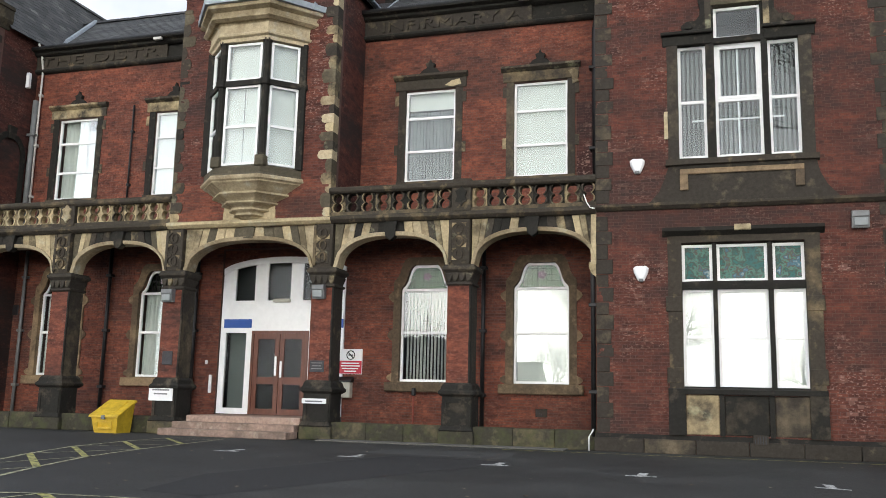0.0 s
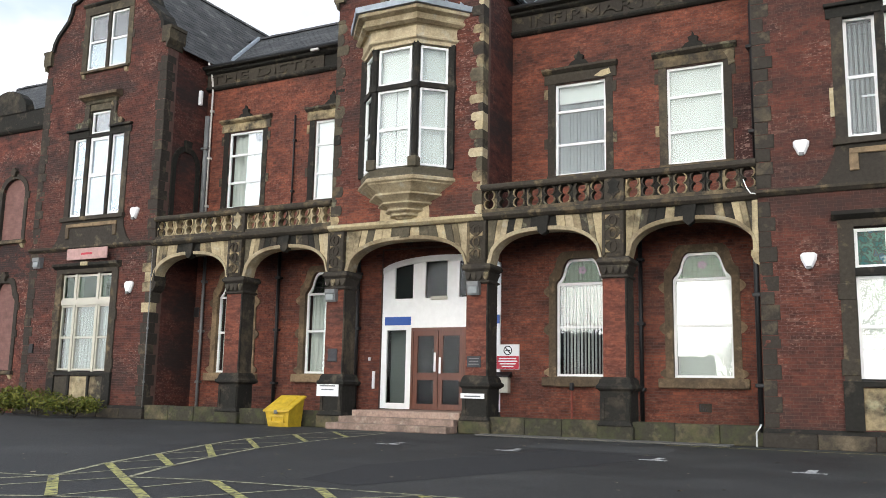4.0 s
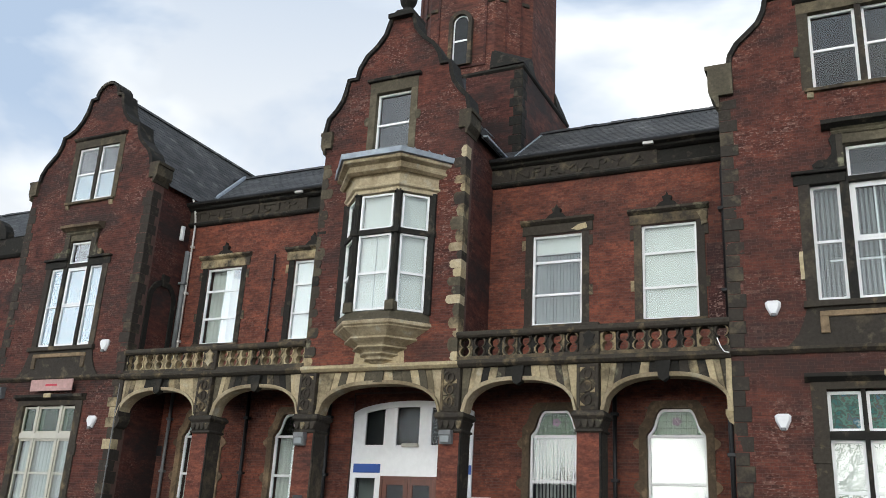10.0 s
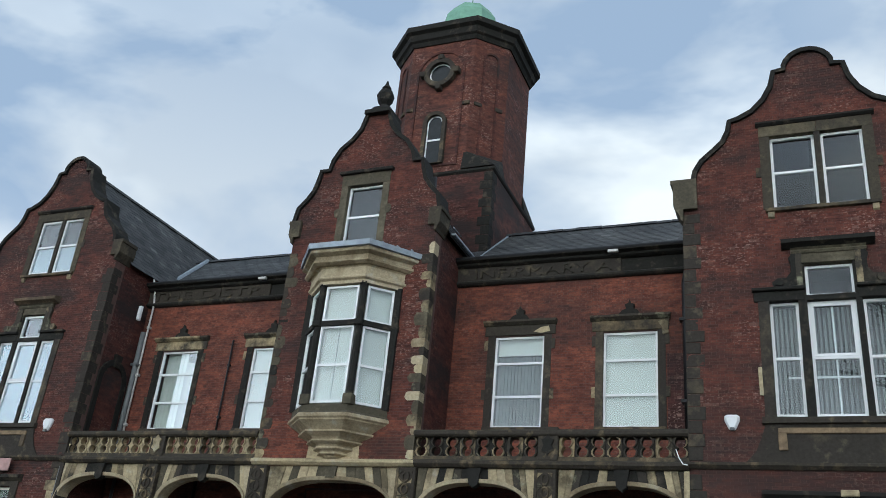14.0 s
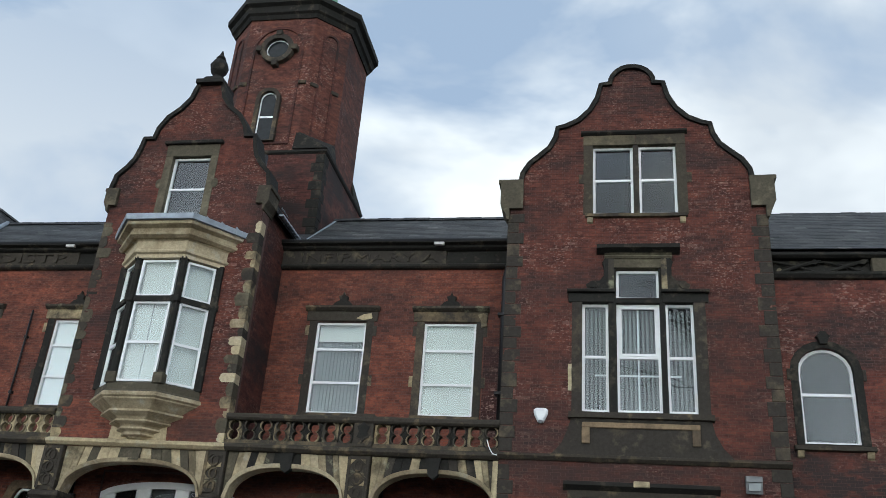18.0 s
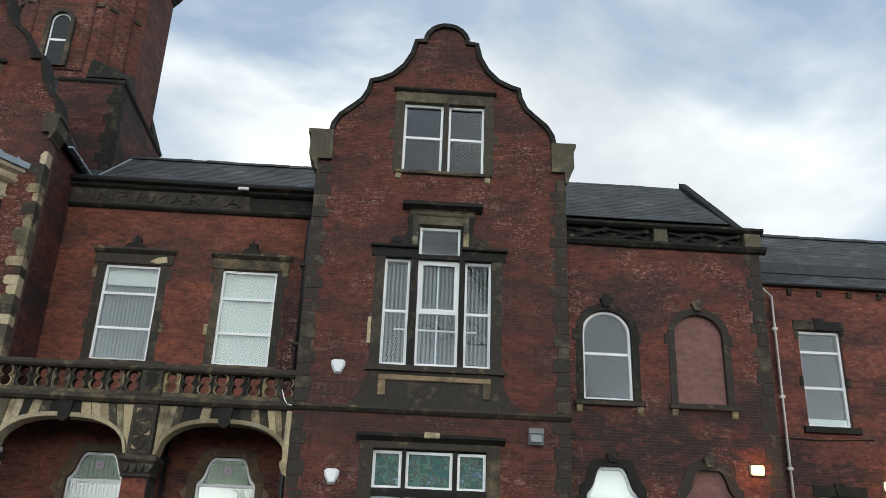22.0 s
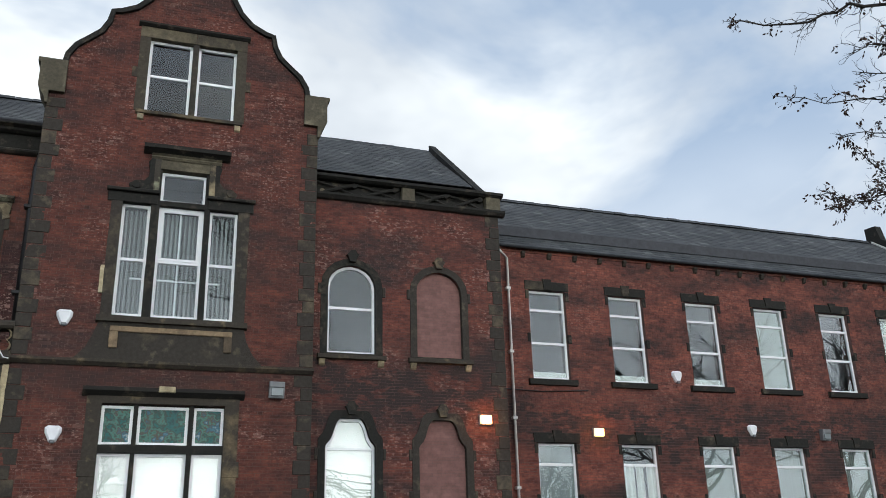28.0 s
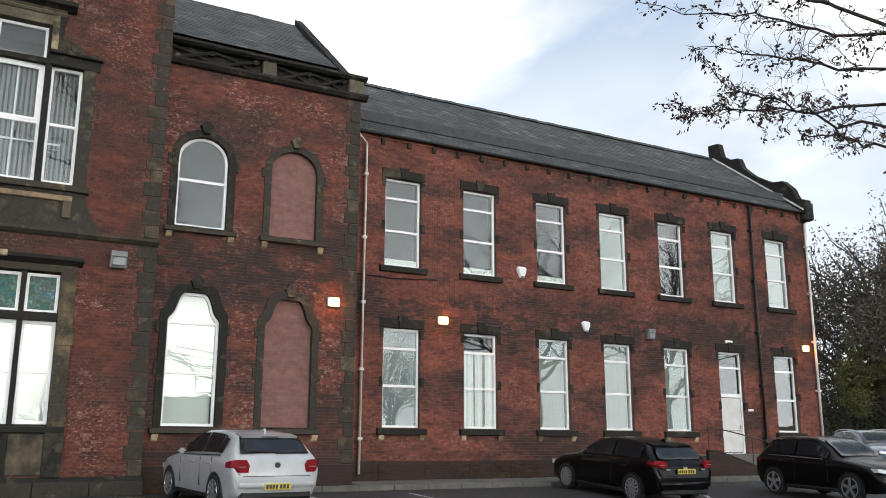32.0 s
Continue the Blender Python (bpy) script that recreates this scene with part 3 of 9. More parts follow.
def tube(pts, r, n=8, bm=None, ends=True):
    """A round pipe along points."""
    bm = bm or bmesh.new()
    pts = [Vector(p) for p in pts]
    loops = []
    for i, p in enumerate(pts):
        d = (pts[min(i + 1, len(pts) - 1)] - pts[max(i - 1, 0)]).normalized()
        u = d.cross(Vector((0, 0, 1)) if abs(d.z) < 0.95 else Vector((0, 1, 0))).normalized()
        w = d.cross(u)
        rr = r[i] if isinstance(r, (list, tuple)) else r
        loops.append([bm.verts.new(p + (u * math.cos(2 * math.pi * k / n) + w * math.sin(2 * math.pi * k / n)) * rr) for k in range(n)])
    for a, b in zip(loops, loops[1:]):
        for k in range(n):
            bm.faces.new((a[k], a[(k + 1) % n], b[(k + 1) % n], b[k]))
    if ends:
        bm.faces.new(loops[0][::-1])
        bm.faces.new(loops[-1])
    return bm


def wall_holes(x0, x1, z0, z1, y0, y1, holes, bm=None):
    """A wall from x0 to x1 and z0 to z1, y0 to y1 thick, with holes (x0, x1, z0, z1) through it."""
    bm = bm or bmesh.new()
    xs = sorted({x0, x1, *[h[0] for h in holes], *[h[1] for h in holes]})
    zs = sorted({z0, z1, *[h[2] for h in holes], *[h[3] for h in holes]})
    xs, zs = [x for x in xs if x0 <= x <= x1], [z for z in zs if z0 <= z <= z1]

    def solid(i, j):
        if not (0 <= i < len(xs) - 1 and 0 <= j < len(zs) - 1):
            return False
        cx, cz = (xs[i] + xs[i + 1]) / 2, (zs[j] + zs[j + 1]) / 2
        return not any(h[0] < cx < h[1] and h[2] < cz < h[3] for h in holes)

    def quad(*p):
        bm.faces.new([bm.verts.new(q) for q in p])

    for i in range(len(xs) - 1):
        for j in range(len(zs) - 1):
            if not solid(i, j):
                continue
            a, b, c, d = xs[i], xs[i + 1], zs[j], zs[j + 1]
            quad((a, y0, c), (b, y0, c), (b, y0, d), (a, y0, d))
            quad((a, y1, c), (a, y1, d), (b, y1, d), (b, y1, c))
            if not solid(i - 1, j):
                quad((a, y0, c), (a, y0, d), (a, y1, d), (a, y1, c))
            if not solid(i + 1, j):
                quad((b, y0, c), (b, y1, c), (b, y1, d), (b, y0, d))
            if not solid(i, j - 1):
                quad((a, y0, c), (a, y1, c), (b, y1, c), (b, y0, c))
            if not solid(i, j + 1):
                quad((a, y0, d), (b, y0, d), (b, y1, d), (a, y1, d))
    bmesh.ops.remove_doubles(bm, verts=bm.verts, dist=0.0005)
    return bm


LEADED = mat_glass("leaded_glass", 0.12, 0.035, (0.55, 0.70, 0.58))


def mat_stained(name):
    """Painted lights in blues, greens and rust."""
    m, nt, b, N, L = mat_base(name)
    p = world_pos(nt)
    n = noise_node(nt, 3.6, 3, 0.6, p)
    r = ramp_node(nt, n.outputs["Fac"], [(0.28, (0.01, 0.03, 0.035)), (0.40, (0.015, 0.11, 0.10)), (0.47, (0.03, 0.05, 0.04)), (0.53, (0.05, 0.17, 0.13)), (0.58, (0.06, 0.055, 0.04)), (0.64, (0.03, 0.12, 0.16)), (0.74, (0.34, 0.40, 0.36))])
    L(r.outputs["Color"], b.inputs["Base Color"])
    setin(b, Roughness=0.2)
    b.inputs["Specular IOR Level"].default_value = 0.15
    return m


def mat_wood(name, col):
    m, nt, b, N, L = mat_base(name)
    p = world_pos(nt)
    mp = N("ShaderNodeMapping")
    mp.inputs["Scale"].default_value = (14, 14, 0.9)
    L(p, mp.inputs["Vector"])
    n = noise_node(nt, 2.0, 6, 0.6, mp.outputs["Vector"])
    r = ramp_node(nt, n.outputs["Fac"], [(0.3, tuple(c * 0.7 for c in col)), (0.7, tuple(c * 1.25 for c in col))])
    L(r.outputs["Color"], b.inputs["Base Color"])
    setin(b, Roughness=0.4)
    bump_node(nt, n.outputs["Fac"], 0.15, 0.004, b)
    return m


def mat_paint_line(name, col):
    """Road paint that is worn through to the asphalt."""
    m, nt, b, N, L = mat_base(name)
    p = world_pos(nt)
    n = noise_node(nt, 9, 6, 0.7, p)
    r = ramp_node(nt, n.outputs["Fac"], [(0.40, (0.06, 0.06, 0.055)), (0.56, col)])
    L(r.outputs["Color"], b.inputs["Base Color"])
    setin(b, Roughness=0.8)
    return m


def mat_foliage(name, a, b_, rough=0.6):
    m, nt, b, N, L = mat_base(name)
    info = N("ShaderNodeNewGeometry")
    r = ramp_node(nt, info.outputs["Random Per Island"], [(0.0, a), (1.0, b_)])
    n = noise_node(nt, 1.1, 4, 0.6, info.outputs["Position"])
    g = ramp_node(nt, n.outputs["Fac"], [(0.3, (0.65,) * 3), (0.7, (1.3,) * 3)])
    L(mix_col(nt, 1.0, r.outputs["Color"], g.outputs["Color"], "MULTIPLY"), b.inputs["Base Color"])
    setin(b, Roughness=rough)
    b.inputs["Specular IOR Level"].default_value = 0.2
    return m


def mat_car(name, col, metal=0.0, coat=1.0):
    m, nt, b, N, L = mat_base(name)
    p = world_pos(nt)
    n = noise_node(nt, 3, 4, 0.6, p)
    r = ramp_node(nt, n.outputs["Fac"], [(0.3, tuple(c * 0.88 for c in col)), (0.7, tuple(min(1, c * 1.05) for c in col))])
    L(r.outputs["Color"], b.inputs["Base Color"])
    setin(b, Roughness=0.28, Metallic=metal)
    b.inputs["Coat Weight"].default_value = coat
    b.inputs["Specular IOR Level"].default_value = 0.5 * coat
    b.inputs["Coat Roughness"].default_value = 0.05
    return m


STAINED = mat_stained("stained_glass")
WOOD = mat_wood("red_brown_door_wood", (0.125, 0.042, 0.023))
YLINE = mat_paint_line("yellow_road_paint", (0.46, 0.43, 0.13))
WLINE = mat_paint_line("white_road_paint", (0.62, 0.62, 0.60))
PATCH = mat_plain("fresh_asphalt_patch", (0.0125, 0.0125, 0.0135), 0.9, var=0.25, scale=8, bump=0.3)
PAVE = mat_plain("grey_paving", (0.11, 0.105, 0.095), 0.9, var=0.25, scale=3, bump=0.3)
PINK = mat_stone("pink_step_stone", (0.36, 0.25, 0.20), (0.17, 0.125, 0.10), 0.40)
YBIN = mat_plain("yellow_plastic", (0.54, 0.36, 0.025), 0.5, var=0.22)
BLUE = mat_plain("blue_sign", (0.015, 0.075, 0.32), 0.4, var=0.05)
RED = mat_plain("red_sign", (0.48, 0.012, 0.035), 0.4, var=0.05)
SIGNW = mat_plain("sign_white", (0.78, 0.78, 0.78), 0.4, var=0.04)
PINKB = mat_plain("faded_pink_board", (0.42, 0.25, 0.225), 0.6, var=0.2)
INK = mat_plain("sign_ink", (0.02, 0.02, 0.025), 0.5, bump=0.0)
GREYP = mat_plain("grey_housing", (0.16, 0.165, 0.165), 0.5, var=0.15)
LAMPGLASS = mat_plain("floodlight_glass", (0.20, 0.22, 0.22), 0.15, var=0.1, bump=0.0)
LIT = mat_glow("lit_bulkhead", (1.0, 0.42, 0.16), 7.0)
DARKGLASS = mat_plain("dark_tower_glass", (0.02, 0.024, 0.026), 0.1, var=0.2, bump=0.0, spec=0.3)
LEAF_DRY = mat_foliage("brown_leaves", (0.045, 0.03, 0.024), (0.085, 0.052, 0.038))
LEAF_DARK = mat_foliage("dark_autumn_leaves", (0.042, 0.036, 0.025), (0.10, 0.078, 0.052))
LEAF_GOLD = mat_foliage("yellow_green_leaves", (0.07, 0.075, 0.022), (0.14, 0.125, 0.04))
LEAF_SHRUB = mat_foliage("shrub_leaves", (0.05, 0.075, 0.012), (0.17, 0.16, 0.03))
BARK = mat_plain("bark", (0.035, 0.028, 0.022), 0.95, var=0.35, scale=9, bump=0.5)
GRASS = mat_plain("grass_bank", (0.055, 0.085, 0.022), 0.95, var=0.35, scale=2, bump=0.5)
CAR_WHITE = mat_car("white_car_paint", (0.42, 0.43, 0.44))
CAR_BLACK = mat_car("black_car_paint", (0.003, 0.003, 0.0035), coat=0.22)
CAR_GREY = mat_car("blue_grey_car_paint", (0.10, 0.125, 0.16), 0.4)
CARGLASS = mat_plain("car_glass", (0.022, 0.026, 0.030), 0.05, var=0.1, bump=0.0, spec=0.8)
TYRE = mat_plain("tyre_rubber", (0.015, 0.015, 0.016), 0.85, var=0.2, scale=20)
ALLOY = mat_plain("alloy_wheel", (0.48, 0.49, 0.50), 0.3, 0.8, 0.1)
TAIL = mat_plain("red_tail_lamp", (0.20, 0.010, 0.016), 0.2, var=0.35, scale=12, bump=0.0, spec=0.12)
HEAD = mat_plain("head_lamp", (0.70, 0.72, 0.74), 0.1, var=0.1, bump=0.0)
PLATE = mat_plain("yellow_number_plate", (0.48, 0.39, 0.05), 0.4, var=0.05, bump=0.0)

BLIND_GREY = mat_plain("grey_blind_fabric", (0.25, 0.27, 0.265), 0.85, var=0.08, scale=2)
# Colour of reflected sky, for sheets behind the west panes.
SKY_SHEET = mat_plain("blue_white_sky_sheet", (0.31, 0.37, 0.43), 0.7, var=0.08, scale=2)
BLIND_GREEN = mat_plain("grey_green_blind_fabric", (0.33, 0.35, 0.315), 0.85, var=0.06, scale=2)
LEAF_THICKET = mat_foliage("undergrowth_leaves", (0.030, 0.034, 0.020), (0.075, 0.070, 0.042))
RUST = mat_plain("faded_red_paint", (0.20, 0.045, 0.03), 0.7, var=0.3)
EDGE = mat_paint_line("pale_yellow_road_paint", (0.46, 0.44, 0.27))
PATCH_OLD = mat_plain("old_asphalt_patch", (0.040, 0.040, 0.039), 0.9, var=0.35, scale=4, bump=0.4)
LEAF_LITTER = mat_foliage("fallen_leaves", (0.10, 0.07, 0.04), (0.32, 0.27, 0.19))


# ---- plan, metres: the front runs along x, the camera stands near the origin ----
FACE = 20.0      # gables, arcade
REC = 21.95      # recessed walls above and behind the arcade
SEC = 20.35      # two-bay block beside the gable
WING = 21.9      # long wing
GR, GL, GC = 0.67, -23.25, -11.46   # gable axes
GW, GWW, CW = 3.16, 2.85, 2.30      # their half widths: east, west, centre
RIDGE_Y, RIDGE_Z = 26.0, 14.5

U_WIN = [(-19.36, -17.94), (-15.88, -14.48), (-7.9, -6.48), (-4.87, -3.45)]
U_Z = (6.78, 9.34)
D_WIN = [(-19.42, -18.02), (-15.95, -14.55), (-7.87, -6.5), (-4.83, -3.41)]
D_Z = (1.46, 4.52)
W_X = [10.36, 12.92, 15.55, 18.05, 20.57, 23.05, 25.78]
W_W = 1.15



def smooth(t):
    t = min(1.0, max(0.0, t))
    return t * t * (3 - 2 * t)


def gz(x, y):
    """Height of the asphalt: it dips a little in front of the long wing."""
    return -(0.10 * smooth((x - 0.5) / 3.5) + 0.15 * smooth((x - 6.0) / 8.0)) * smooth((19.3 - y) / 4.5)


# ground: one asphalt sheet to the horizon, finer near the building
bm = bmesh.new()
gx = [-900, -300, -100, -40] + list(range(-30, 62, 1)) + [70, 100, 300, 900]
gy = [-900, -300, -100, -40, -10] + list(range(0, 26, 1)) + [30, 40, 100, 300, 900]
gv = [[bm.verts.new((x, y, gz(x, y))) for y in gy] for x in gx]
for i in range(len(gx) - 1):
    for j in range(len(gy) - 1):
        bm.faces.new((gv[i][j], gv[i + 1][j], gv[i + 1][j + 1], gv[i][j + 1]))
setting("ground", bm, ASPHALT, "dark worn asphalt of the car park", "ground")


def gable_outline(c, hw, big=True):
    """The shaped head of a gable, from left to right, above the kneelers."""
    if big:
        half = [(2.82, 12.66), (2.78, 12.9), (2.62, 13.18), (2.36, 13.42), (2.1, 13.68), (1.95, 14.0), (1.9, 14.3), (1.72, 14.33), (1.36, 14.52), (1.06, 14.85), (0.86, 15.25), (0.77, 15.68), (0.52, 15.7)]
        half += [(0.52 * math.cos(a), 15.72 + 0.52 * math.sin(a)) for a in (0.25, 0.55, 0.85, 1.15, 1.4)]
        half = [(u * hw / GW, 12.52 + (z - 12.66) * 0.965) for u, z in half]
    else:
        half = [(2.30, 12.5), (2.22, 12.95), (1.98, 13.2), (1.78, 13.5), (1.68, 13.85), (1.64, 14.15), (1.36, 14.15), (1.27, 14.5), (1.06, 14.86), (0.72, 15.15), (0.46, 15.5), (0.36, 15.85), (0.33, 16.05)]
    return [(c - u, z) for u, z in half] + [(c + u, z) for u, z in half[::-1]]


def gable_front(name, c, hw, holes, notch, big, label):
    z1 = 12.52 if big else 12.5
    bm = wall_holes(c - hw, c + hw, 0.0 if big else 5.3, z1, FACE, FACE + 0.45, holes)
    o = gable_outline(c, hw, big)
    nx0, nx1, nz = notch
    prism(o + [(nx1, z1), (nx1, nz), (nx0, nz), (nx0, z1)], FACE, FACE + 0.45, bm)
    w = setting(name, bm, MORTAR, label, "wall")
    # stone coping that follows the outline
    cop = bmesh.new()
    loops = []
    for i, (x, z) in enumerate(o):
        a, b = o[max(0, i - 1)], o[min(len(o) - 1, i + 1)]
        d = Vector((b[0] - a[0], b[1] - a[1])).normalized()
        n = Vector((-d.y, d.x)) * 0.12
        loops.append([(x, FACE - 0.1, z), (x + n.x, FACE - 0.1, z + n.y), (x + n.x, FACE + 0.55, z + n.y), (x, FACE + 0.55, z)])
    rings(loops, cop)
    part("coping", cop, STONE_BLACK, w, "blackened stone coping of the curved gable")
    for s in (-1, 1):
        g = 1.0 if c == GR else 0.62
        inner, outer = c + s * (hw - 0.36 * g), c + s * (hw + 0.22 * g)
        pts = [(inner, z1 - 0.8 * g), (c + s * (hw - 0.02), z1 - 0.8 * g), (c + s * (hw - 0.02), z1 - 1.12 * g), (c + s * (hw + 0.04 * g), z1 - 1.1 * g), (c + s * (hw + 0.07 * g), z1 - 0.95 * g), (c + s * (hw + 0.16 * g), z1 - 0.8 * g), (outer, z1 - 0.66 * g), (outer, z1 - 0.08), (c + s * (hw + 0.28 * g), z1 - 0.06), (c + s * (hw + 0.28 * g), z1 + 0.04), (inner, z1 + 0.04)]
        part("kneeler", prism(pts, FACE - 0.12, FACE + 0.6), STONE_TAN if c == GR else STONE_DULL, w)
    return w


def gable_holes(c):
    k = (GW if c == GR else GWW) / GW
    return [(c + (a - GR) * k, c + (b - GR) * k, z0, z1) for a, b, z0, z1 in ((-0.66, 1.97, 1.40, 4.58), (-0.66, 2.02, 6.46, 9.22), (0.14, 1.26, 9.22, 10.1), (-0.40, 1.78, 11.55, 12.52))]


def attic_notch(c):
    a, b = gable_holes(c)[3][:2]
    return (a, b, 13.62)


CENTRE_HOLES = [(-12.2, -10.95, 11.3, 12.5), (-12.7, -10.2, 6.7, 10.1)]
CENTRE_NOTCH = (-12.2, -10.95, 13.64)
wall_gr = gable_front("wall_gable_east", GR, GW, gable_holes(GR), attic_notch(GR), True, "sooted red brick gable front with curved head")
wall_gl = gable_front("wall_gable_west", GL, GWW, gable_holes(GL), attic_notch(GL), True, "sooted red brick gable front with curved head")
wall_gc = gable_front("wall_gable_centre", GC, CW, CENTRE_HOLES, CENTRE_NOTCH, False, "red brick centre gable above the porch")

# flanks and recessed walls; the flanks take a darker tint than the fronts
bm = bmesh.new()
bx(bm, GL + GWW - 0.45, GL + GWW, FACE + 0.45, 26.0, 0, 12.0)
bx(bm, GL - GWW, GL - GWW + 0.45, FACE + 0.45, 26.0, 0, 12.0)
setting("wall_west_flank", bm, BRICK_DARK, "darker brick flank of the gable with soot drifts", "wall")
bm = bmesh.new()
bx(bm, GC + CW - 0.45, GC + CW, FACE + 0.45, 24.2, 5.3, 12.0)
bx(bm, GC - CW, GC - CW + 0.45, FACE + 0.45, 24.2, 5.3, 12.0)
setting("wall_centre_flank", bm, BRICK_DARK, "darker brick flank of the centre gable with soot drifts", "wall")
bm = bmesh.new()
bx(bm, GR - GW, GR - GW + 0.45, FACE + 0.45, 26.0, 0, 12.0)
bx(bm, GR + GW - 0.45, GR + GW, FACE + 0.45, 26.0, 0, 12.0)
setting("wall_east_flank", bm, BRICK_DARK, "darker brick flank of the gable with soot drifts", "wall")

holes = [(a, b, *U_Z) for a, b in U_WIN] + [(a - 0.02, b + 0.02, *D_Z) for a, b in D_WIN] + [(-13.25, -9.45, 0.3, 5.05)]
wall_rec = setting("wall_recess", wall_holes(GL + GWW, GR - GW, 0.3, 11.3, REC, REC + 0.4, holes), MORTAR, "orange-red brick wall behind the arcade", "wall")
# block with arched windows, and its twin beyond the other gable
sec_holes = [(4.2, 5.46, 5.98, 8.24), (4.2, 5.46, 1.42, 4.5), (6.46, 7.72, 5.93, 8.28), (6.46, 7.72, 1.4, 4.5)]
wall_sec = setting("wall_block", wall_holes(GR + GW, 8.84, 0, 10.05, SEC, SEC + 0.45, sec_holes), MORTAR, "sooted dark red brick wall of the two-bay block", "wall")
bm = bmesh.new()
bx(bm, 8.39, 8.84, SEC + 0.45, 26.0, 0, 10.05)
setting("wall_block_flank", bm, BRICK_DARK, "darker brick flank of the two-bay block with soot drifts", "wall")
mir = 2 * GC
wall_sec2 = setting("wall_far_block", wall_holes(-36.0, GL - GWW, 0, 10.05, SEC, SEC + 0.45, [(mir - 5.46, mir - 4.2, 1.42, 4.5), (mir - 5.46, mir - 4.2, 5.93, 8.28)]), BRICK, "red brick wall beyond the gable", "wall")
# long wing
w_holes = [(x, x + W_W, 5.95, 8.5) for x in W_X] + [(x, x + W_W, 1.5, 4.2) for i, x in enumerate(W_X) if i != 5] + [(W_X[5], W_X[5] + W_W, 0.78, 4.2)]
wall_wing = setting("wall_wing", wall_holes(8.84, 28.15, 0, 9.75, WING, WING + 0.45, w_holes), MORTAR, "sooted dark red brick wall of the long wing", "wall")
bm = bmesh.new()
bx(bm, 27.7, 28.15, WING + 0.45, 30.1, 0, 9.75)
setting("wall_wing_end", bm, BRICK_DARK, "brick end wall of the long wing", "wall")

# rooms behind the windows: floors, back wall; near-black colour stands in for missing light
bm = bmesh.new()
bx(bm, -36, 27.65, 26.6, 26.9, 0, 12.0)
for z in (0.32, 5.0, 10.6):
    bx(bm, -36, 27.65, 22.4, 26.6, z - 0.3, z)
# Board added behind the centre attic window to keep it dark.
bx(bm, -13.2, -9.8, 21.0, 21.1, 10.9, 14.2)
setting("wall_inner", bm, DARK, "rooms behind the windows, coloured near-black as unlit", "wall")
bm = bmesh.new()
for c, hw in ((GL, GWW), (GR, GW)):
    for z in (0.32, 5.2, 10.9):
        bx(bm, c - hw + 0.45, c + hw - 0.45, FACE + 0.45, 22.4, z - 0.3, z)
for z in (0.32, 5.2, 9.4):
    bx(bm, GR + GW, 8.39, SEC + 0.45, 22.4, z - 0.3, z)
setting("floor_inner", bm, DARK, "floors inside the building, coloured near-black as unlit", "floor")


# roofs: a deck, and courses of overlapping slates on it
def roof(name, quads, label):
    bm = bmesh.new()
    for q in quads:
        bm.faces.new([bm.verts.new(p) for p in q])
    bmesh.ops.solidify(bm, geom=bm.faces[:], thickness=0.05)
    ob = setting(name, bm, STONE_BLACK, label, "roof")
    verts, faces = [], []
    shared, singles = None, 0
    rnd = random.Random(len(name))
    for e0, e1, r1, r0 in quads:
        e0, e1, r0, r1 = Vector(e0), Vector(e1), Vector(r0), Vector(r1)
        along, up = (e1 - e0), (r0 - e0)
        L_, H = along.length, up.length
        along, up = along.normalized(), up.normalized()
        n = along.cross(up).normalized()
        if n.z < 0:
            n = -n
        rows, cols = int(H / 0.21), max(1, int(L_ / 0.34))
        for j in range(rows):
            off = 0.5 * (j % 2)
            for i in range(-1, cols + 1):
                a, b = (i + off) / cols, (i + 1 + off) / cols
                a, b = max(0.0, a), min(1.0, b)
                if b - a < 0.002:
                    continue
                d = rnd.uniform(-0.004, 0.004)
                lift = 0.028 + rnd.uniform(-0.002, 0.002)
                p0 = e0 + along * (L_ * a + 0.004) + up * (H * j / rows + d)
                p1 = e0 + along * (L_ * b - 0.004) + up * (H * j / rows + d)
                q = up * (H / rows * 1.25)
                if b - a > 0.999 / cols and singles < 300 and name in ("roof_main", "roof_wing", "roof_west_gable", "roof_block") and (name != "roof_main" or -9.0 < p0.x < -2.7):
                    if shared is None:
                        w_, h_ = L_ / cols - 0.008, H / rows * 1.25
                        shared = bpy.data.meshes.new("slate")
                        shared.from_pydata([(0, 0, 0.03), (w_, 0, 0.03), (w_, h_, 0.02), (0, h_, 0.02), (0, 0, 0.012), (w_, 0, 0.012)], [], [(0, 1, 2, 3), (4, 5, 1, 0)])
                        shared.materials.append(SLATE_PIECE)
                    o = new("slate", shared)
                    o.matrix_world = Matrix(((along.x, up.x, n.x, p0.x), (along.y, up.y, n.y, p0.y), (along.z, up.z, n.z, p0.z), (0, 0, 0, 1)))
                    o.parent = ob
                    singles += 1
                    continue
                k = len(verts)
                verts += [p0 + n * lift, p1 + n * lift, p1 + q + n * 0.02, p0 + q + n * 0.02, p0 + n * (lift - 0.018), p1 + n * (lift - 0.018)]
                faces += [(k, k + 1, k + 2, k + 3), (k + 4, k + 5, k + 1, k)]
    me = bpy.data.meshes.new("slates")
    me.from_pydata([tuple(v) for v in verts], [], faces)
    me.materials.append(SLATE)
    sl = new("slates", me)
    sl.parent = ob
    tagged(sl, "overlapping blue-grey slates", kind="stuff")
    return ob


def pitched_y(c, hw, y0, y1, ze, zr):
    return [[(c - hw, y0, ze), (c - hw, y1, ze), (c, y1, zr), (c, y0, zr)], [(c + hw, y0, ze), (c + hw, y1, ze), (c, y1, zr), (c, y0, zr)]]


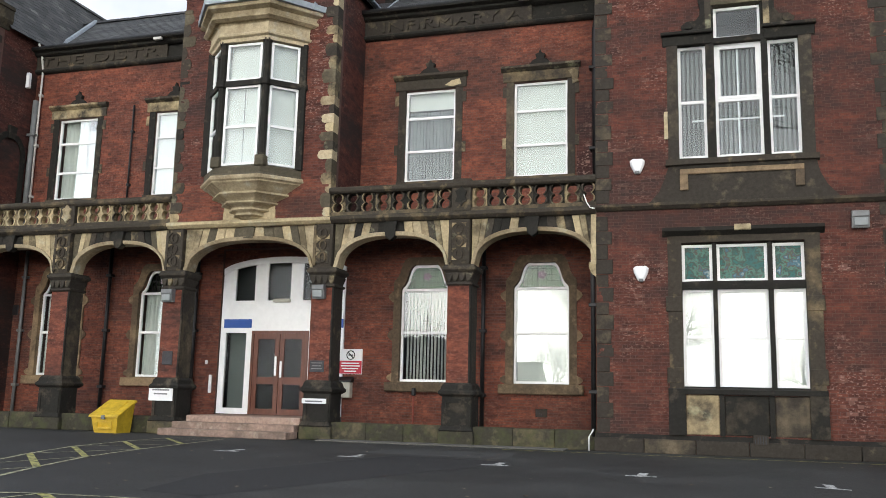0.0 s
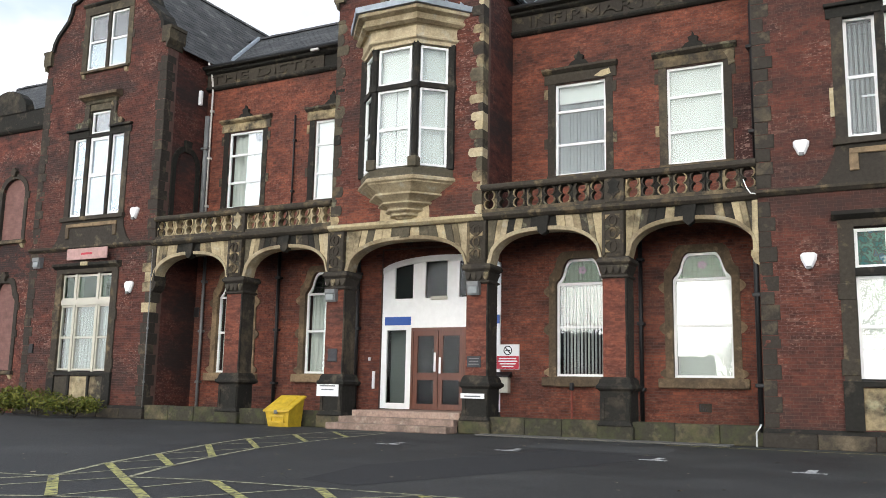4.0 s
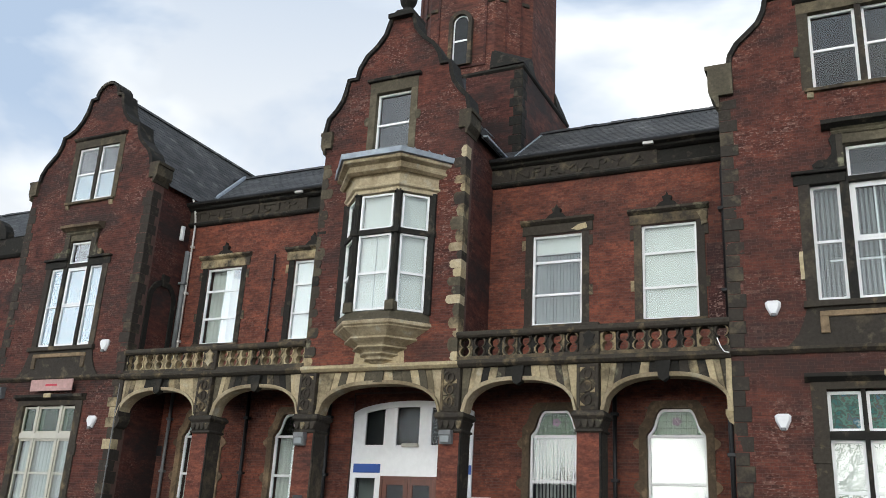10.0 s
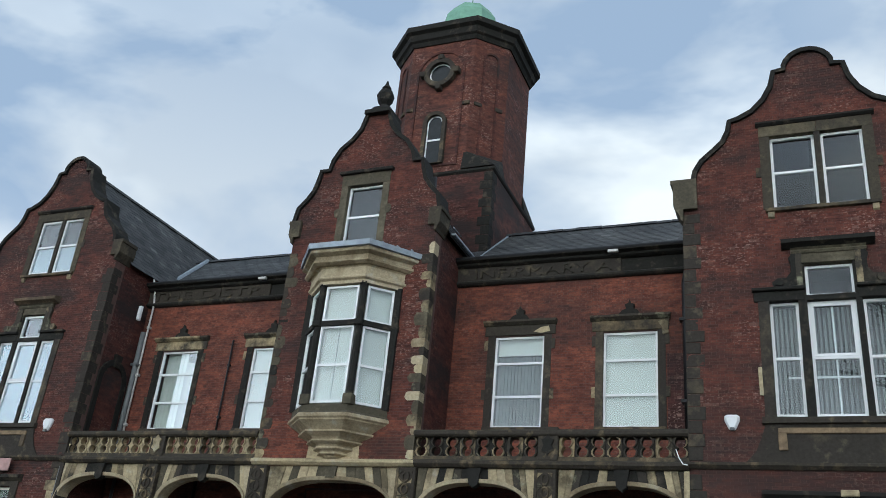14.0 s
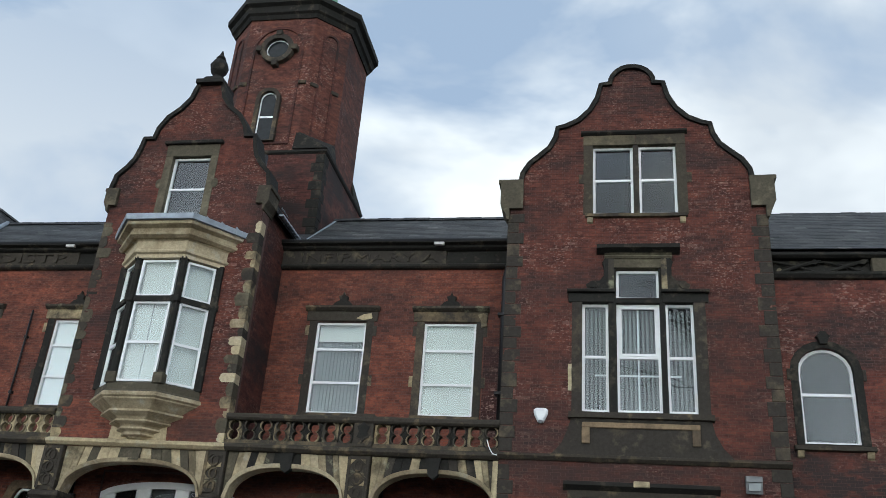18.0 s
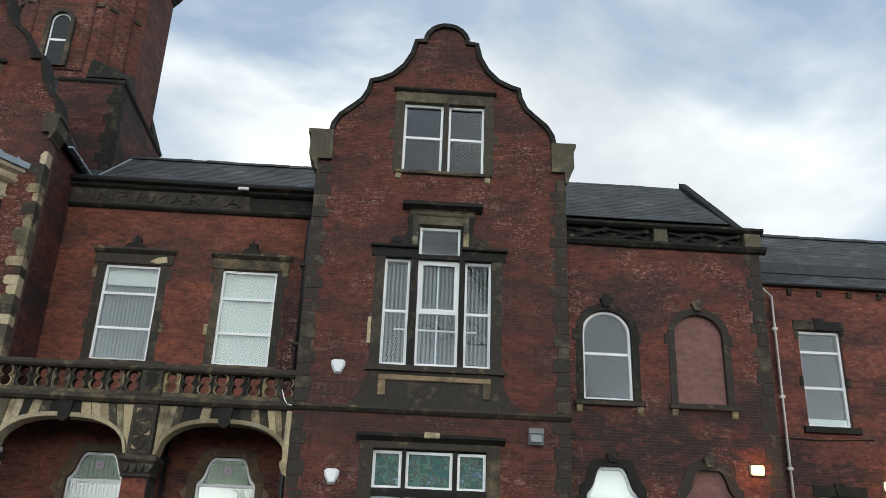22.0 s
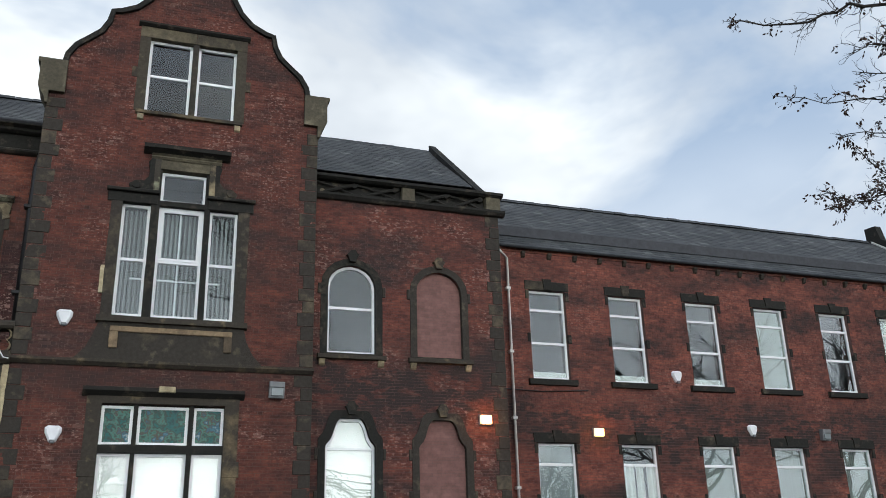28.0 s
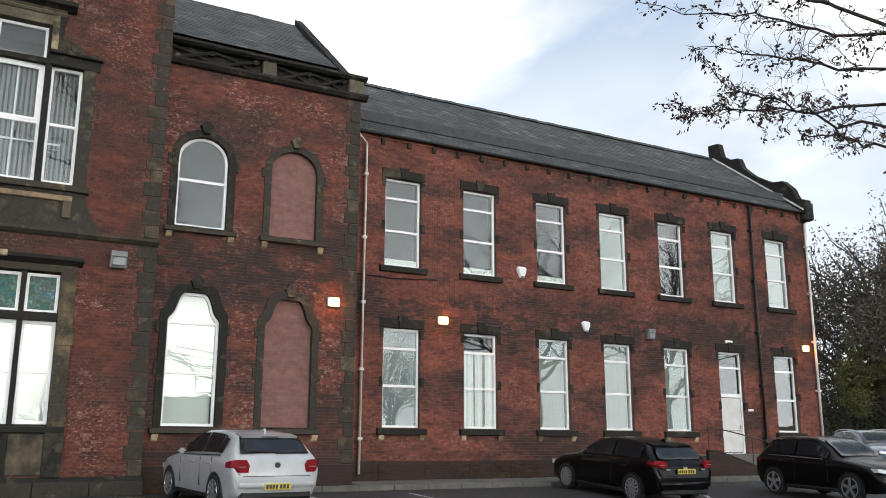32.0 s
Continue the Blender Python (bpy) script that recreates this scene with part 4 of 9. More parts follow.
roof("roof_west_gable", pitched_y(GL, GWW + 0.2, FACE + 0.5, 30, 11.85, 15.78), "blue-grey slate roof behind the gable")
roof("roof_east_gable", pitched_y(GR, GW - 0.1, FACE + 0.5, 30, 12.1, 15.5), "blue-grey slate roof behind the gable")
roof("roof_centre_gable", pitched_y(GC, CW + 0.2, FACE + 0.5, 25.0, 11.95, 15.4), "blue-grey slate roof of the centre gable")
roof("roof_main", [[(-36, 22.1, 11.55), (9.0, 22.1, 11.55), (9.0, RIDGE_Y, RIDGE_Z), (-36, RIDGE_Y, RIDGE_Z)], [(-36, 30, 11.5), (9.0, 30, 11.5), (9.0, RIDGE_Y, RIDGE_Z), (-36, RIDGE_Y, RIDGE_Z)]], "blue-grey slate main roof")
roof("roof_block", [[(GR + GW, 20.9, 10.35), (9.0, 20.9, 10.35), (9.0, 25.9, RIDGE_Z), (GR + GW, 25.9, RIDGE_Z)]], "blue-grey slate roof of the two-bay block")
roof("roof_wing", [[(8.6, 21.76, 9.74), (27.95, 21.76, 9.74), (27.95, 26.0, 13.0), (8.6, 26.0, 13.0)], [(8.6, 30.3, 9.72), (27.95, 30.3, 9.72), (27.95, 26.0, 13.0), (8.6, 26.0, 13.0)]], "blue-grey slate roof of the long wing")

# tower: square base, chamfered shaft
TX, TY, TH, TC, TB = -11.55, 26.5, 2.25, 1.0, 2.36


def cham(h, c, z):
    return [(TX - h + c, TY - h, z), (TX + h - c, TY - h, z), (TX + h, TY - h + c, z), (TX + h, TY + h - c, z), (TX + h - c, TY + h, z), (TX - h + c, TY + h, z), (TX - h, TY + h - c, z), (TX - h, TY - h + c, z)]


tower = thing("tower", "red brick tower with a chamfered top stage and copper cupola", "tower", kind="structure")
part("base", rings([cham(TB, 0.02, 8.0), cham(TB, 0.02, 16.25)]), BRICK_DARK, tower, "sooted brick tower base")
part("shaft", rings([cham(TH, TC, 16.2), cham(TH, TC, 22.2)]), BRICK, tower, "red brick tower shaft")
part("cornice", rings([cham(TH + 0.05, TC + 0.03, 21.95), cham(TH + 0.12, TC + 0.07, 22.1), cham(TH + 0.20, TC + 0.11, 22.16), cham(TH + 0.24, TC + 0.14, 22.4), cham(TH + 0.38, TC + 0.21, 22.48), cham(TH + 0.38, TC + 0.21, 22.7)]), STONE_BLACK, tower, "blackened stone cornice")
part("tower_roof", rings([cham(TH + 0.34, TC + 0.19, 22.7), cham(0.95, 0.4, 23.6)]), SLATE, tower, "low slate roof")
part("cupola", lathe(TX, TY, [(1.15, 23.3), (1.15, 24.2), (1.05, 24.75), (0.8, 25.15), (0.4, 25.32), (0.05, 25.36), (0.02, 25.9)], 8), COPPER, tower, "green copper cupola")


# ---- windows ----
def shrink(o, t):
    xs, zs = [p[0] for p in o], [p[1] for p in o]
    cx, cz = (min(xs) + max(xs)) / 2, (min(zs) + max(zs)) / 2
    hx, hz = (max(xs) - min(xs)) / 2, (max(zs) - min(zs)) / 2
    return [(cx + (x - cx) * (hx - t) / hx, cz + (z - cz) * (hz - t) / hz) for x, z in o]


def arch_outline(x0, x1, z0, z1, rise, n=10):
    cx, a = (x0 + x1) / 2, (x1 - x0) / 2
    return [(x0, z0), (x1, z0)] + [(cx + a * math.cos(math.pi * i / n), z1 - rise + rise * math.sin(math.pi * i / n)) for i in range(n + 1)]


def shoulder_outline(x0, x1, z0, z1):
    """An opening whose upper corners are cut by a small ogee."""
    side = [(0.0, 0.66), (0.03, 0.60), (0.10, 0.53), (0.16, 0.42), (0.20, 0.28), (0.25, 0.14), (0.31, 0.05), (0.38, 0.0)]
    right = [(x1 - dx, z1 - dz) for dx, dz in side]
    left = [(x0 + dx, z1 - dz) for dx, dz in side[::-1]]
    return [(x0, z0), (x1, z0)] + right + left


def corner_fill(win, o, x0, x1, z1, y, mat):
    """Brickwork between the curved head of an opening and its square corners."""
    cx = (x0 + x1) / 2
    arc = o[2:]
    right = [p for p in arc if p[0] >= cx - 1e-6]
    left = [p for p in arc if p[0] <= cx + 1e-6]
    part("corner_fill", prism([(x1 + 0.06, right[0][1])] + [(x1 + 0.06, z1 + 0.06), (right[-1][0], z1 + 0.06)] + right[::-1], y + 0.003, y + 0.26), mat, win)
    part("corner_fill", prism([(left[0][0], z1 + 0.06), (x0 - 0.06, z1 + 0.06), (x0 - 0.06, left[-1][1])] + left[::-1], y + 0.003, y + 0.26), mat, win)


def cut_above(o, z):
    """The part of an outline over the height z."""
    out = []
    n = len(o)
    for i in range(n):
        a, b = o[i], o[(i + 1) % n]
        if a[1] >= z:
            out.append(a)
        if (a[1] - z) * (b[1] - z) < 0:
            f = (z - a[1]) / (b[1] - a[1])
            out.append((a[0] + f * (b[0] - a[0]), z))
    return out


def glaze(win, outline, y, bars, mat=None, glass=None, top_glass=None, fw=0.065, stile=None):
    """White frame, bars and panes that fill an outline; bars at heights from the top down."""
    mat, glass = mat or WHITE, glass or GLASS
    inner = shrink(outline, fw)
    part("window_frame", frame_ring(outline, inner, y, y + 0.07), mat, win)
    zs = [p[1] for p in inner]
    x0, x1 = min(p[0] for p in inner), max(p[0] for p in inner)
    lo, hi = min(zs), max(zs)
    edges = [hi] + list(bars) + [lo]
    for b in bars:
        part("glazing_bar", box(x0 - 0.005, x1 + 0.005, y + 0.004, y + 0.066, b - 0.035, b + 0.035, 0.008), mat, win)
    for i, (a, b) in enumerate(zip(edges, edges[1:])):
        if i == 0:
            o = cut_above(inner, b)
            bm = prism(o, y + 0.035, y + 0.043)
        else:
            bm = box(x0, x1, y + 0.035, y + 0.043, b, a)
        p = part("pane", bm, (top_glass if i == 0 and top_glass else glass), win)
        p.visible_shadow = False
    if stile:
        part("glazing_bar", box(stile - 0.03, stile + 0.03, y + 0.002, y + 0.068, lo, hi), mat, win)


def slat_blind(win, x0, x1, z0, z1, y, pitch=0.095, open_=0.5, mat=None):
    bm = bmesh.new()
    x = x0 + 0.03
    rnd = random.Random(int((x0 + 50) * 100 + z0 * 7))
    while x < x1 - 0.06:
        a = open_ + rnd.uniform(-0.12, 0.12)
        dx, dy = 0.042 * math.cos(a), 0.042 * math.sin(a)
        c = x + 0.042
        v = [bm.verts.new(p) for p in ((c - dx, y - dy, z0 + 0.03), (c + dx, y + dy, z0 + 0.03), (c + dx, y + dy, z1), (c - dx, y - dy, z1))]
        bm.faces.new(v)
        x += pitch
    part("vertical_blind", bm, mat or BLIND, win, "pale vertical slat blind")


def sheet_blind(win, x0, x1, z0, z1, y, mat=None):
    # Serves as a blind, and as an added backing that lightens panes.
    part("roller_blind", box(x0, x1, y, y + 0.01, z0, z1), mat or BLIND, win, "pale roller blind or backing sheet behind the panes")


def curtain(win, x0, x1, z0, z1, y, mat=None):
    bm = bmesh.new()
    n = max(8, int((x1 - x0) / 0.03))
    lo = [bm.verts.new((x0 + (x1 - x0) * i / n, y + 0.035 * math.sin(i * 1.3) + 0.01 * math.sin(i * 0.37), z0)) for i in range(n + 1)]
    hi = [bm.verts.new((x0 + (x1 - x0) * i / n, y + 0.03 * math.sin(i * 1.3 + 0.4), z1)) for i in range(n + 1)]
    for i in range(n):
        bm.faces.new((lo[i], lo[i + 1], hi[i + 1], hi[i]))
    part("net_curtain", bm, mat or BLIND, win, "gathered net curtain")


WIN_NO = [0]


def window(label, loc=(0, 0, 0)):
    WIN_NO[0] += 1
    return thing("window_%d" % WIN_NO[0], label, "window", kind="structure", loc=loc)


def sill(win, x0, x1, z, y, d=0.14, h=0.16, corbels=True, mat=None):
    mat = mat or STONE
    part("window_sill", prism_x([(y + 0.02, z - h), (y - d, z - h + 0.02), (y - d, z - 0.03), (y + 0.05, z)], x0, x1), mat, win)
    if corbels:
        for x in (x0 + 0.05, x1 - 0.19):
            part("sill_corbel", prism_x([(y, z - h - 0.16), (y - 0.06, z - h - 0.12), (y - d + 0.02, z - h), (y, z - h)], x, x + 0.14), STONE_CLEAN, win, "ochre sill corbel")


# upper windows of the recessed wall
def upper_window(i, x0, x1):
    w = window("white two-bar window in a sooted stone surround")
    y = REC + 0.06
    z0, z1 = U_Z
    glaze(w, rect(x0, x1, z0, z1), y, [8.57, 7.64])
    part("jamb_stone", box(x0 - 0.2, x0, REC - 0.03, REC + 0.2, z0, z1 + 0.02), STONE_BLACK if i < 2 else STONE_DARK, w)
    part("jamb_stone", box(x1, x1 + 0.2, REC - 0.03, REC + 0.2, z0, z1 + 0.02), STONE_BLACK if i < 2 else STONE_DARK, w)
    for s, xx in ((-1, x0 - 0.2), (1, x1 + 0.2)):
        for zz in (7.55, 8.95):
            part("lug_stone", box(min(xx, xx + s * 0.1), max(xx, xx + s * 0.1), REC - 0.035, REC + 0.02, zz, zz + 0.28), STONE_MIX, w)
    part("lintel", box(x0 - 0.3, x1 + 0.3, REC - 0.05, REC + 0.2, z1 + 0.02, z1 + 0.30, 0.012), STONE_MIX if i < 2 else STONE, w)
    if i > 1:
        e = x1 + (0.02 if i == 3 else -0.3)
        pts = [(e, z1 + 0.22), (e + 0.16, z1 + 0.27), (e + 0.27, z1 + 0.2), (e + 0.25, z1 + 0.02), (e + 0.28, z1 - 0.08), (e + 0.12, z1 - 0.14), (e + 0.1, z1 + 0.06)] if i == 3 else [(e, z1 + 0.1), (e + 0.2, z1 + 0.22), (e + 0.42, z1 + 0.25), (e + 0.46, z1 + 0.1), (e + 0.2, z1 + 0.05)]
        part("worn_corner", prism(pts, REC - 0.056, REC), STONE_CLEAN, w, "bare ochre patch where the black crust has fallen")
    part("hood_mould", prism_x([(REC, z1 + 0.30), (REC - 0.06, z1 + 0.31), (REC - 0.16, z1 + 0.38), (REC - 0.16, z1 + 0.44), (REC, z1 + 0.47)], x0 - 0.34, x1 + 0.34), STONE_MIX, w)
    cx = (x0 + x1) / 2
    part("crest", prism([(cx - 0.3, z1 + 0.44), (cx + 0.3, z1 + 0.44), (cx + 0.2, z1 + 0.56), (cx + 0.1, z1 + 0.6), (cx + 0.13, z1 + 0.72), (cx + 0.04, z1 + 0.76), (cx, z1 + 0.86), (cx - 0.04, z1 + 0.76), (cx - 0.13, z1 + 0.72), (cx - 0.1, z1 + 0.6), (cx - 0.2, z1 + 0.56)], REC - 0.12, REC), STONE_BLACK, w, "carved stone crest")
    part("window_sill", box(x0 - 0.2, x1 + 0.2, REC - 0.1, REC + 0.2, z0 - 0.14, z0, 0.01), STONE, w)
    if i == 0:
        curtain(w, x0 + 0.06, x1 - 0.5, z0, z1, y + 0.2)
        sheet_blind(w, x1 - 0.62, x1 - 0.05, z0, z1 - 0.3, y + 0.3)
    elif i == 1:
        sheet_blind(w, x0 + 0.05, x1 - 0.05, z0, z1, y + 0.12)
    elif i == 2:
        slat_blind(w, x0 + 0.05, x1 - 0.05, z0, z1 - 0.55, y + 0.16, open_=0.95, mat=BLIND_GREY)
        sheet_blind(w, x0 + 0.05, x1 - 0.05, z1 - 0.5, z1, y + 0.16)
    else:
        sheet_blind(w, x0 + 0.05, x1 - 0.05, z0, z1, y + 0.12)


for i, (a, b) in enumerate(U_WIN):
    upper_window(i, a, b)


def leaded_light(win, o, z_cut, y, cx):
    """Lead lattice and a rose in a top light."""
    top = cut_above(shrink(o, 0.06), z_cut)
    xs = [p[0] for p in top]
    bm = bmesh.new()
    zt = max(p[1] for p in top)
    x = cx - 0.6
    while x < cx + 0.6:
        if min(xs) < x < max(xs):
            h = zt if abs(x - cx) < 0.32 else z_cut + 0.24
            bx(bm, x - 0.006, x + 0.006, y + 0.028, y + 0.05, z_cut, h)
        x += 0.12
    for z in (z_cut + 0.16, z_cut + 0.32, z_cut + 0.48):
        hw = (max(xs) - min(xs)) / 2 if z < z_cut + 0.25 else 0.38
        bx(bm, cx - hw, cx + hw, y + 0.029, y + 0.049, z - 0.005, z + 0.005)
    part("lead_cames", bm, IRON, win)
    rose = bmesh.new()
    for a in range(5):
        ang = a * 2 * math.pi / 5
        c = (cx + 0.07 * math.cos(ang), z_cut + 0.32 + 0.07 * math.sin(ang))
        prism([(c[0] + 0.045 * math.cos(t), c[1] + 0.045 * math.sin(t)) for t in (0, 1, 2.1, 3.1, 4.2, 5.2)], y + 0.024, y + 0.03, rose)
    part("painted_rose", rose, mat_rose, win, "pink and violet painted glass rose")


mat_rose = mat_plain("rose_glass", (0.26, 0.19, 0.24), 0.3, var=0.3, scale=14, bump=0.0)


# windows behind the arcade
def arcade_window(i, x0, x1):
    w = window("white window with a leaded top light in a brown stone surround")
    y = REC + 0.08
    o = shoulder_outline(x0, x1, *D_Z)
    glaze(w, o, y, [3.86, 2.73], top_glass=LEADED)
    leaded_light(w, o, 3.9, y, (x0 + x1) / 2)
    out = shoulder_outline(x0 - 0.19, x1 + 0.19, D_Z[0] - 0.02, D_Z[1] + 0.19)
    corner_fill(w, o, x0, x1, D_Z[1], REC, BRICK_WARM)
    part("surround", frame_ring(out, o, REC - 0.05, REC + 0.09), STONE_BROWN, w, "brown sandstone surround with curved shoulders")
    for s, xx in ((-1, x0 - 0.19), (1, x1 + 0.19)):
        for zz, dz in ((3.52, 0.3), (2.5, 0.32), (1.44, 0.24)):
            pts = [(xx - s * 0.01, zz), (xx + s * 0.05, zz + 0.03), (xx + s * 0.12, zz + dz * 0.3), (xx + s * 0.15, zz + dz / 2), (xx + s * 0.12, zz + dz * 0.7), (xx + s * 0.05, zz + dz - 0.03), (xx - s * 0.01, zz + dz)]
            part("lug_stone", prism(pts, REC - 0.045, REC + 0.02), STONE_BROWN, w)
    part("window_sill", box(x0 - 0.36, x1 + 0.36, REC - 0.14, REC + 0.1, D_Z[0] - 0.26, D_Z[0] - 0.02, 0.02), STONE_BROWN, w)
    if i in (0, 1):
        curtain(w, x0 + 0.06, x1 - 0.06, D_Z[0], D_Z[1] - 0.6, y + 0.2)
    elif i == 2:
        slat_blind(w, x0 + 0.06, x1 - 0.06, D_Z[0], 3.8, y + 0.2, open_=1.15)
        # Sheet added behind the leaded light to pale its glass.
        sheet_blind(w, x0 + 0.06, x1 - 0.06, 3.87, D_Z[1] - 0.03, y + 0.16, BLIND_GREEN)
    else:
        sheet_blind(w, x0 + 0.06, x1 - 0.06, 1.5, 3.85, y + 0.16)
        # Pale backing added for the leaded light, as in its neighbour.
        sheet_blind(w, x0 + 0.06, x1 - 0.06, 3.87, D_Z[1] - 0.03, y + 0.16, BLIND_GREEN)


for i, (a, b) in enumerate(D_WIN):
    arcade_window(i, a, b)


# gable windows: attic pair, stepped three-light, ground three-light
def gable_windows(c, east):
    k_ = (GW if east else GWW) / GW

    def X(v):
        return c + (v - GR) * k_

    y = FACE + (0.12 if east else 0.04)
    pane = GLASS if east else GLASS_WEST
    # attic
    w = window("pair of white sash windows in a stone surround under the gable head")
    for a, b in ((-0.36, 0.66), (0.80, 1.74)):
        glaze(w, rect(X(a), X(b), 11.6, 13.58), y, [12.6], glass=pane)
        if not east:
            # Blue-white sheet stands in for sky reflected in the attic panes.
            sheet_blind(w, X(a) + 0.02, X(b) + 0.06, 11.6, 12.55, y + 0.055, SKY_SHEET)
    part("mullion", box(X(0.66), X(0.80), FACE - 0.02, FACE + 0.3, 11.56, 13.6), STONE_DARK, w)
    for a, b in ((-0.6, -0.36), (1.74, 1.98)):
        part("jamb_stone", box(X(a), X(b), FACE - 0.03, FACE + 0.3, 11.56, 13.6), STONE_DULL, w)
    for xx, s in ((-0.6, -1), (1.98, 1)):
        part("lug_stone", box(X(min(xx, xx + s * 0.12)), X(max(xx, xx + s * 0.12)), FACE - 0.03, FACE + 0.05, 12.45, 12.72), STONE, w)
    part("lintel", box(X(-0.6), X(0.72), FACE - 0.04, FACE + 0.3, 13.58, 13.88), STONE_DULL, w)
    part("lintel", box(X(0.73), X(1.98), FACE - 0.04, FACE + 0.3, 13.58, 13.88), STONE_DULL, w)
    part("hood_mould", prism_x([(FACE, 13.87), (FACE - 0.07, 13.88), (FACE - 0.13, 13.93), (FACE - 0.13, 13.98), (FACE, 14.02)], X(-0.66), X(2.04)), STONE_BLACK, w, "blackened hood mould")
    sill(w, X(-0.55), X(1.95), 11.58, FACE, 0.1, 0.13)
    # stepped window of the upper floor
    crown = STONE_BLACK if east else STONE_MIX
    w = window("stepped three-light white window in a blackened stone surround with scrolls")
    for k, (a, b) in enumerate(((-0.62, 0.0), (0.19, 1.2), (1.33, 1.98))):
        glaze(w, rect(X(a), X(b), 6.52, 9.18), y, [7.85], glass=pane)
        if east:
            slat_blind(w, X(a) + 0.05, X(b) - 0.05, 6.52, 9.1, y + 0.22, pitch=0.10, open_=0.85, mat=BLIND_GREY)
        else:
            # Reflected sky is put in as a blue-white sheet here.
            sheet_blind(w, X(a) + 0.02, X(b) + 0.06, 6.5, 9.16, y + 0.055, SKY_SHEET)
    if east:
        for a, b, c0, c1 in ((-0.33, -0.05, 7.42, 7.46), (0.25, 1.14, 7.42, 7.46), (1.38, 1.66, 7.42, 7.46), (0.67, 0.71, 6.6, 9.1)):
            part("inner_bar", box(X(a), X(b), y + 0.12, y + 0.14, c0, c1), WHITE, w, "white inner bar behind the pane")
    glaze(w, rect(X(0.19), X(1.21), 9.3, 10.06), y, [], glass=pane)
    ca = rect(X(0.25), X(1.14), 7.88, 9.12)
    part("casement", frame_ring(ca, shrink(ca, 0.06), y - 0.012, y + 0.03), WHITE, w, "white opening casement")
    for a, b, z in ((0.0, 0.19, 10.1), (1.2, 1.33, 10.1)):
        part("mullion", box(X(a), X(b), FACE - 0.02, FACE + 0.3, 6.46, z), STONE_BLACK, w)
    part("transom", box(X(0.14), X(1.26), FACE - 0.025, FACE + 0.3, 9.18, 9.3), STONE_BLACK, w)
    for a, b in ((-0.86, -0.62), (1.98, 2.24)):
        part("jamb_stone", box(X(a), X(b), FACE - 0.04, FACE + 0.3, 6.46, 9.2), STONE_DARK, w)
    for a, b in ((-0.95, 0.14), (1.26, 2.33)):
        part("lintel", box(X(a), X(b), FACE - 0.05, FACE + 0.3, 9.18, 9.42, 0.015), STONE_BLACK, w)
        part("hood_mould", box(X(a) - 0.03, X(b) + 0.03, FACE - 0.14, FACE + 0.05, 9.42, 9.5, 0.015), STONE_BLACK, w)
    for s, x in ((-1, 0.14), (1, 1.26)):
        pts = [(x, 9.5), (x + s * 0.62, 9.5), (x + s * 0.66, 9.62), (x + s * 0.52, 9.72), (x + s * 0.34, 9.72), (x + s * 0.24, 9.86), (x + s * 0.24, 10.06), (x + s * 0.28, 10.2), (x + s * 0.2, 10.34), (x, 10.34)]
        part("scroll", prism([(X(px), pz) for px, pz in pts], FACE - 0.09, FACE + 0.05), crown, w, "carved stone scroll")
        part("volute", prism([(X(x) + s * 0.5 + 0.1 * math.cos(t * 0.7), 9.61 + 0.1 * math.sin(t * 0.7)) for t in range(9)], FACE - 0.13, FACE - 0.08), crown, w)
        part("pilaster", box(X(min(x, x + s * 0.13)), X(max(x, x + s * 0.13)), FACE - 0.1, FACE + 0.1, 9.5, 10.3), STONE_MIX, w)
    part("lintel", box(X(0.08), X(1.32), FACE - 0.06, FACE + 0.3, 10.08, 10.32), STONE_TAN, w)
    part("cornice", prism_x([(FACE, 10.44), (FACE - 0.10, 10.45), (FACE - 0.20, 10.50), (FACE - 0.28, 10.52), (FACE - 0.28, 10.62), (FACE, 10.70)], X(-0.27), X(1.71)), STONE_BLACK if east else STONE_BROWN, w, "moulded stone cornice")
    part("bed_mould", prism_x([(FACE, 10.30), (FACE - 0.09, 10.31), (FACE - 0.12, 10.36), (FACE - 0.09, 10.40), (FACE - 0.14, 10.44), (FACE, 10.46)], X(-0.08), X(1.52)), STONE_TAN, w, "ochre-brown moulding under the cornice")
    sill(w, X(-0.92), X(2.3), 6.5, FACE, 0.14, 0.18, corbels=False)
    part("apron", prism([(X(-1.3), 5.5), (X(2.68), 5.5), (X(2.45), 5.75), (X(2.3), 6.05), (X(2.24), 6.34), (X(-0.86), 6.34), (X(-0.95), 6.05), (X(-1.08), 5.75)], FACE - 0.05, FACE + 0.02), STONE_DARK, w, "dark stone apron below the window")
    for a, b, z0, z1 in ((-0.62, 1.98, 6.12, 6.24), (-0.62, -0.44, 5.76, 6.12), (1.8, 1.98, 5.76, 6.12)):
        part("panel_moulding", box(X(a), X(b), FACE - 0.1, FACE - 0.04, z0, z1, 0.012), STONE_BROWN, w, "ochre raised panel border")
    if east:
        part("bare_edge", box(X(-0.94), X(-0.86), FACE - 0.055, FACE + 0.02, 6.98, 7.62), STONE_CLEAN, w, "bare ochre edge of the jamb")
    # ground floor
    frame_mat = WHITE if east else CREAM
    w = window("three-light window with bright reflections and stained top lights in dark stone" if east else "cream-painted three-light window in dark stone with drawn curtains")
    for a, b in ((-0.62, 0.03), (0.12, 1.17), (1.27, 1.92)):
        glaze(w, rect(X(a), X(b), 1.44, 3.55), y, [2.5], mat=frame_mat, glass=pane)
        glaze(w, rect(X(a), X(b), 3.72, 4.55), y, [], mat=frame_mat, glass=STAINED if east else LEADED)
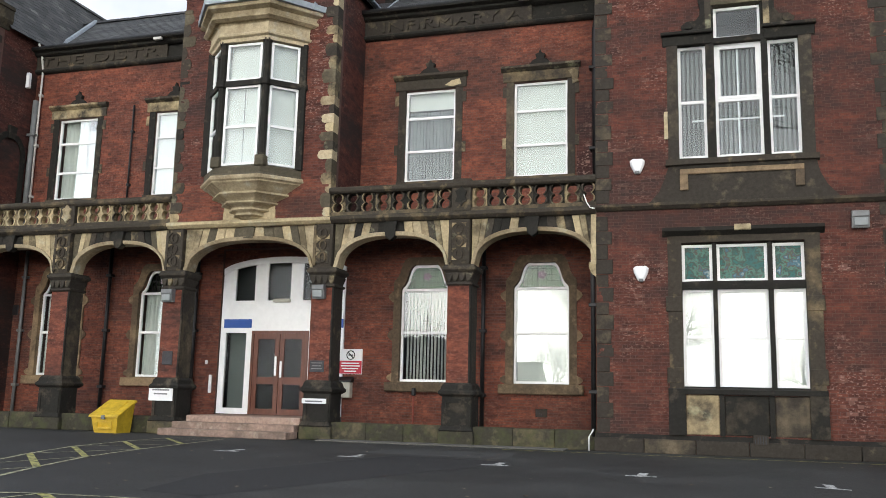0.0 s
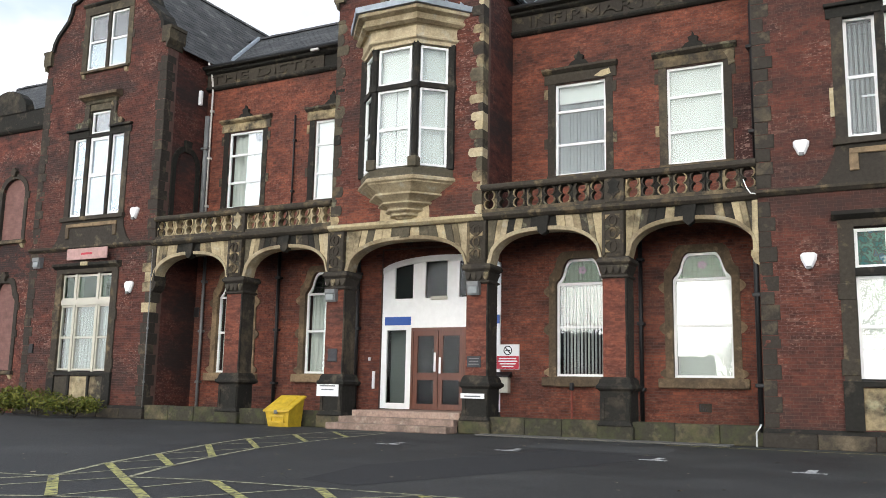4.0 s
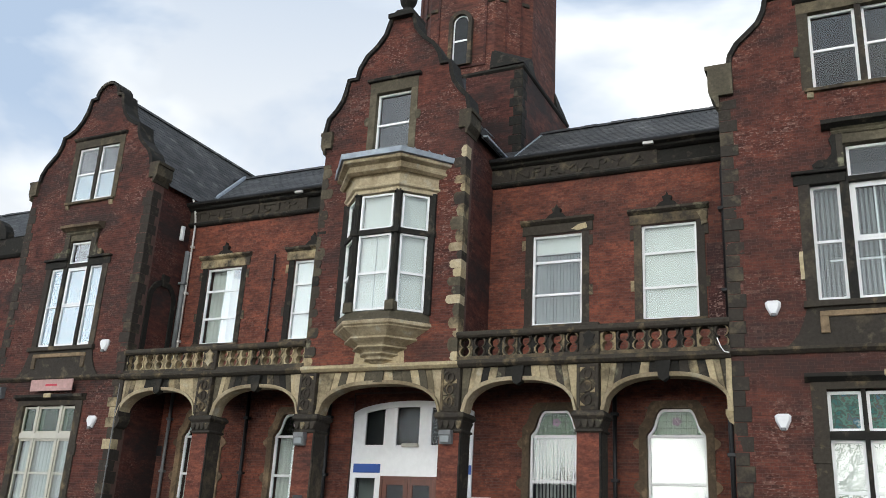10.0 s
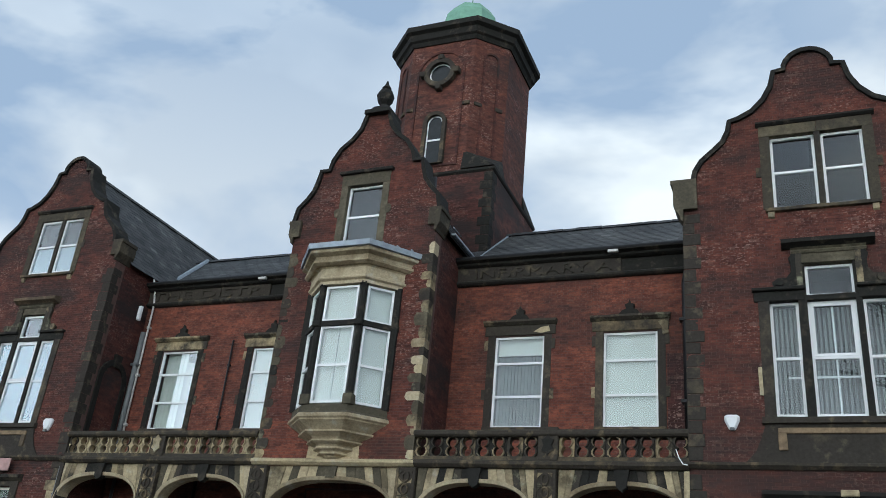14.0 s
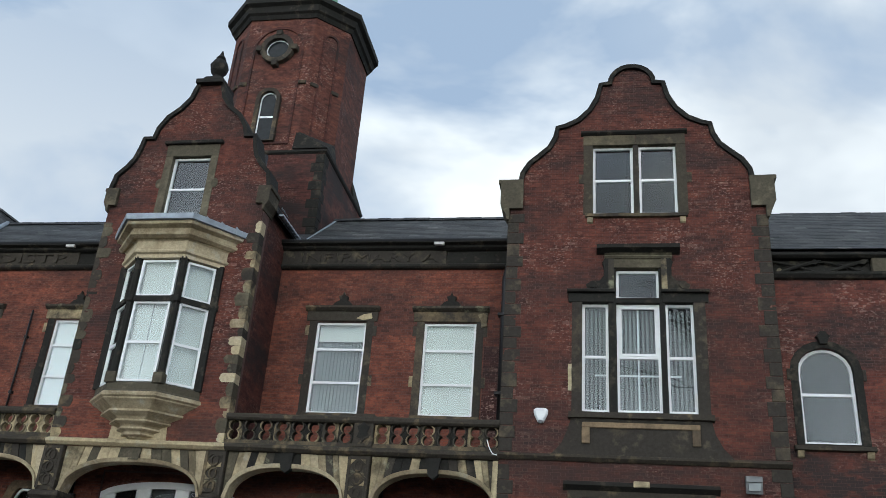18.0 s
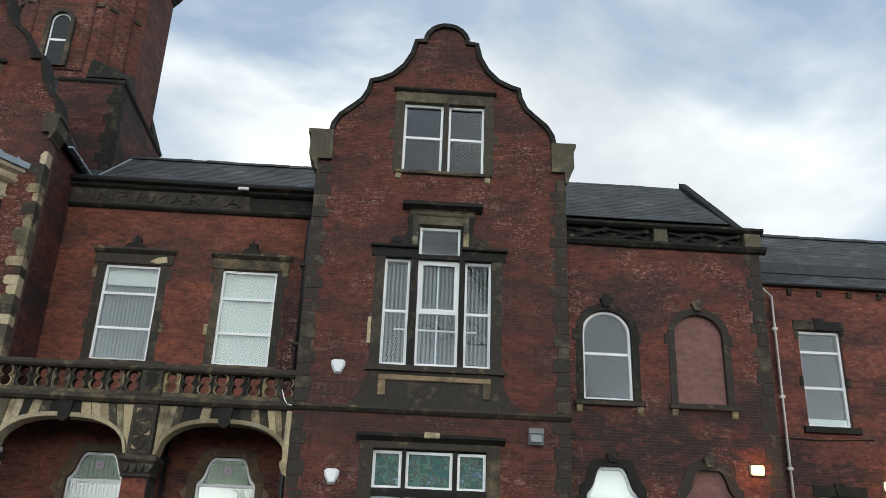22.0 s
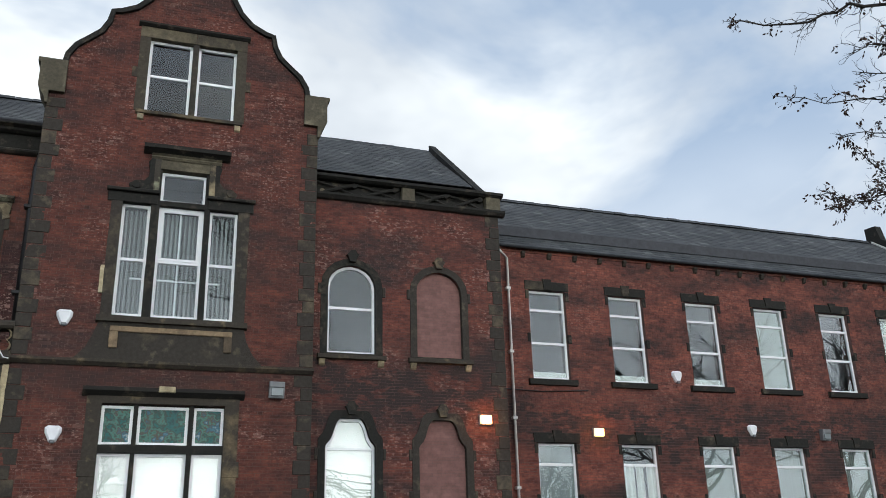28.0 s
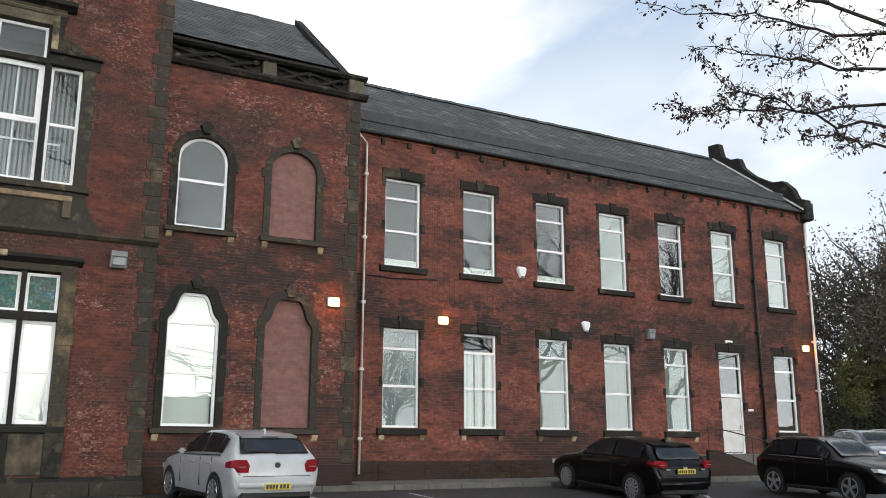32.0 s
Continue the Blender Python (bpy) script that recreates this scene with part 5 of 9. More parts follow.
        if east:
            # Sheet added to turn dark reflections in these panes grey.
            sheet_blind(w, X(a) + 0.05, X(b) - 0.05, 1.46, 3.5, y + 0.2)
        else:
            curtain(w, X(a) + 0.05, X(b) - 0.05, 1.44, 3.5, y + 0.2, BLIND_GREEN)
    mm = STONE_BLACK if east else CREAM
    for a, b in ((0.03, 0.12), (1.17, 1.27)):
        part("mullion", box(X(a), X(b), FACE + 0.0, FACE + 0.3, 1.4, 4.58), mm, w)
    part("transom", box(X(-0.66), X(1.97), FACE - 0.005, FACE + 0.3, 3.55, 3.72), mm, w)
    for a, b in ((-0.92, -0.62), (1.92, 2.22)):
        part("jamb_stone", box(X(a), X(b), FACE - 0.05, FACE + 0.3, 1.38, 4.58), STONE, w)
        part("jamb_base", box(X(a) - 0.03, X(b) + 0.03, FACE - 0.09, FACE + 0.02, 0.40, 1.38), STONE_BLACK, w)
        for zz in (1.5, 3.05):
            part("lug_stone", box(X(a) - (0.05 if a < 0 else 0.0), X(b) + (0.0 if a < 0 else 0.05), FACE - 0.065, FACE + 0.02, zz, zz + 0.34, 0.012), STONE, w)
    part("lintel", box(X(-0.92), X(2.22), FACE - 0.05, FACE + 0.3, 4.58, 4.74), STONE, w)
    part("hood_mould", prism_x([(FACE, 4.72), (FACE - 0.06, 4.73), (FACE - 0.2, 4.82), (FACE - 0.2, 4.9), (FACE, 4.94)], X(-1.02), X(2.32)), STONE_BLACK, w, "blackened hood mould")
    part("hood_block", box(X(0.5), X(0.85), FACE - 0.23, FACE - 0.02, 4.8, 4.93, 0.015), STONE_CLEAN, w, "ochre block of the hood mould")
    part("window_sill", prism_x([(FACE + 0.1, 1.26), (FACE - 0.1, 1.28), (FACE - 0.1, 1.38), (FACE + 0.1, 1.42)], X(-0.95), X(2.25)), STONE_BLACK, w)
    for k, (a, b) in enumerate(((-0.6, 0.1), (0.2, 1.1), (1.2, 1.9))):
        part("base_panel", box(X(a), X(b), FACE - 0.035, FACE + 0.02, 0.42, 1.26, 0.02), (STONE_MIX, STONE_BLACK, STONE_DARK)[k] if east else (STONE_MIX, STONE_CLEAN, STONE_MIX)[k], w, "ochre and black stone panel below the sill")
    for a, b in ((0.1, 0.2), (1.1, 1.2)):
        part("base_rib", box(X(a), X(b), FACE - 0.07, FACE + 0.02, 0.40, 1.28), STONE_BLACK, w)


gable_windows(GR, True)
gable_windows(GL, False)

# attic window of the centre gable
w = window("white sash window in an ochre-brown stone surround")
glaze(w, rect(-12.15, -11.0, 11.3, 13.58), FACE + 0.12, [12.58])
for a, b in ((-12.37, -12.15), (-11.0, -10.78)):
    part("jamb_stone", box(a, b, FACE - 0.03, FACE + 0.3, 11.2, 13.62), STONE_TAN, w)
part("lintel", box(-12.37, -10.78, FACE - 0.04, FACE + 0.3, 13.58, 13.95), STONE_TAN, w)
part("hood_mould", box(-12.46, -10.69, FACE - 0.14, FACE + 0.05, 13.95, 14.06, 0.02), STONE_BLACK, w)
for s, x in ((-1, -12.37), (1, -10.78)):
    part("lug_stone", prism([(x + s * 0.1 * math.cos(t * 0.63) + s * 0.04, 12.7 + 0.15 * math.sin(t * 0.63)) for t in range(10)], FACE - 0.035, FACE + 0.02), STONE_TAN, w)


# block: arched and shouldered windows, and the bricked-up pair
def ring_keystone(w, y, x0, x1, ztop, mat):
    cx = (x0 + x1) / 2
    part("keystone", prism([(cx - 0.08, ztop - 0.05), (cx + 0.08, ztop - 0.05), (cx + 0.12, ztop + 0.10), (cx + 0.16, ztop + 0.13), (cx + 0.10, ztop + 0.18), (cx + 0.06, ztop + 0.26), (cx - 0.06, ztop + 0.26), (cx - 0.10, ztop + 0.18), (cx - 0.16, ztop + 0.13), (cx - 0.12, ztop + 0.10)], y - 0.14, y + 0.05), mat, w, "carved keystone")


def block_openings(mirror=False):
    for xa, blind in ((4.24, False), (6.5, True)):
        xb = xa + 1.2
        if mirror:
            xa2, xb2 = 2 * GC - xb, 2 * GC - xa
            if blind:
                continue
            blind = True
        else:
            xa2, xb2 = xa, xb
        for lower in (False, True):
            z0, z1 = (1.44, 4.46) if lower else (6.0, 8.22)
            o = shoulder_outline(xa2, xb2, z0, z1) if lower else arch_outline(xa2, xb2, z0, z1, 0.56)
            og = shoulder_outline(xa2 - 0.17, xb2 + 0.17, z0 - 0.02, z1 + 0.17) if lower else arch_outline(xa2 - 0.17, xb2 + 0.17, z0 - 0.02, z1 + 0.17, 0.70)
            w = window(("bricked-up window in a stone surround" if blind else "white window in a blackened stone surround") + (" with cut shoulders" if lower else " with an arched head"))
            if blind:
                part("infill", prism(o, SEC + 0.09, SEC + 0.2), BRICK_BLIND, w, "paler pinkish brick infill")
            else:
                glaze(w, o, SEC + 0.1, [3.76, 2.63] if lower else [7.14])
                if lower:
                    # Pale sheet added so that dark reflections here show grey.
                    sheet_blind(w, xa2 + 0.06, xb2 - 0.06, 1.46, 4.4, SEC + 0.3)
            corner_fill(w, o, xa2, xb2, z1, SEC, BRICK_DARK)
            part("surround", frame_ring(og, o, SEC - 0.04, SEC + 0.12), STONE_DARK if blind else STONE_BLACK, w)
            for s, xx in ((-1, xa2 - 0.17), (1, xb2 + 0.17)):
                for zz in ((2.55, 3.5) if lower else (7.45,)):
                    part("lug_stone", box(min(xx, xx + s * 0.08), max(xx, xx + s * 0.08), SEC - 0.043, SEC + 0.02, zz, zz + 0.26, 0.012), STONE_DARK, w)
            ring_keystone(w, SEC, xa2, xb2, z1 + 0.12, STONE if blind else STONE_BLACK)
            sill(w, xa2 - 0.24, xb2 + 0.24, z0 - 0.02, SEC, 0.14, 0.15)


block_openings()
block_openings(mirror=True)


# bricked-up arch over the balcony, on the flank of the west gable
def flank_arch(x):
    w = window("bricked-up arched opening with a soot-black hood on the gable flank")
    for name, bm, mat, label in (("hood", frame_ring(arch_outline(20.46, 21.72, 5.5, 8.78, 0.68, 14), arch_outline(20.64, 21.54, 5.49, 8.6, 0.52, 14), 0.0, 0.06), STONE_BLACK, "soot-black arched hood"),
                                 ("infill", prism(arch_outline(20.62, 21.56, 5.5, 8.62, 0.54, 14), 0.0, 0.02), BRICK_DARK, "brick infill"),
                                 ("keystone", prism([(20.99, 8.56), (21.19, 8.56), (21.24, 8.95), (20.94, 8.95)], 0.0, 0.12), STONE_BLACK, "dark keystone")):
        for v in bm.verts:
            u, d, z = v.co
            v.co = (x + d - 0.004, u, z)
        bmesh.ops.recalc_face_normals(bm, faces=bm.faces[:])
        part(name, bm, mat, w, label)


flank_arch(GL + GWW)


# long wing
def wing_window(x, z0, z1, lower, k):
    x1 = x + W_W
    door = lower and k == 5
    y = WING + 0.12
    if door:
        w = tagged(new("door_2"), "white half-glazed door with a light above in the long wing", "door", kind="structure")
        glaze(w, rect(x, x1, 2.72, z1), y, [3.66])
        part("door_frame", frame_ring(rect(x, x1, z0, 2.72), rect(x + 0.07, x1 - 0.07, z0 + 0.02, 2.66), y, y + 0.07), WHITE, w)
        for a, b in ((z0 + 0.04, 1.53), (1.54, 2.64)):
            part("door_panel", box(x + 0.08, x1 - 0.08, y + 0.02, y + 0.05, a, b, 0.015), DOOR_WHITE, w)
        part("door_handle", box(x1 - 0.2, x1 - 0.16, y - 0.04, y + 0.02, 1.6, 1.75, 0.008), ALLOY, w, "metal door handle")
    else:
        w = window("white two-bar window with a dark stone lintel and sill")
        bars = [3.64, 2.62] if lower else [7.93, 6.97]
        glaze(w, rect(x, x1, z0, z1), y, bars)
        if lower and k in (2, 3, 4):
            slat_blind(w, x - 0.02, x1 + 0.12, z0, z1 - (0.55 if k == 2 else 0.02), y + 0.075, pitch=0.08, open_=0.15, mat=BLIND_GREEN)
            if k == 2:
                # Grey sheet added to cover the black gap above the slats.
                sheet_blind(w, x - 0.02, x1 + 0.12, z1 - 0.55, z1 - 0.02, y + 0.075, BLIND_GREY)
        elif lower and k == 0:
            # Added grey sheet softens the black of the reflected tree.
            sheet_blind(w, x + 0.02, x1 + 0.1, z0, z1 - 0.05, y + 0.06, BLIND_GREY)
        elif lower and k == 1:
            curtain(w, x + 0.02, x + 0.42, z0, z1 - 0.5, y + 0.09)
            curtain(w, x + 0.50, x + 0.72, z0, z1 - 0.5, y + 0.09)
            curtain(w, x + 0.84, x1 + 0.1, z0, z1 - 0.5, y + 0.09)
        elif not lower and k in (3, 5, 6):
            sheet_blind(w, x + 0.02, x1 + 0.1, z0, z1 - 0.1, y + 0.055, BLIND_GREEN)
        elif not lower and k in (0, 1, 2):
            # Added strip whitens the pane's foot, in place of reflected sky.
            part("pane_foot_strip", box(x + 0.02, x1 + 0.1, y + 0.055, y + 0.075, z0, z0 + 0.22), BLIND, w, "white strip added behind the lower pane for its bright foot")
        sill(w, x - 0.16, x1 + 0.16, z0, WING, 0.12, 0.20, corbels=lower, mat=STONE_BLACK)
    part("lintel", box(x - 0.12, x1 + 0.12, WING - 0.035, WING + 0.2, z1, z1 + 0.27, 0.01), STONE_BLACK, w)
    cx = (x + x1) / 2
    part("keystone", prism([(cx - 0.1, z1 + 0.02), (cx + 0.1, z1 + 0.02), (cx + 0.14, z1 + 0.33), (cx - 0.14, z1 + 0.33)], WING - 0.07, WING), STONE_BLACK, w)
    for s, xx in ((-1, x), (1, x1)):
        for zz in ((z0 + z1) / 2 - 0.25, z1 - 0.28):
            part("lug_stone", box(min(xx, xx + s * 0.11), max(xx, xx + s * 0.11), WING - 0.025, WING + 0.15, zz, zz + 0.26, 0.01), STONE_BLACK, w)


for k, x in enumerate(W_X):
    wing_window(x, 5.95, 8.5, False, k)
    wing_window(x, 0.78 if k == 5 else 1.5, 4.2, True, k)


# ---- arcade, balcony, porch ----
PIERS = [-17.08, -13.52, -9.25, -5.72]
SPANS = [(GL + GWW, -17.36, False), (-16.80, -13.80, False), (-13.24, -9.53, True), (-8.97, -6.0, False), (-5.44, GR - GW, False)]
SPRING, APEX, TOPZ = 4.2, 5.03, 5.30


def intrados(u):
    """Height of a low arch at u from -1 to 1."""
    return SPRING + (APEX - SPRING) * (1 - abs(u) ** 2.7) ** 0.5


def arch(a, b, porch):
    cx, h = (a + b) / 2, (b - a) / 2
    t = thing("arcade_arch", "wide low arch of ochre and blackened sandstone blocks" if not porch else "wide porch arch of pale ochre sandstone blocks", "arch", "arches of the arcade", kind="structure")
    n = 15
    rnd = random.Random(int(abs(a) * 10))
    us = [math.sin((-1 + 2 * i / n) * math.pi / 2 * 0.999) * 0.35 + (-1 + 2 * i / n) * 0.65 for i in range(n + 1)]
    for i in range(n):
        u0, u1 = us[i], us[i + 1]
        low = [(cx + h * (u0 + (u1 - u0) * k / 4), intrados(u0 + (u1 - u0) * k / 4)) for k in range(5)]
        t0 = a if i == 0 else cx + h * u0 * 0.92
        t1 = b if i == n - 1 else cx + h * u1 * 0.92
        g = 0.006
        pts = [(x + (g if k == 0 else -g if k == 4 else 0), z) for k, (x, z) in enumerate(low)] + [(t1 - g, TOPZ), (t0 + g, TOPZ)]
        dy = rnd.uniform(-0.012, 0.012)
        off = abs(i - n // 2)
        if porch:
            mat = STONE_DARK if off == 0 else rnd.choice((STONE_PALE, STONE_CLEAN, STONE_CLEAN, STONE_CLEAN, STONE_TAN))
        elif off <= 1:
            mat = STONE_BLACK
        elif off <= 4:
            mat = rnd.choice((STONE_PALE, STONE_CLEAN, STONE_MIX, STONE_BLACK, STONE_DARK))
        else:
            mat = rnd.choice((STONE_PALE, STONE_CLEAN, STONE_CLEAN, STONE_MIX, STONE_TAN))
        part("voussoir", prism(pts, FACE + dy, FACE + 0.45), mat, t)
    # moulding along the inner edge
    loops = []
    for i in range(33):
        u = -1 + 2 * i / 32
        z = intrados(u)
        e = 0.01
        zz = intrados(min(0.9999, max(-0.9999, u + e))) - intrados(min(0.9999, max(-0.9999, u - e)))
        d = Vector((2 * e * h, zz)).normalized()
        nx, nz = d.y * 0.07, -d.x * 0.07
        x = cx + h * u
        loops.append([(x, FACE - 0.06, z + 0.02), (x + nx, FACE - 0.02, z + nz), (x + nx, FACE + 0.4, z + nz), (x, FACE + 0.4, z + 0.02)])
    part("arch_moulding", rings(loops), STONE_PALE, t)
    if porch:
        part("keystone", prism([(cx - 0.13, APEX - 0.02), (cx + 0.13, APEX - 0.02), (cx + 0.17, TOPZ), (cx - 0.17, TOPZ)], FACE - 0.06, FACE + 0.1), STONE_TAN, t, "plain keystone")
    else:
        part("keystone", prism([(cx - 0.11, APEX - 0.12), (cx, APEX - 0.2), (cx + 0.11, APEX - 0.12), (cx + 0.17, TOPZ), (cx - 0.17, TOPZ)], FACE - 0.1, FACE + 0.1), STONE_BLACK, t, "carved keystone with a small pendant")


for a, b, p in SPANS:
    arch(a, b, p)


def pier(x, porch):
    t = thing("pier", "square brick pier on a blackened stone pedestal with a moulded cap", "pier", "piers of the arcade", kind="structure")
    w = 0.29 if not porch else 0.30
    y0 = FACE
    part("plinth", box(x - 0.42, x + 0.42, y0 - 0.12, y0 + 0.65, 0, 0.32, 0.02), STONE_BASE, t)
    part("pedestal", box(x - 0.36, x + 0.36, y0 - 0.06, y0 + 0.6, 0.32, 1.12, 0.02), STONE_BLACK, t)
    part("pedestal_moulding", frame_ring(rect(x - 0.33, x + 0.33, 0.36, 1.06), rect(x - 0.25, x + 0.25, 0.46, 0.96), y0 - 0.085, y0 - 0.055), STONE_BLACK, t, "raised border of the pedestal")
    part("base_moulding", rings([[(x - e, y0 + 0.265 - e, z), (x + e, y0 + 0.265 - e, z), (x + e, y0 + 0.265 + e, z), (x - e, y0 + 0.265 + e, z)] for e, z in ((0.385, 0.31), (0.40, 0.34), (0.375, 0.38), (0.355, 0.43))]), STONE_BLACK, t)
    part("pedestal_cap", rings([[(x - e, y0 + 0.3 - e, z), (x + e, y0 + 0.3 - e, z), (x + e, y0 + 0.3 + e, z), (x - e, y0 + 0.3 + e, z)] for e, z in ((0.36, 1.10), (0.43, 1.16), (0.43, 1.22), (0.38, 1.27), (0.36, 1.36), (0.31, 1.42))]), STONE_BLACK, t)
    part("shaft", box(x - w, x + w - 0.03, y0 + 0.01, y0 + 0.57, 1.4, 3.72), BRICK_WARM, t, "red brick shaft")
    # Dark panel over the brick puts the shade of this side into colour.
    part("shaft_flank", box(x + w - 0.03, x + w, y0 + 0.04, y0 + 0.57, 1.4, 3.72, 0.01), STONE_DARK, t, "dark panel that stands in for shade on the shaft flank")
    part("angle_roll", tube([(x + w - 0.02, y0 + 0.03, 1.42), (x + w - 0.02, y0 + 0.03, 3.72)], 0.035, 8), STONE_BLACK, t, "black rounded corner moulding")
    part("capital", rings([[(x - e, y0 + 0.29 - e, z), (x + e, y0 + 0.29 - e, z), (x + e, y0 + 0.29 + e, z), (x - e, y0 + 0.29 + e, z)] for e, z in ((0.29, 3.70), (0.335, 3.73), (0.33, 3.77), (0.295, 3.79), (0.30, 3.84), (0.35, 3.99), (0.33, 4.01), (0.36, 4.04), (0.40, 4.08), (0.40, 4.14), (0.37, 4.17), (0.36, 4.2))]), STONE_DARK, t, "blackened moulded capital")
    for k in range(4):
        lx = x - 0.24 + k * 0.16
        pts = [(lx - 0.03, 3.80), (lx + 0.03, 3.80), (lx + 0.07, 3.90), (lx + 0.075, 3.98), (lx + 0.03, 4.0), (lx, 3.96), (lx - 0.03, 4.0), (lx - 0.075, 3.98), (lx - 0.07, 3.90)]
        part("capital_leaf", prism(pts, y0 - 0.075 + 0.01 * (k % 2), y0 + 0.05, bevel=0.012), STONE_MIX if k % 2 else STONE_DARK, t, "carved leaf of the capital")
    part("panel", box(x - 0.26, x + 0.26, y0 - 0.08, y0 + 0.45, 4.2, TOPZ, 0.015), STONE, t, "carved stone panel over the cap")
    for s in (-1, 1):
        part("panel_border", box(x + s * 0.22 - 0.04, x + s * 0.22 + 0.04, y0 - 0.12, y0 - 0.07, 4.24, TOPZ - 0.02, 0.01), STONE, t)
    for z in (4.45, 4.76, 5.06):
        o = [(x + 0.10 * math.cos(k * math.pi / 6), z + 0.135 * math.sin(k * math.pi / 6)) for k in range(12)]
        part("rosette", frame_ring(o, shrink(o, 0.035), y0 - 0.12, y0 - 0.07), STONE, t, "carved ring on the panel")
        for sx in (-1, 1):
            for sz in (-1, 1):
                pts = [(x + sx * 0.175, z + sz * 0.145), (x + sx * 0.175, z + sz * 0.04), (x + sx * 0.135, z + sz * 0.085), (x + sx * 0.07, z + sz * 0.135), (x + sx * 0.06, z + sz * 0.145)]
                part("carved_leaf", prism(pts, y0 - 0.115, y0 - 0.07), STONE_MIX, t)
    return t


for i, x in enumerate(PIERS):
    pier(x, i in (1, 2))
# half piers against the gables
for s, x in ((1, GL + GWW), (-1, GR - GW)):
    t = thing("respond", "stone respond of the arcade against the gable", "pier", kind="structure")
    part("panel", box(min(x, x + s * 0.12), max(x, x + s * 0.12), FACE - 0.05, FACE + 0.45, 4.15, TOPZ), STONE_CLEAN if s < 0 else STONE_DARK, t)
    part("corbel", prism([(x, 3.86), (x + s * 0.1, 3.93), (x + s * 0.17, 4.08), (x + s * 0.17, 4.2), (x, 4.2)], FACE - 0.02, FACE + 0.4), STONE_MIX if s < 0 else STONE_DARK, t)

# string course and balcony floor
bm = bmesh.new()
prof = [(FACE + 0.1, 5.30), (FACE - 0.10, 5.31), (FACE - 0.18, 5.38), (FACE - 0.18, 5.45), (FACE - 0.05, 5.5), (FACE + 0.1, 5.5)]
for a, b in ((GL + GWW, GC - CW), (GC + CW, GR - GW)):
    prism_x(prof, a, b, bm)
setting("trim_balcony_string", bm, STONE, "blackened string course under the balustrade", "trim")
bm = bmesh.new()
prism_x(prof, GC - CW - 0.1, GC + CW + 0.1, bm)
setting("trim_porch_string", bm, STONE_CLEAN, "patchy ochre string course over the porch", "trim")
bm = bmesh.new()
for c, hw in ((GL, GWW), (GR, GW)):
    prism_x([(FACE + 0.05, 5.34), (FACE - 0.06, 5.36), (FACE - 0.14, 5.43), (FACE - 0.14, 5.49), (FACE + 0.05, 5.53)], c - hw - 0.02, c + hw + 0.02, bm)
setting("trim_gable_string", bm, STONE, "dark stone string course across the gables", "trim")
# Black of the soffit holds soot and the shade under the balcony.
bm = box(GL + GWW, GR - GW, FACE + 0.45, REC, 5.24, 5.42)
setting("ceiling_arcade", bm, STONE_BLACK, "soffit of the arcade, coloured black for soot and shade", "ceiling")
bm = box(GL + GWW, GR - GW, FACE + 0.3, REC, 0.0, 0.30)
setting("floor_arcade", bm, PAVE, "stone floor of the arcade", "floor")


# balustrades
def fig8(x, z, n=20):
    out = []
    for k in range(n):
        t = 2 * math.pi * k / n
        s, c = abs(math.sin(t)), math.cos(t)
        b, a = 0.115, 0.125
        r = b * s + math.sqrt(max(0.0001, a * a - (b * c) ** 2))
        out.append((x + r * c, z + r * math.sin(t)))
    return out


def box_loop(x0, x1, z0, z1, n=20):
    cx, cz = (x0 + x1) / 2, (z0 + z1) / 2
    hx, hz = (x1 - x0) / 2, (z1 - z0) / 2
    out = []
    for k in range(n):
        t = 2 * math.pi * k / n
        c, s = math.cos(t), math.sin(t)
        m = min(hx / abs(c) if abs(c) > 1e-6 else 9, hz / abs(s) if abs(s) > 1e-6 else 9)
        out.append((cx + m * c, cz + m * s))
    return out


def balustrade(a, b, post, light):
    t = thing("balustrade", "pierced sandstone balustrade, black with ochre patches", "balustrade", "balustrades of the balcony", kind="structure")
    part("bottom_rail", box(a, b, FACE + 0.0, FACE + 0.3, 5.5, 5.6), STONE, t)
    part("top_rail", prism_x([(FACE - 0.05, 6.07), (FACE - 0.1, 6.12), (FACE - 0.1, 6.19), (FACE - 0.02, 6.24), (FACE + 0.28, 6.24), (FACE + 0.35, 6.15), (FACE + 0.3, 6.07)], a, b), STONE, t)
    part("post", box(post - 0.24, post + 0.24, FACE - 0.05, FACE + 0.33, 5.5, 6.3, 0.02), STONE, t, "square post with a carved cross")
    cross = [(0.0, 0.26), (0.07, 0.16), (0.15, 0.13), (0.1, 0.0), (0.15, -0.13), (0.07, -0.16), (0.0, -0.26), (-0.07, -0.16), (-0.15, -0.13), (-0.1, 0.0), (-0.15, 0.13), (-0.07, 0.16)]
    part("carved_cross", prism([(post + x, 5.86 + z) for x, z in cross], FACE - 0.09, FACE - 0.04), STONE_CLEAN if light else STONE_BLACK, t)
    k = 0
    for s0, s1 in ((a, post - 0.24), (post + 0.24, b)):
        n = 8
        w = (s1 - s0) / n
        for i in range(n):
            x0, x1 = s0 + w * i, s0 + w * (i + 1)
            cx = (x0 + x1) / 2
            mat = STONE_CLEAN if (light and (i + k) % 5) else STONE_MIX
            part("pierced_panel", frame_ring(box_loop(x0 + 0.002, x1 - 0.002, 5.6, 6.08), fig8(cx, 5.84), FACE + 0.07, FACE + 0.22), STONE_CLEAN if light else STONE_BLACK if i % 3 else STONE_MIX, t)
            o = fig8(cx, 5.84)
            o2 = [(cx + (x - cx) * 1.28, 5.84 + (z - 5.84) * 1.09) for x, z in o]
            part("ring_moulding", frame_ring(o2, o, FACE + 0.025, FACE + 0.08), mat, t)
        k += 2
    return t


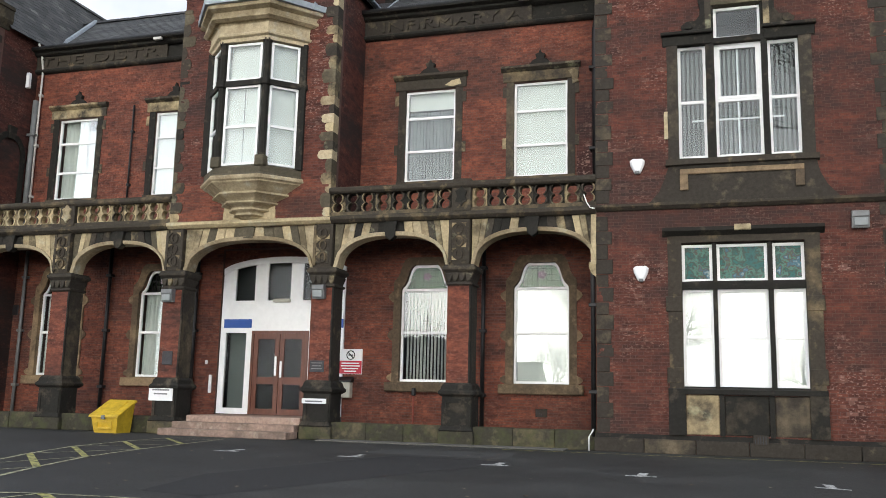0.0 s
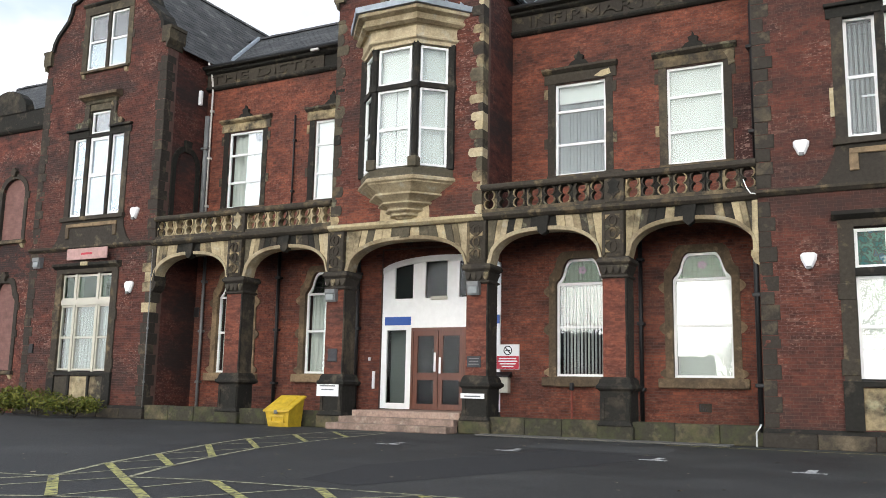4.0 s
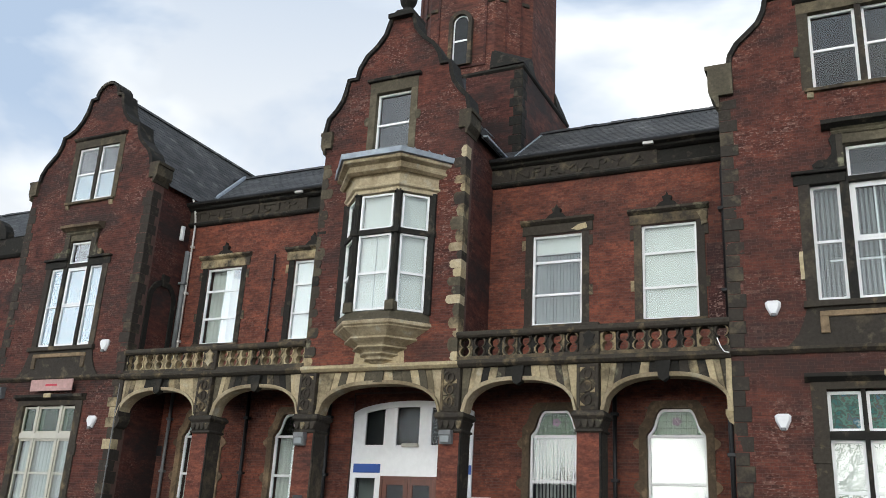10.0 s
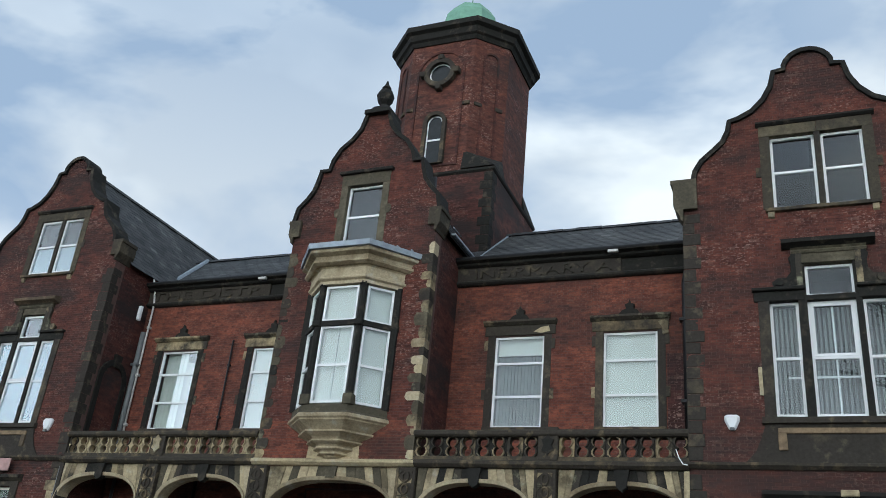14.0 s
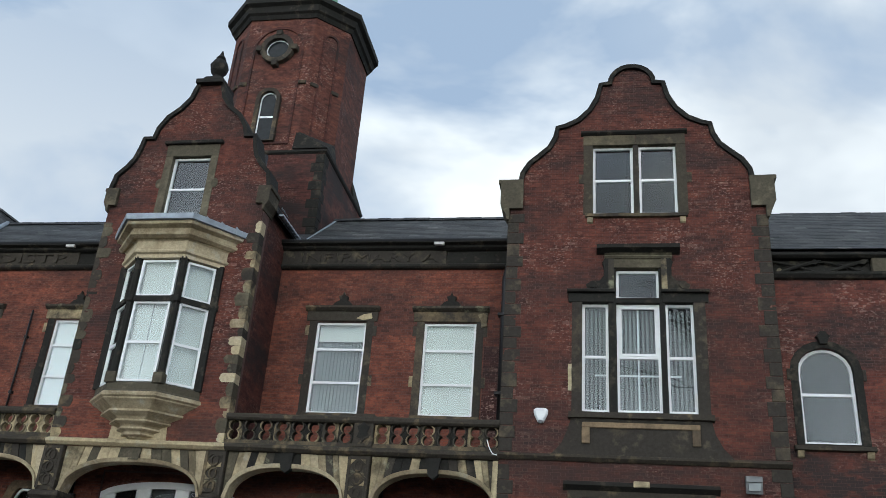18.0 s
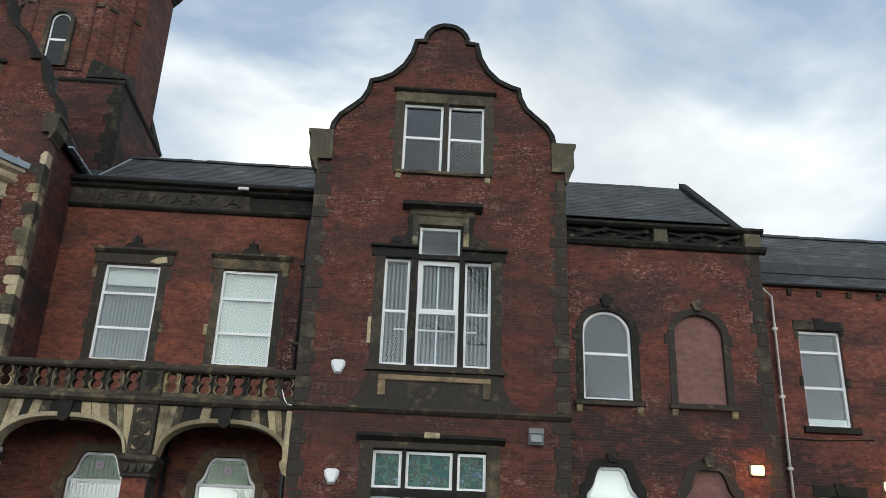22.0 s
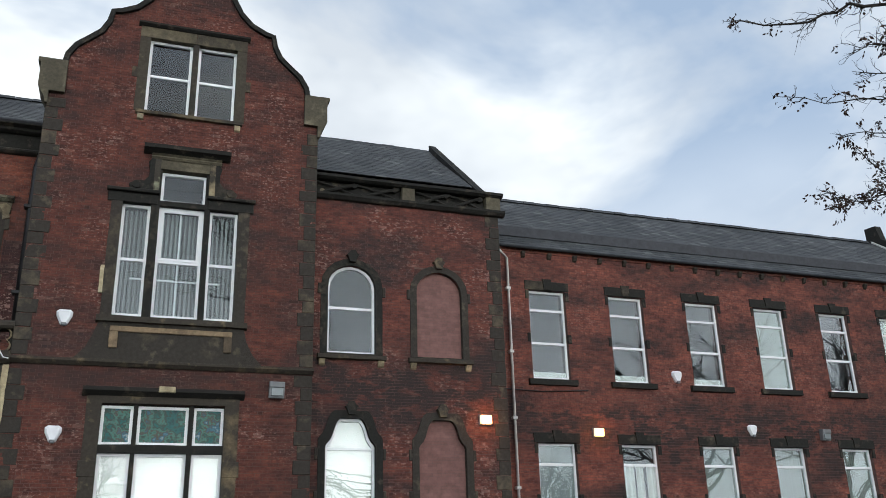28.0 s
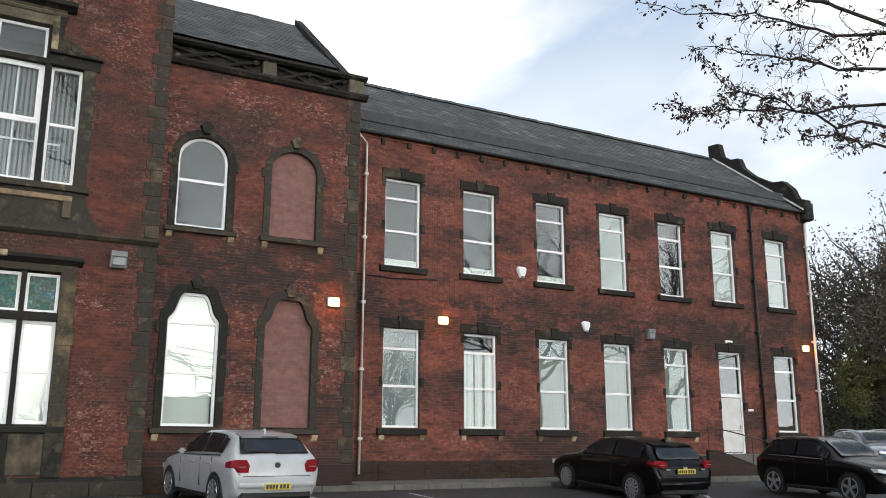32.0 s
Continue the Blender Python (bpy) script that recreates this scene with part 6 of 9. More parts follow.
balustrade(GL + GWW, GC - CW, -17.06, True)
balustrade(GC + CW, GR - GW, -5.7, False)

# low plinth walls between the piers
plinth = thing("wall_plinth", "mossy sandstone plinth blocks between the piers", "wall", kind="structure")
for a, b in ((GL + GWW, -17.4), (-16.7, -13.85), (-8.9, -6.1), (-5.35, GR - GW)):
    blocks(plinth, "plinth_stone", [(a + (b - a) * i / 3 + 0.004, a + (b - a) * (i + 1) / 3 - 0.004, FACE + 0.02 - 0.006 * (i % 2), FACE + 0.4, 0, 0.43 - 0.008 * (i % 2)) for i in range(3)], STONE_BASE, 0.015)
foot = thing("baseboard_plinth", "blackened stone plinth along the foot of the walls", "plinth", kind="structure")
for c, hw in ((GL, GWW), (GR, GW)):
    w = (2 * hw + 0.12) / 6
    blocks(foot, "plinth_stone", [(c - hw - 0.06 + k * w + 0.004, c - hw - 0.06 + (k + 1) * w - 0.004, FACE - 0.1, FACE + 0.05, 0, 0.30) for k in range(6)], STONE_DARK, 0.012)
    part("plinth_weathering", prism_x([(FACE + 0.02, 0.30), (FACE - 0.1, 0.30), (FACE, 0.40)], c - hw - 0.03, c + hw + 0.03), STONE_BLACK, foot)
blocks(foot, "plinth_stone", [(GR + GW + 0.01 + k * 1.25, GR + GW + k * 1.25 + 1.245, SEC - 0.07, SEC + 0.05, 0, 0.58) for k in range(4)], BRICK_FOOT, 0.012)
blocks(foot, "plinth_stone", [(8.85 + k * 1.4, 8.85 + k * 1.4 + 1.395, WING - 0.06, WING + 0.05, 0, 0.62) for k in range(14)], BRICK_FOOT, 0.012)

# steps
st = thing("porch_steps", "three worn pinkish stone steps up to the porch", "steps", kind="structure")
for z, y0, x0, x1 in ((0.17, 19.35, -13.25, -9.72), (0.33, 19.72, -13.1, -9.72), (0.49, 20.12, -12.95, -9.75)):
    part("step", box(x0, x1, y0, 22.0 if z > 0.4 else y0 + 0.6, z - 0.17, z, 0.015), PINK, st)

# porch screen with double door
screen = tagged(new("door_1"), "white porch screen with brown double doors and arched lights", "door", kind="structure")
Y = REC + 0.03
sx0, sx1 = -13.22, -9.48


def screen_top(x):
    u = (x - (sx0 + sx1) / 2) / ((sx1 - sx0) / 2)
    return 4.40 + 0.44 * math.sqrt(max(0, 1 - u * u * 0.92))


arc = [(sx1 - (sx1 - sx0) * i / 20, screen_top(sx1 - (sx1 - sx0) * i / 20)) for i in range(21)]
rail_top = 3.56
bm = bmesh.new()
for (xa, za), (xb, zb_) in zip(arc, arc[1:]):
    prism([(xb, zb_), (xa, za), (xa, za - 0.17), (xb, zb_ - 0.17)], Y - 0.02, Y + 0.07, bm)
part("arched_head", bm, WHITE, screen)
bm = bmesh.new()
for (xa, za), (xb, zb_) in zip(arc, arc[1:]):
    prism([(xb, zb_ - 0.03), (xa, za - 0.03), (xa, 5.06), (xb, 5.06)], Y - 0.005, Y + 0.06, bm)
part("spandrel", bm, BRICK_WARM, screen, "orange-red brick over the arched head")
part("fascia", box(sx0, sx1, Y, Y + 0.08, 2.78, rail_top), WHITE, screen, "plain white fascia board")
lights = [(-12.82, -12.22), (-11.82, -11.12), (-10.74, -10.06)]
posts = [(sx0, -12.82), (-12.22, -11.82), (-11.12, -10.74), (-10.06, sx1)]
for x0, x1 in posts:
    pts = [(x0, rail_top - 0.01), (x1, rail_top - 0.01), (x1, screen_top(x1) - 0.1), (x0, screen_top(x0) - 0.1)]
    part("mullion", prism(pts, Y + 0.002, Y + 0.078), WHITE, screen)
for x0, x1 in lights:
    pts = [(x0, rail_top)] + [(x0 + (x1 - x0) * k / 6, screen_top(x0 + (x1 - x0) * k / 6) - 0.15) for k in range(7)][::1] + [(x1, rail_top)]
    p = part("pane", prism(pts[::-1], Y + 0.04, Y + 0.05), GLASS_DOOR, screen)
    p.visible_shadow = False
    part("glazing_bead", box(x0, x1, Y - 0.01, Y + 0.05, rail_top, rail_top + 0.06), WHITE, screen)
for x0, x1 in ((sx0, -12.24), (-10.5, sx1)):
    part("side_light_frame", frame_ring(rect(x0, x1, 0.5, 2.78), rect(x0 + 0.17, x1 - 0.17, 0.66, 2.72), Y, Y + 0.08), WHITE, screen)
    p = part("pane", box(x0 + 0.16, x1 - 0.16, Y + 0.04, Y + 0.05, 0.64, 2.73), GLASS_DOOR, screen)
    # Grey backing added so that the side light does not read black.
    part("side_backing", box(x0 + 0.12, x1 - 0.12, Y + 0.35, Y + 0.36, 0.55, 2.76), BLIND_GREY, screen, "grey sheet added behind the side light to brighten it")
    p.visible_shadow = False
    part("blue_sign", box(x0 + 0.1, x1 - 0.02, Y - 0.02, Y + 0.005, 2.86, 3.1, 0.004), BLUE, screen, "plain blue name panel")
# Unseen board added to even out the tone of the three panes.
part("light_backing", box(-13.0, -9.7, Y + 0.22, Y + 0.24, 3.5, 4.85), DARK, screen, "dark board added behind the arched lights to set their tone")
part("door_frame", frame_ring(rect(-12.24, -10.5, 0.5, 2.78), rect(-12.17, -10.57, 0.52, 2.7), Y - 0.005, Y + 0.09), WOOD, screen, "red-brown timber frame")
for x0, x1, s in ((-12.16, -11.38, 1), (-11.36, -10.58, -1)):
    leaf = part("door_leaf", frame_ring(rect(x0, x1, 0.52, 2.7), rect(x0 + 0.13, x1 - 0.13, 0.66, 2.55), Y + 0.01, Y + 0.06), WOOD, screen, "red-brown glazed timber door leaf")
    part("rail", box(x0 + 0.12, x1 - 0.12, Y + 0.012, Y + 0.058, 1.32, 1.52), WOOD, leaf)
    for z0, z1 in ((0.66, 1.32), (1.52, 2.55)):
        p = part("pane", box(x0 + 0.12, x1 - 0.12, Y + 0.03, Y + 0.038, z0, z1), GLASS_DOOR, leaf)
        p.visible_shadow = False
    hx = -11.38 - 0.07 if s > 0 else -11.36 + 0.07
    part("pull_handle", box(hx - 0.035, hx + 0.035, Y - 0.05, Y - 0.02, 1.55 if s > 0 else 1.5, 2.08 if s > 0 else 1.95, 0.012), WHITE, leaf, "white pull handle")
part("closer", box(-11.6, -11.1, Y - 0.1, Y + 0.01, 3.56, 3.66, 0.015), CREAM, screen, "cream door sensor box")


# ---- oriel bay over the porch ----
BX = -11.42
oriel = thing("oriel_bay", "canted oriel bay of ochre sandstone with white windows and a lead roof", "bay window", kind="structure")


def bay_ring(e, z, k=0.55):
    fw, ww, fy = 0.63, 1.37, 19.3
    return [(BX - ww - e, FACE + 0.3, z), (BX - ww - e, FACE, z), (BX - fw - e * k, min(fy - e, FACE - 0.02), z), (BX + fw + e * k, min(fy - e, FACE - 0.02), z), (BX + ww + e, FACE, z), (BX + ww + e, FACE + 0.3, z)]


def corbel_ring(w, z):
    """A section of the corbel, w wide each side of the axis."""
    u = w / 1.51
    f, d = 0.71 * u, 0.85 * u ** 0.9
    return [(BX - w, FACE + 0.3, z), (BX - w, FACE, z), (BX - f, FACE - d, z), (BX + f, FACE - d, z), (BX + w, FACE, z), (BX + w, FACE + 0.3, z)]


steps_ = [(0.24, 5.5), (0.30, 5.54), (0.43, 5.56), (0.46, 5.58), (0.46, 5.61), (0.42, 5.615), (0.46, 5.65), (0.56, 5.68), (0.60, 5.70), (0.60, 5.74), (0.55, 5.745), (0.62, 5.79), (0.76, 5.83), (0.83, 5.86), (0.83, 5.90), (0.77, 5.905), (0.86, 5.96), (1.02, 6.02), (1.12, 6.06), (1.12, 6.11), (1.05, 6.115), (1.14, 6.17), (1.30, 6.27), (1.42, 6.33), (1.43, 6.36), (1.51, 6.40), (1.51, 6.46), (1.47, 6.5)]
part("corbel", rings([corbel_ring(w, z) for w, z in steps_]), STONE_PALE, oriel, "stepped ochre corbel")
part("sill", rings([bay_ring(0.12, 6.5), bay_ring(0.06, 6.56), bay_ring(0.06, 6.72), bay_ring(0.0, 6.76)]), STONE_TAN, oriel, "brown stone sill")
part("frieze", rings([bay_ring(0.09, 10.06), bay_ring(0.09, 10.16), bay_ring(0.16, 10.20), bay_ring(0.17, 10.25), bay_ring(0.12, 10.28), bay_ring(0.12, 10.52), bay_ring(0.18, 10.58)]), STONE_PALE, oriel, "ochre frieze")
part("cornice", rings([bay_ring(0.25, 10.56), bay_ring(0.35, 10.62), bay_ring(0.36, 10.68), bay_ring(0.30, 10.71), bay_ring(0.32, 10.80), bay_ring(0.47, 10.86), bay_ring(0.49, 10.93), bay_ring(0.43, 10.99)]), STONE_PALE, oriel, "moulded cornice")
part("lead_roof", rings([bay_ring(0.55, 10.97), bay_ring(0.57, 11.12), bay_ring(0.43, 11.17), bay_ring(-0.17, 11.3), bay_ring(-0.49, 11.34)]), LEAD, oriel, "grey lead roof with rolled edge")
for k in range(13):
    t = (k + 0.5) / 13
    x = BX - 1.85 + 3.7 * t
    fr = 1.18
    yy = 18.88 if abs(x - BX) < 0.95 else 18.88 + (abs(x - BX) - 0.95) * 1.12
    part("lead_seam", box(x - 0.012, x + 0.012, yy - 0.015, yy + 0.2, 10.98, 11.18), LEAD, oriel)
base = bay_ring(0.0, 0)
corners = [base[1], base[2], base[3], base[4]]
for i, (x, y, _) in enumerate(corners):
    if i in (0, 3):
        s = -1 if i == 0 else 1
        part("jamb_post", prism([(x - 0.09, 6.72), (x + 0.09, 6.72), (x + 0.09, 10.1), (x - 0.09, 10.1)], y - 0.1, y + 0.1), STONE_BLACK, oriel)
    else:
        part("mullion_post", lathe(x, y + 0.03, [(0.125, 6.72), (0.125, 6.95), (0.095, 7.0), (0.095, 10.0), (0.13, 10.06), (0.13, 10.1)], 8), STONE_BLACK, oriel)
        part("post_base", box(x - 0.13, x + 0.13, y - 0.11, y + 0.15, 6.72, 7.0, 0.02), STONE_TAN, oriel, "brown stone foot of the mullion")
    part("transom_block", box(x - 0.12, x + 0.12, y - 0.1, y + 0.14, 8.86, 9.04, 0.02), STONE_BLACK, oriel)
for (xa, ya, _), (xb, yb, _), nm in ((corners[0], corners[1], 0), (corners[1], corners[2], 1), (corners[2], corners[3], 2)):
    d = Vector((xb - xa, yb - ya, 0))
    L_ = d.length
    d.normalize()
    ang = math.atan2(d.y, d.x)
    sash = new("sash_window")
    sash.parent = oriel
    sash.matrix_local = Matrix.Translation((xa, ya, 0)) @ Matrix.Rotation(ang, 4, "Z")
    m0, m1 = 0.13, L_ - 0.13
    for z0, z1, bars in ((6.78, 8.88, [7.8]), (9.02, 10.03, [])):
        o = rect(m0, m1, z0, z1)
        part("window_frame", frame_ring(o, shrink(o, 0.06), 0.0, 0.07), WHITE, sash)
        for b in bars:
            part("glazing_bar", box(m0 + 0.05, m1 - 0.05, 0.004, 0.066, b - 0.035, b + 0.035), WHITE, sash)
        p = part("pane", box(m0 + 0.05, m1 - 0.05, 0.035, 0.043, z0 + 0.05, z1 - 0.05), GLASS, sash)
        p.visible_shadow = False
        part("roller_blind", box(m0 + 0.04, m1 - 0.04, 0.16, 0.17, z0 + 0.02, z1 - 0.02), BLIND, sash, "drawn white blind")
    part("transom", box(m0 - 0.05, m1 + 0.05, -0.06, 0.1, 8.88, 9.02), STONE_BLACK, sash)
    if nm == 1:
        part("blind_joint", box((m0 + m1) / 2 - 0.008, (m0 + m1) / 2 + 0.008, 0.15, 0.162, 6.82, 8.86), GREYP, sash)
bm = bmesh.new()
bx(bm, BX - 1.2, BX + 1.2, FACE + 0.4, FACE + 0.44, 6.5, 10.4)
setting("wall_bay_back", bm, BLIND, "pale room wall behind the oriel", "wall")
# stone blocks each side of the corbel foot
for s in (-1, 1):
    part("corbel_block", prism([(BX + s * 0.2, 5.5), (BX + s * 0.76, 5.5), (BX + s * 0.74, 5.84), (BX + s * 0.3, 5.84)], FACE - 0.02, FACE + 0.05), STONE_CLEAN, oriel)


# ---- friezes, quoins, eaves, tower details ----
def raised_text(text, height, width, depth, loc, mat, parent, name="lettering"):
    cu = bpy.data.curves.new(name, "FONT")
    cu.body = text
    cu.extrude = depth / 2
    tmp = bpy.data.objects.new(name, cu)
    scene.collection.objects.link(tmp)
    dg = bpy.context.evaluated_depsgraph_get()
    me = bpy.data.meshes.new_from_object(tmp.evaluated_get(dg))
    bpy.data.objects.remove(tmp)
    xs = [v.co.x for v in me.vertices]
    ys = [v.co.y for v in me.vertices]
    sx, sy = width / (max(xs) - min(xs)), height / (max(ys) - min(ys))
    x0, y0 = min(xs), min(ys)
    for v in me.vertices:
        x, y, z = v.co
        v.co = (loc[0] + (x - x0) * sx, loc[1] - z, loc[2] + (y - y0) * sy)
    me.materials.clear()
    me.materials.append(mat)
    ob = new(name, me)
    ob.parent = parent
    return ob


def frieze(a, b, text, tx0, tx1, split):
    t = thing("frieze", "blackened stone frieze with raised capital letters under the roof", "frieze", kind="structure")
    part("architrave", prism_x([(REC, 10.90), (REC - 0.1, 10.92), (REC - 0.15, 10.97), (REC - 0.15, 11.02), (REC - 0.11, 11.05), (REC, 11.06)], a, b), STONE_BLACK, t)
    letters = STONE if text[0] == "T" else STONE_DARK
    part("letter_panel", box(a, split, REC - 0.09, REC + 0.3, 11.03, 11.47), letters, t, "smoke-stained stone panel")
    part("plain_panel", box(split, b, REC - 0.03, REC + 0.3, 11.03, 11.47), STONE_BLACK, t)
    part("cornice", prism_x([(REC, 11.45), (REC - 0.12, 11.46), (REC - 0.2, 11.5), (REC - 0.22, 11.56), (REC - 0.36, 11.6), (REC - 0.36, 11.65), (REC + 0.4, 11.70), (REC + 0.4, 11.45)], a, b), STONE_BLACK, t)
    part("gutter", tube([(a, REC - 0.33, 11.67), (b, REC - 0.33, 11.67)], 0.055, 8), IRON, t, "black gutter")
    raised_text(text, 0.28, tx1 - tx0, 0.06, (tx0, REC - 0.1, 11.11), letters, t)
    part("lead_clip", box(split - 0.3, split - 0.02, REC - 0.42, REC - 0.32, 11.5, 11.58, 0.01), WPIPE, t, "pale flashing scrap")
    return t


frieze(GL + GWW, GC - CW, "THE DISTR", -20.25, -15.88, -15.6)
frieze(GC + CW, GR - GW, "INFIRMARY A", -8.62, -4.62, -4.4)


def quoins(x, s, z0, z1, y, mat, seed, mats=()):
    """Long and short corner stones, each a block of its own."""
    t = thing("quoin_stack", "alternating long and short sandstone corner stones", "quoins", "corner stones of the front", kind="structure")
    rnd = random.Random(seed)
    z, k = z0, 0
    while z < z1 - 0.1:
        h = 0.30 + rnd.uniform(-0.02, 0.05)
        h = min(h, z1 - z)
        w = (0.39 if k % 2 else 0.29) + rnd.uniform(-0.035, 0.035)
        p = rnd.uniform(0.012, 0.03)
        xa, xb = sorted((x + s * 0.012, x - s * w))
        part("quoin", box(xa, xb, y - p, y + 0.25 + (0.12 if k % 2 == 0 else 0), z + 0.004, z + h - 0.004, 0.012), rnd.choice(mats) if mats and z > 3.0 else mat, t)
        z += h
        k += 1
    return t


for c, hw, seed in ((GR, GW, 1), (GL, GWW, 2)):
    for s in (-1, 1):
        quoins(c + s * hw, s, 0.40, 5.34, FACE, STONE_DARK, seed * 10 + s, (STONE_CLEAN, STONE_DARK, STONE_MIX) if c == GL and s > 0 else ())
        quoins(c + s * hw, s, 5.53, 11.6, FACE, STONE_DARK, seed * 10 + s + 3)


def shaped_quoins(x, s, z0, z1, y, seed, mats):
    """Corner stones whose inner ends are worn to lobes."""
    t = thing("quoin_stack", "worn ochre and black corner stones with lobed inner ends", "quoins", "corner stones of the front", kind="structure")
    rnd = random.Random(seed)
    z, k = z0, 0
    while z < z1 - 0.1:
        h = min(rnd.choice((0.24, 0.3, 0.36)), z1 - z)
        w = (0.34 if k % 2 else 0.20) + rnd.uniform(-0.07, 0.07)
        inner = [(x - s * (w - rnd.uniform(0.0, 0.035) - 0.06 * (2 * f - 1) ** 4), z + 0.004 + (h - 0.008) * f) for f in (0.0, 0.15, 0.35, 0.5, 0.65, 0.85, 1.0)]
        pts = inner + [(x + s * 0.012, z + h - 0.004), (x + s * 0.012, z + 0.004)]
        part("quoin", prism(pts, y - rnd.uniform(0.012, 0.03), y + 0.3), rnd.choice(mats), t)
        z += h
        k += 1


shaped_quoins(GC + CW, 1, 5.5, 11.5, FACE, 31, (STONE_CLEAN, STONE_PALE, STONE_TAN, STONE_MIX, STONE_TAN, STONE_BLACK, STONE_DARK))
shaped_quoins(GC - CW, -1, 5.5, 11.5, FACE, 32, (STONE_TAN, STONE, STONE, STONE_MIX, STONE_BLACK))
quoins(8.84, 1, 0.6, 10.0, SEC, STONE_DARK, 33)

# finial of the centre gable
fin = thing("finial", "blackened stone urn finial on the centre gable", "finial", kind="structure")
part("pedestal", rings([[(GC - e, FACE + 0.22 - e, z), (GC + e, FACE + 0.22 - e, z), (GC + e, FACE + 0.22 + e, z), (GC - e, FACE + 0.22 + e, z)] for e, z in ((0.42, 16.0), (0.42, 16.14), (0.3, 16.22), (0.24, 16.34))]), STONE_BLACK, fin)
part("urn", lathe(GC, FACE + 0.22, [(0.16, 16.34), (0.13, 16.48), (0.24, 16.64), (0.28, 16.84), (0.2, 17.02), (0.1, 17.08), (0.15, 17.14), (0.07, 17.26), (0.02, 17.42)], 10), STONE_BLACK, fin)

# tower details
for k, (px, half) in enumerate(((TX, 0.6),)):
    fy = TY - TH
    part("blind_arch_recess", frame_ring(arch_outline(TX - 0.95, TX + 0.95, 16.6, 21.6, 0.95, 12), arch_outline(TX - 0.87, TX + 0.87, 16.7, 21.5, 0.87, 12), fy - 0.05, fy + 0.02), BRICK_DARK, tower, "raised brick arch")
    o = [(TX - 0.0 + 0.62 * math.cos(t * math.pi / 12), 20.55 + 0.62 * math.sin(t * math.pi / 12)) for t in range(24)]
    oi = [(TX + 0.43 * math.cos(t * math.pi / 12), 20.55 + 0.43 * math.sin(t * math.pi / 12)) for t in range(24)]
    ring_ = part("round_window", frame_ring(o, oi, fy - 0.2, fy + 0.02), STONE_DARK, tower, "round stone window surround")
    part("window_frame", frame_ring(oi, shrink(oi, 0.045), fy - 0.04, fy + 0.0), WHITE, ring_)
    part("pane", prism(shrink(oi, 0.03), fy - 0.035, fy - 0.03), DARKGLASS, ring_)
    for a in range(4):
        ang = a * math.pi / 2
        cx, cz = TX + 0.66 * math.cos(ang), 20.55 + 0.66 * math.sin(ang)
        part("key_block", box(cx - 0.11, cx + 0.11, fy - 0.24, fy + 0.02, cz - 0.11, cz + 0.11, 0.02), STONE_DARK, ring_)
    o = arch_outline(TX - 0.3, TX + 0.3, 16.7, 18.7, 0.3, 10)
    slit = part("slit_window", frame_ring(arch_outline(TX - 0.44, TX + 0.44, 16.68, 18.85, 0.44, 10), o, fy - 0.16, fy + 0.02), STONE, tower, "narrow arched stone surround")
    part("window_frame", frame_ring(o, shrink(o, 0.05), fy - 0.04, fy + 0.0), WHITE, slit)
    part("pane", prism(shrink(o, 0.04), fy - 0.03, fy - 0.022), DARKGLASS, slit)
    part("glazing_bar", box(TX - 0.27, TX + 0.27, fy - 0.042, fy - 0.01, 17.66, 17.73), WHITE, slit)
# narrow arches on the chamfers and stone bands
for s in (-1, 1):
    a = Vector((TX + s * (TH - TC), TY - TH, 0))
    b = Vector((TX + s * TH, TY - TH + TC, 0))
    mid = (a + b) / 2
    ang = math.atan2((b - a).y, (b - a).x) if s > 0 else math.atan2((a - b).y, (a - b).x)
    holder = new("chamfer_arch")
    holder.parent = tower
    holder.matrix_local = Matrix.Translation(mid) @ Matrix.Rotation(ang, 4, "Z")
    part("arch_ring", frame_ring(arch_outline(-0.32, 0.32, 16.8, 21.5, 0.32, 10), arch_outline(-0.25, 0.25, 16.9, 21.42, 0.25, 10), -0.05, 0.02), BRICK_DARK, holder)
    part("band_stone", box(-0.56, -0.25, -0.07, 0.02, 19.05, 19.2, 0.02), STONE, holder)
    part("band_stone", box(0.25, 0.56, -0.07, 0.02, 19.05, 19.2, 0.02), STONE, holder)
for x0, x1 in ((TX - 1.24, TX - 0.96), (TX + 0.96, TX + 1.24)):
    part("band_stone", box(x0, x1, TY - TH - 0.07, TY - TH + 0.02, 19.05, 19.2, 0.02), STONE, tower)
part("string_course", rings([cham(TB + 0.02, 0.02, 16.12), cham(TB + 0.07, 0.02, 16.18), cham(TB + 0.07, 0.02, 16.26), cham(TH, 0.02, 16.36)]), STONE_BLACK, tower, "blackened string course")
for sx in (-1, 1):
    for sy in (-1, 1):
        ax, by = TX + sx * (TH - TC - 0.08), TY + sy * (TH - TC - 0.08)
        ox, oy = TX + sx * (TB + 0.03), TY + sy * (TB + 0.03)
        bm = bmesh.new()
        A1, A0, C0, B0, B1 = [bm.verts.new(v) for v in ((ax, TY + sy * (TH - 0.02), 17.15), (ax, oy, 16.34), (ox, oy, 16.34), (ox, by, 16.34), (TX + sx * (TH - 0.02), by, 17.15))]
        D0 = bm.verts.new((ax, by, 16.34))
        for f in ((A1, A0, C0), (A1, C0, B1), (C0, B0, B1), (A1, B1, D0), (A0, A1, D0), (B0, D0, B1), (A0, D0, B0, C0)):
            bm.faces.new(f)
        part("broach", bm, STONE_BLACK, tower, "dark sloping stone at the tower corner")
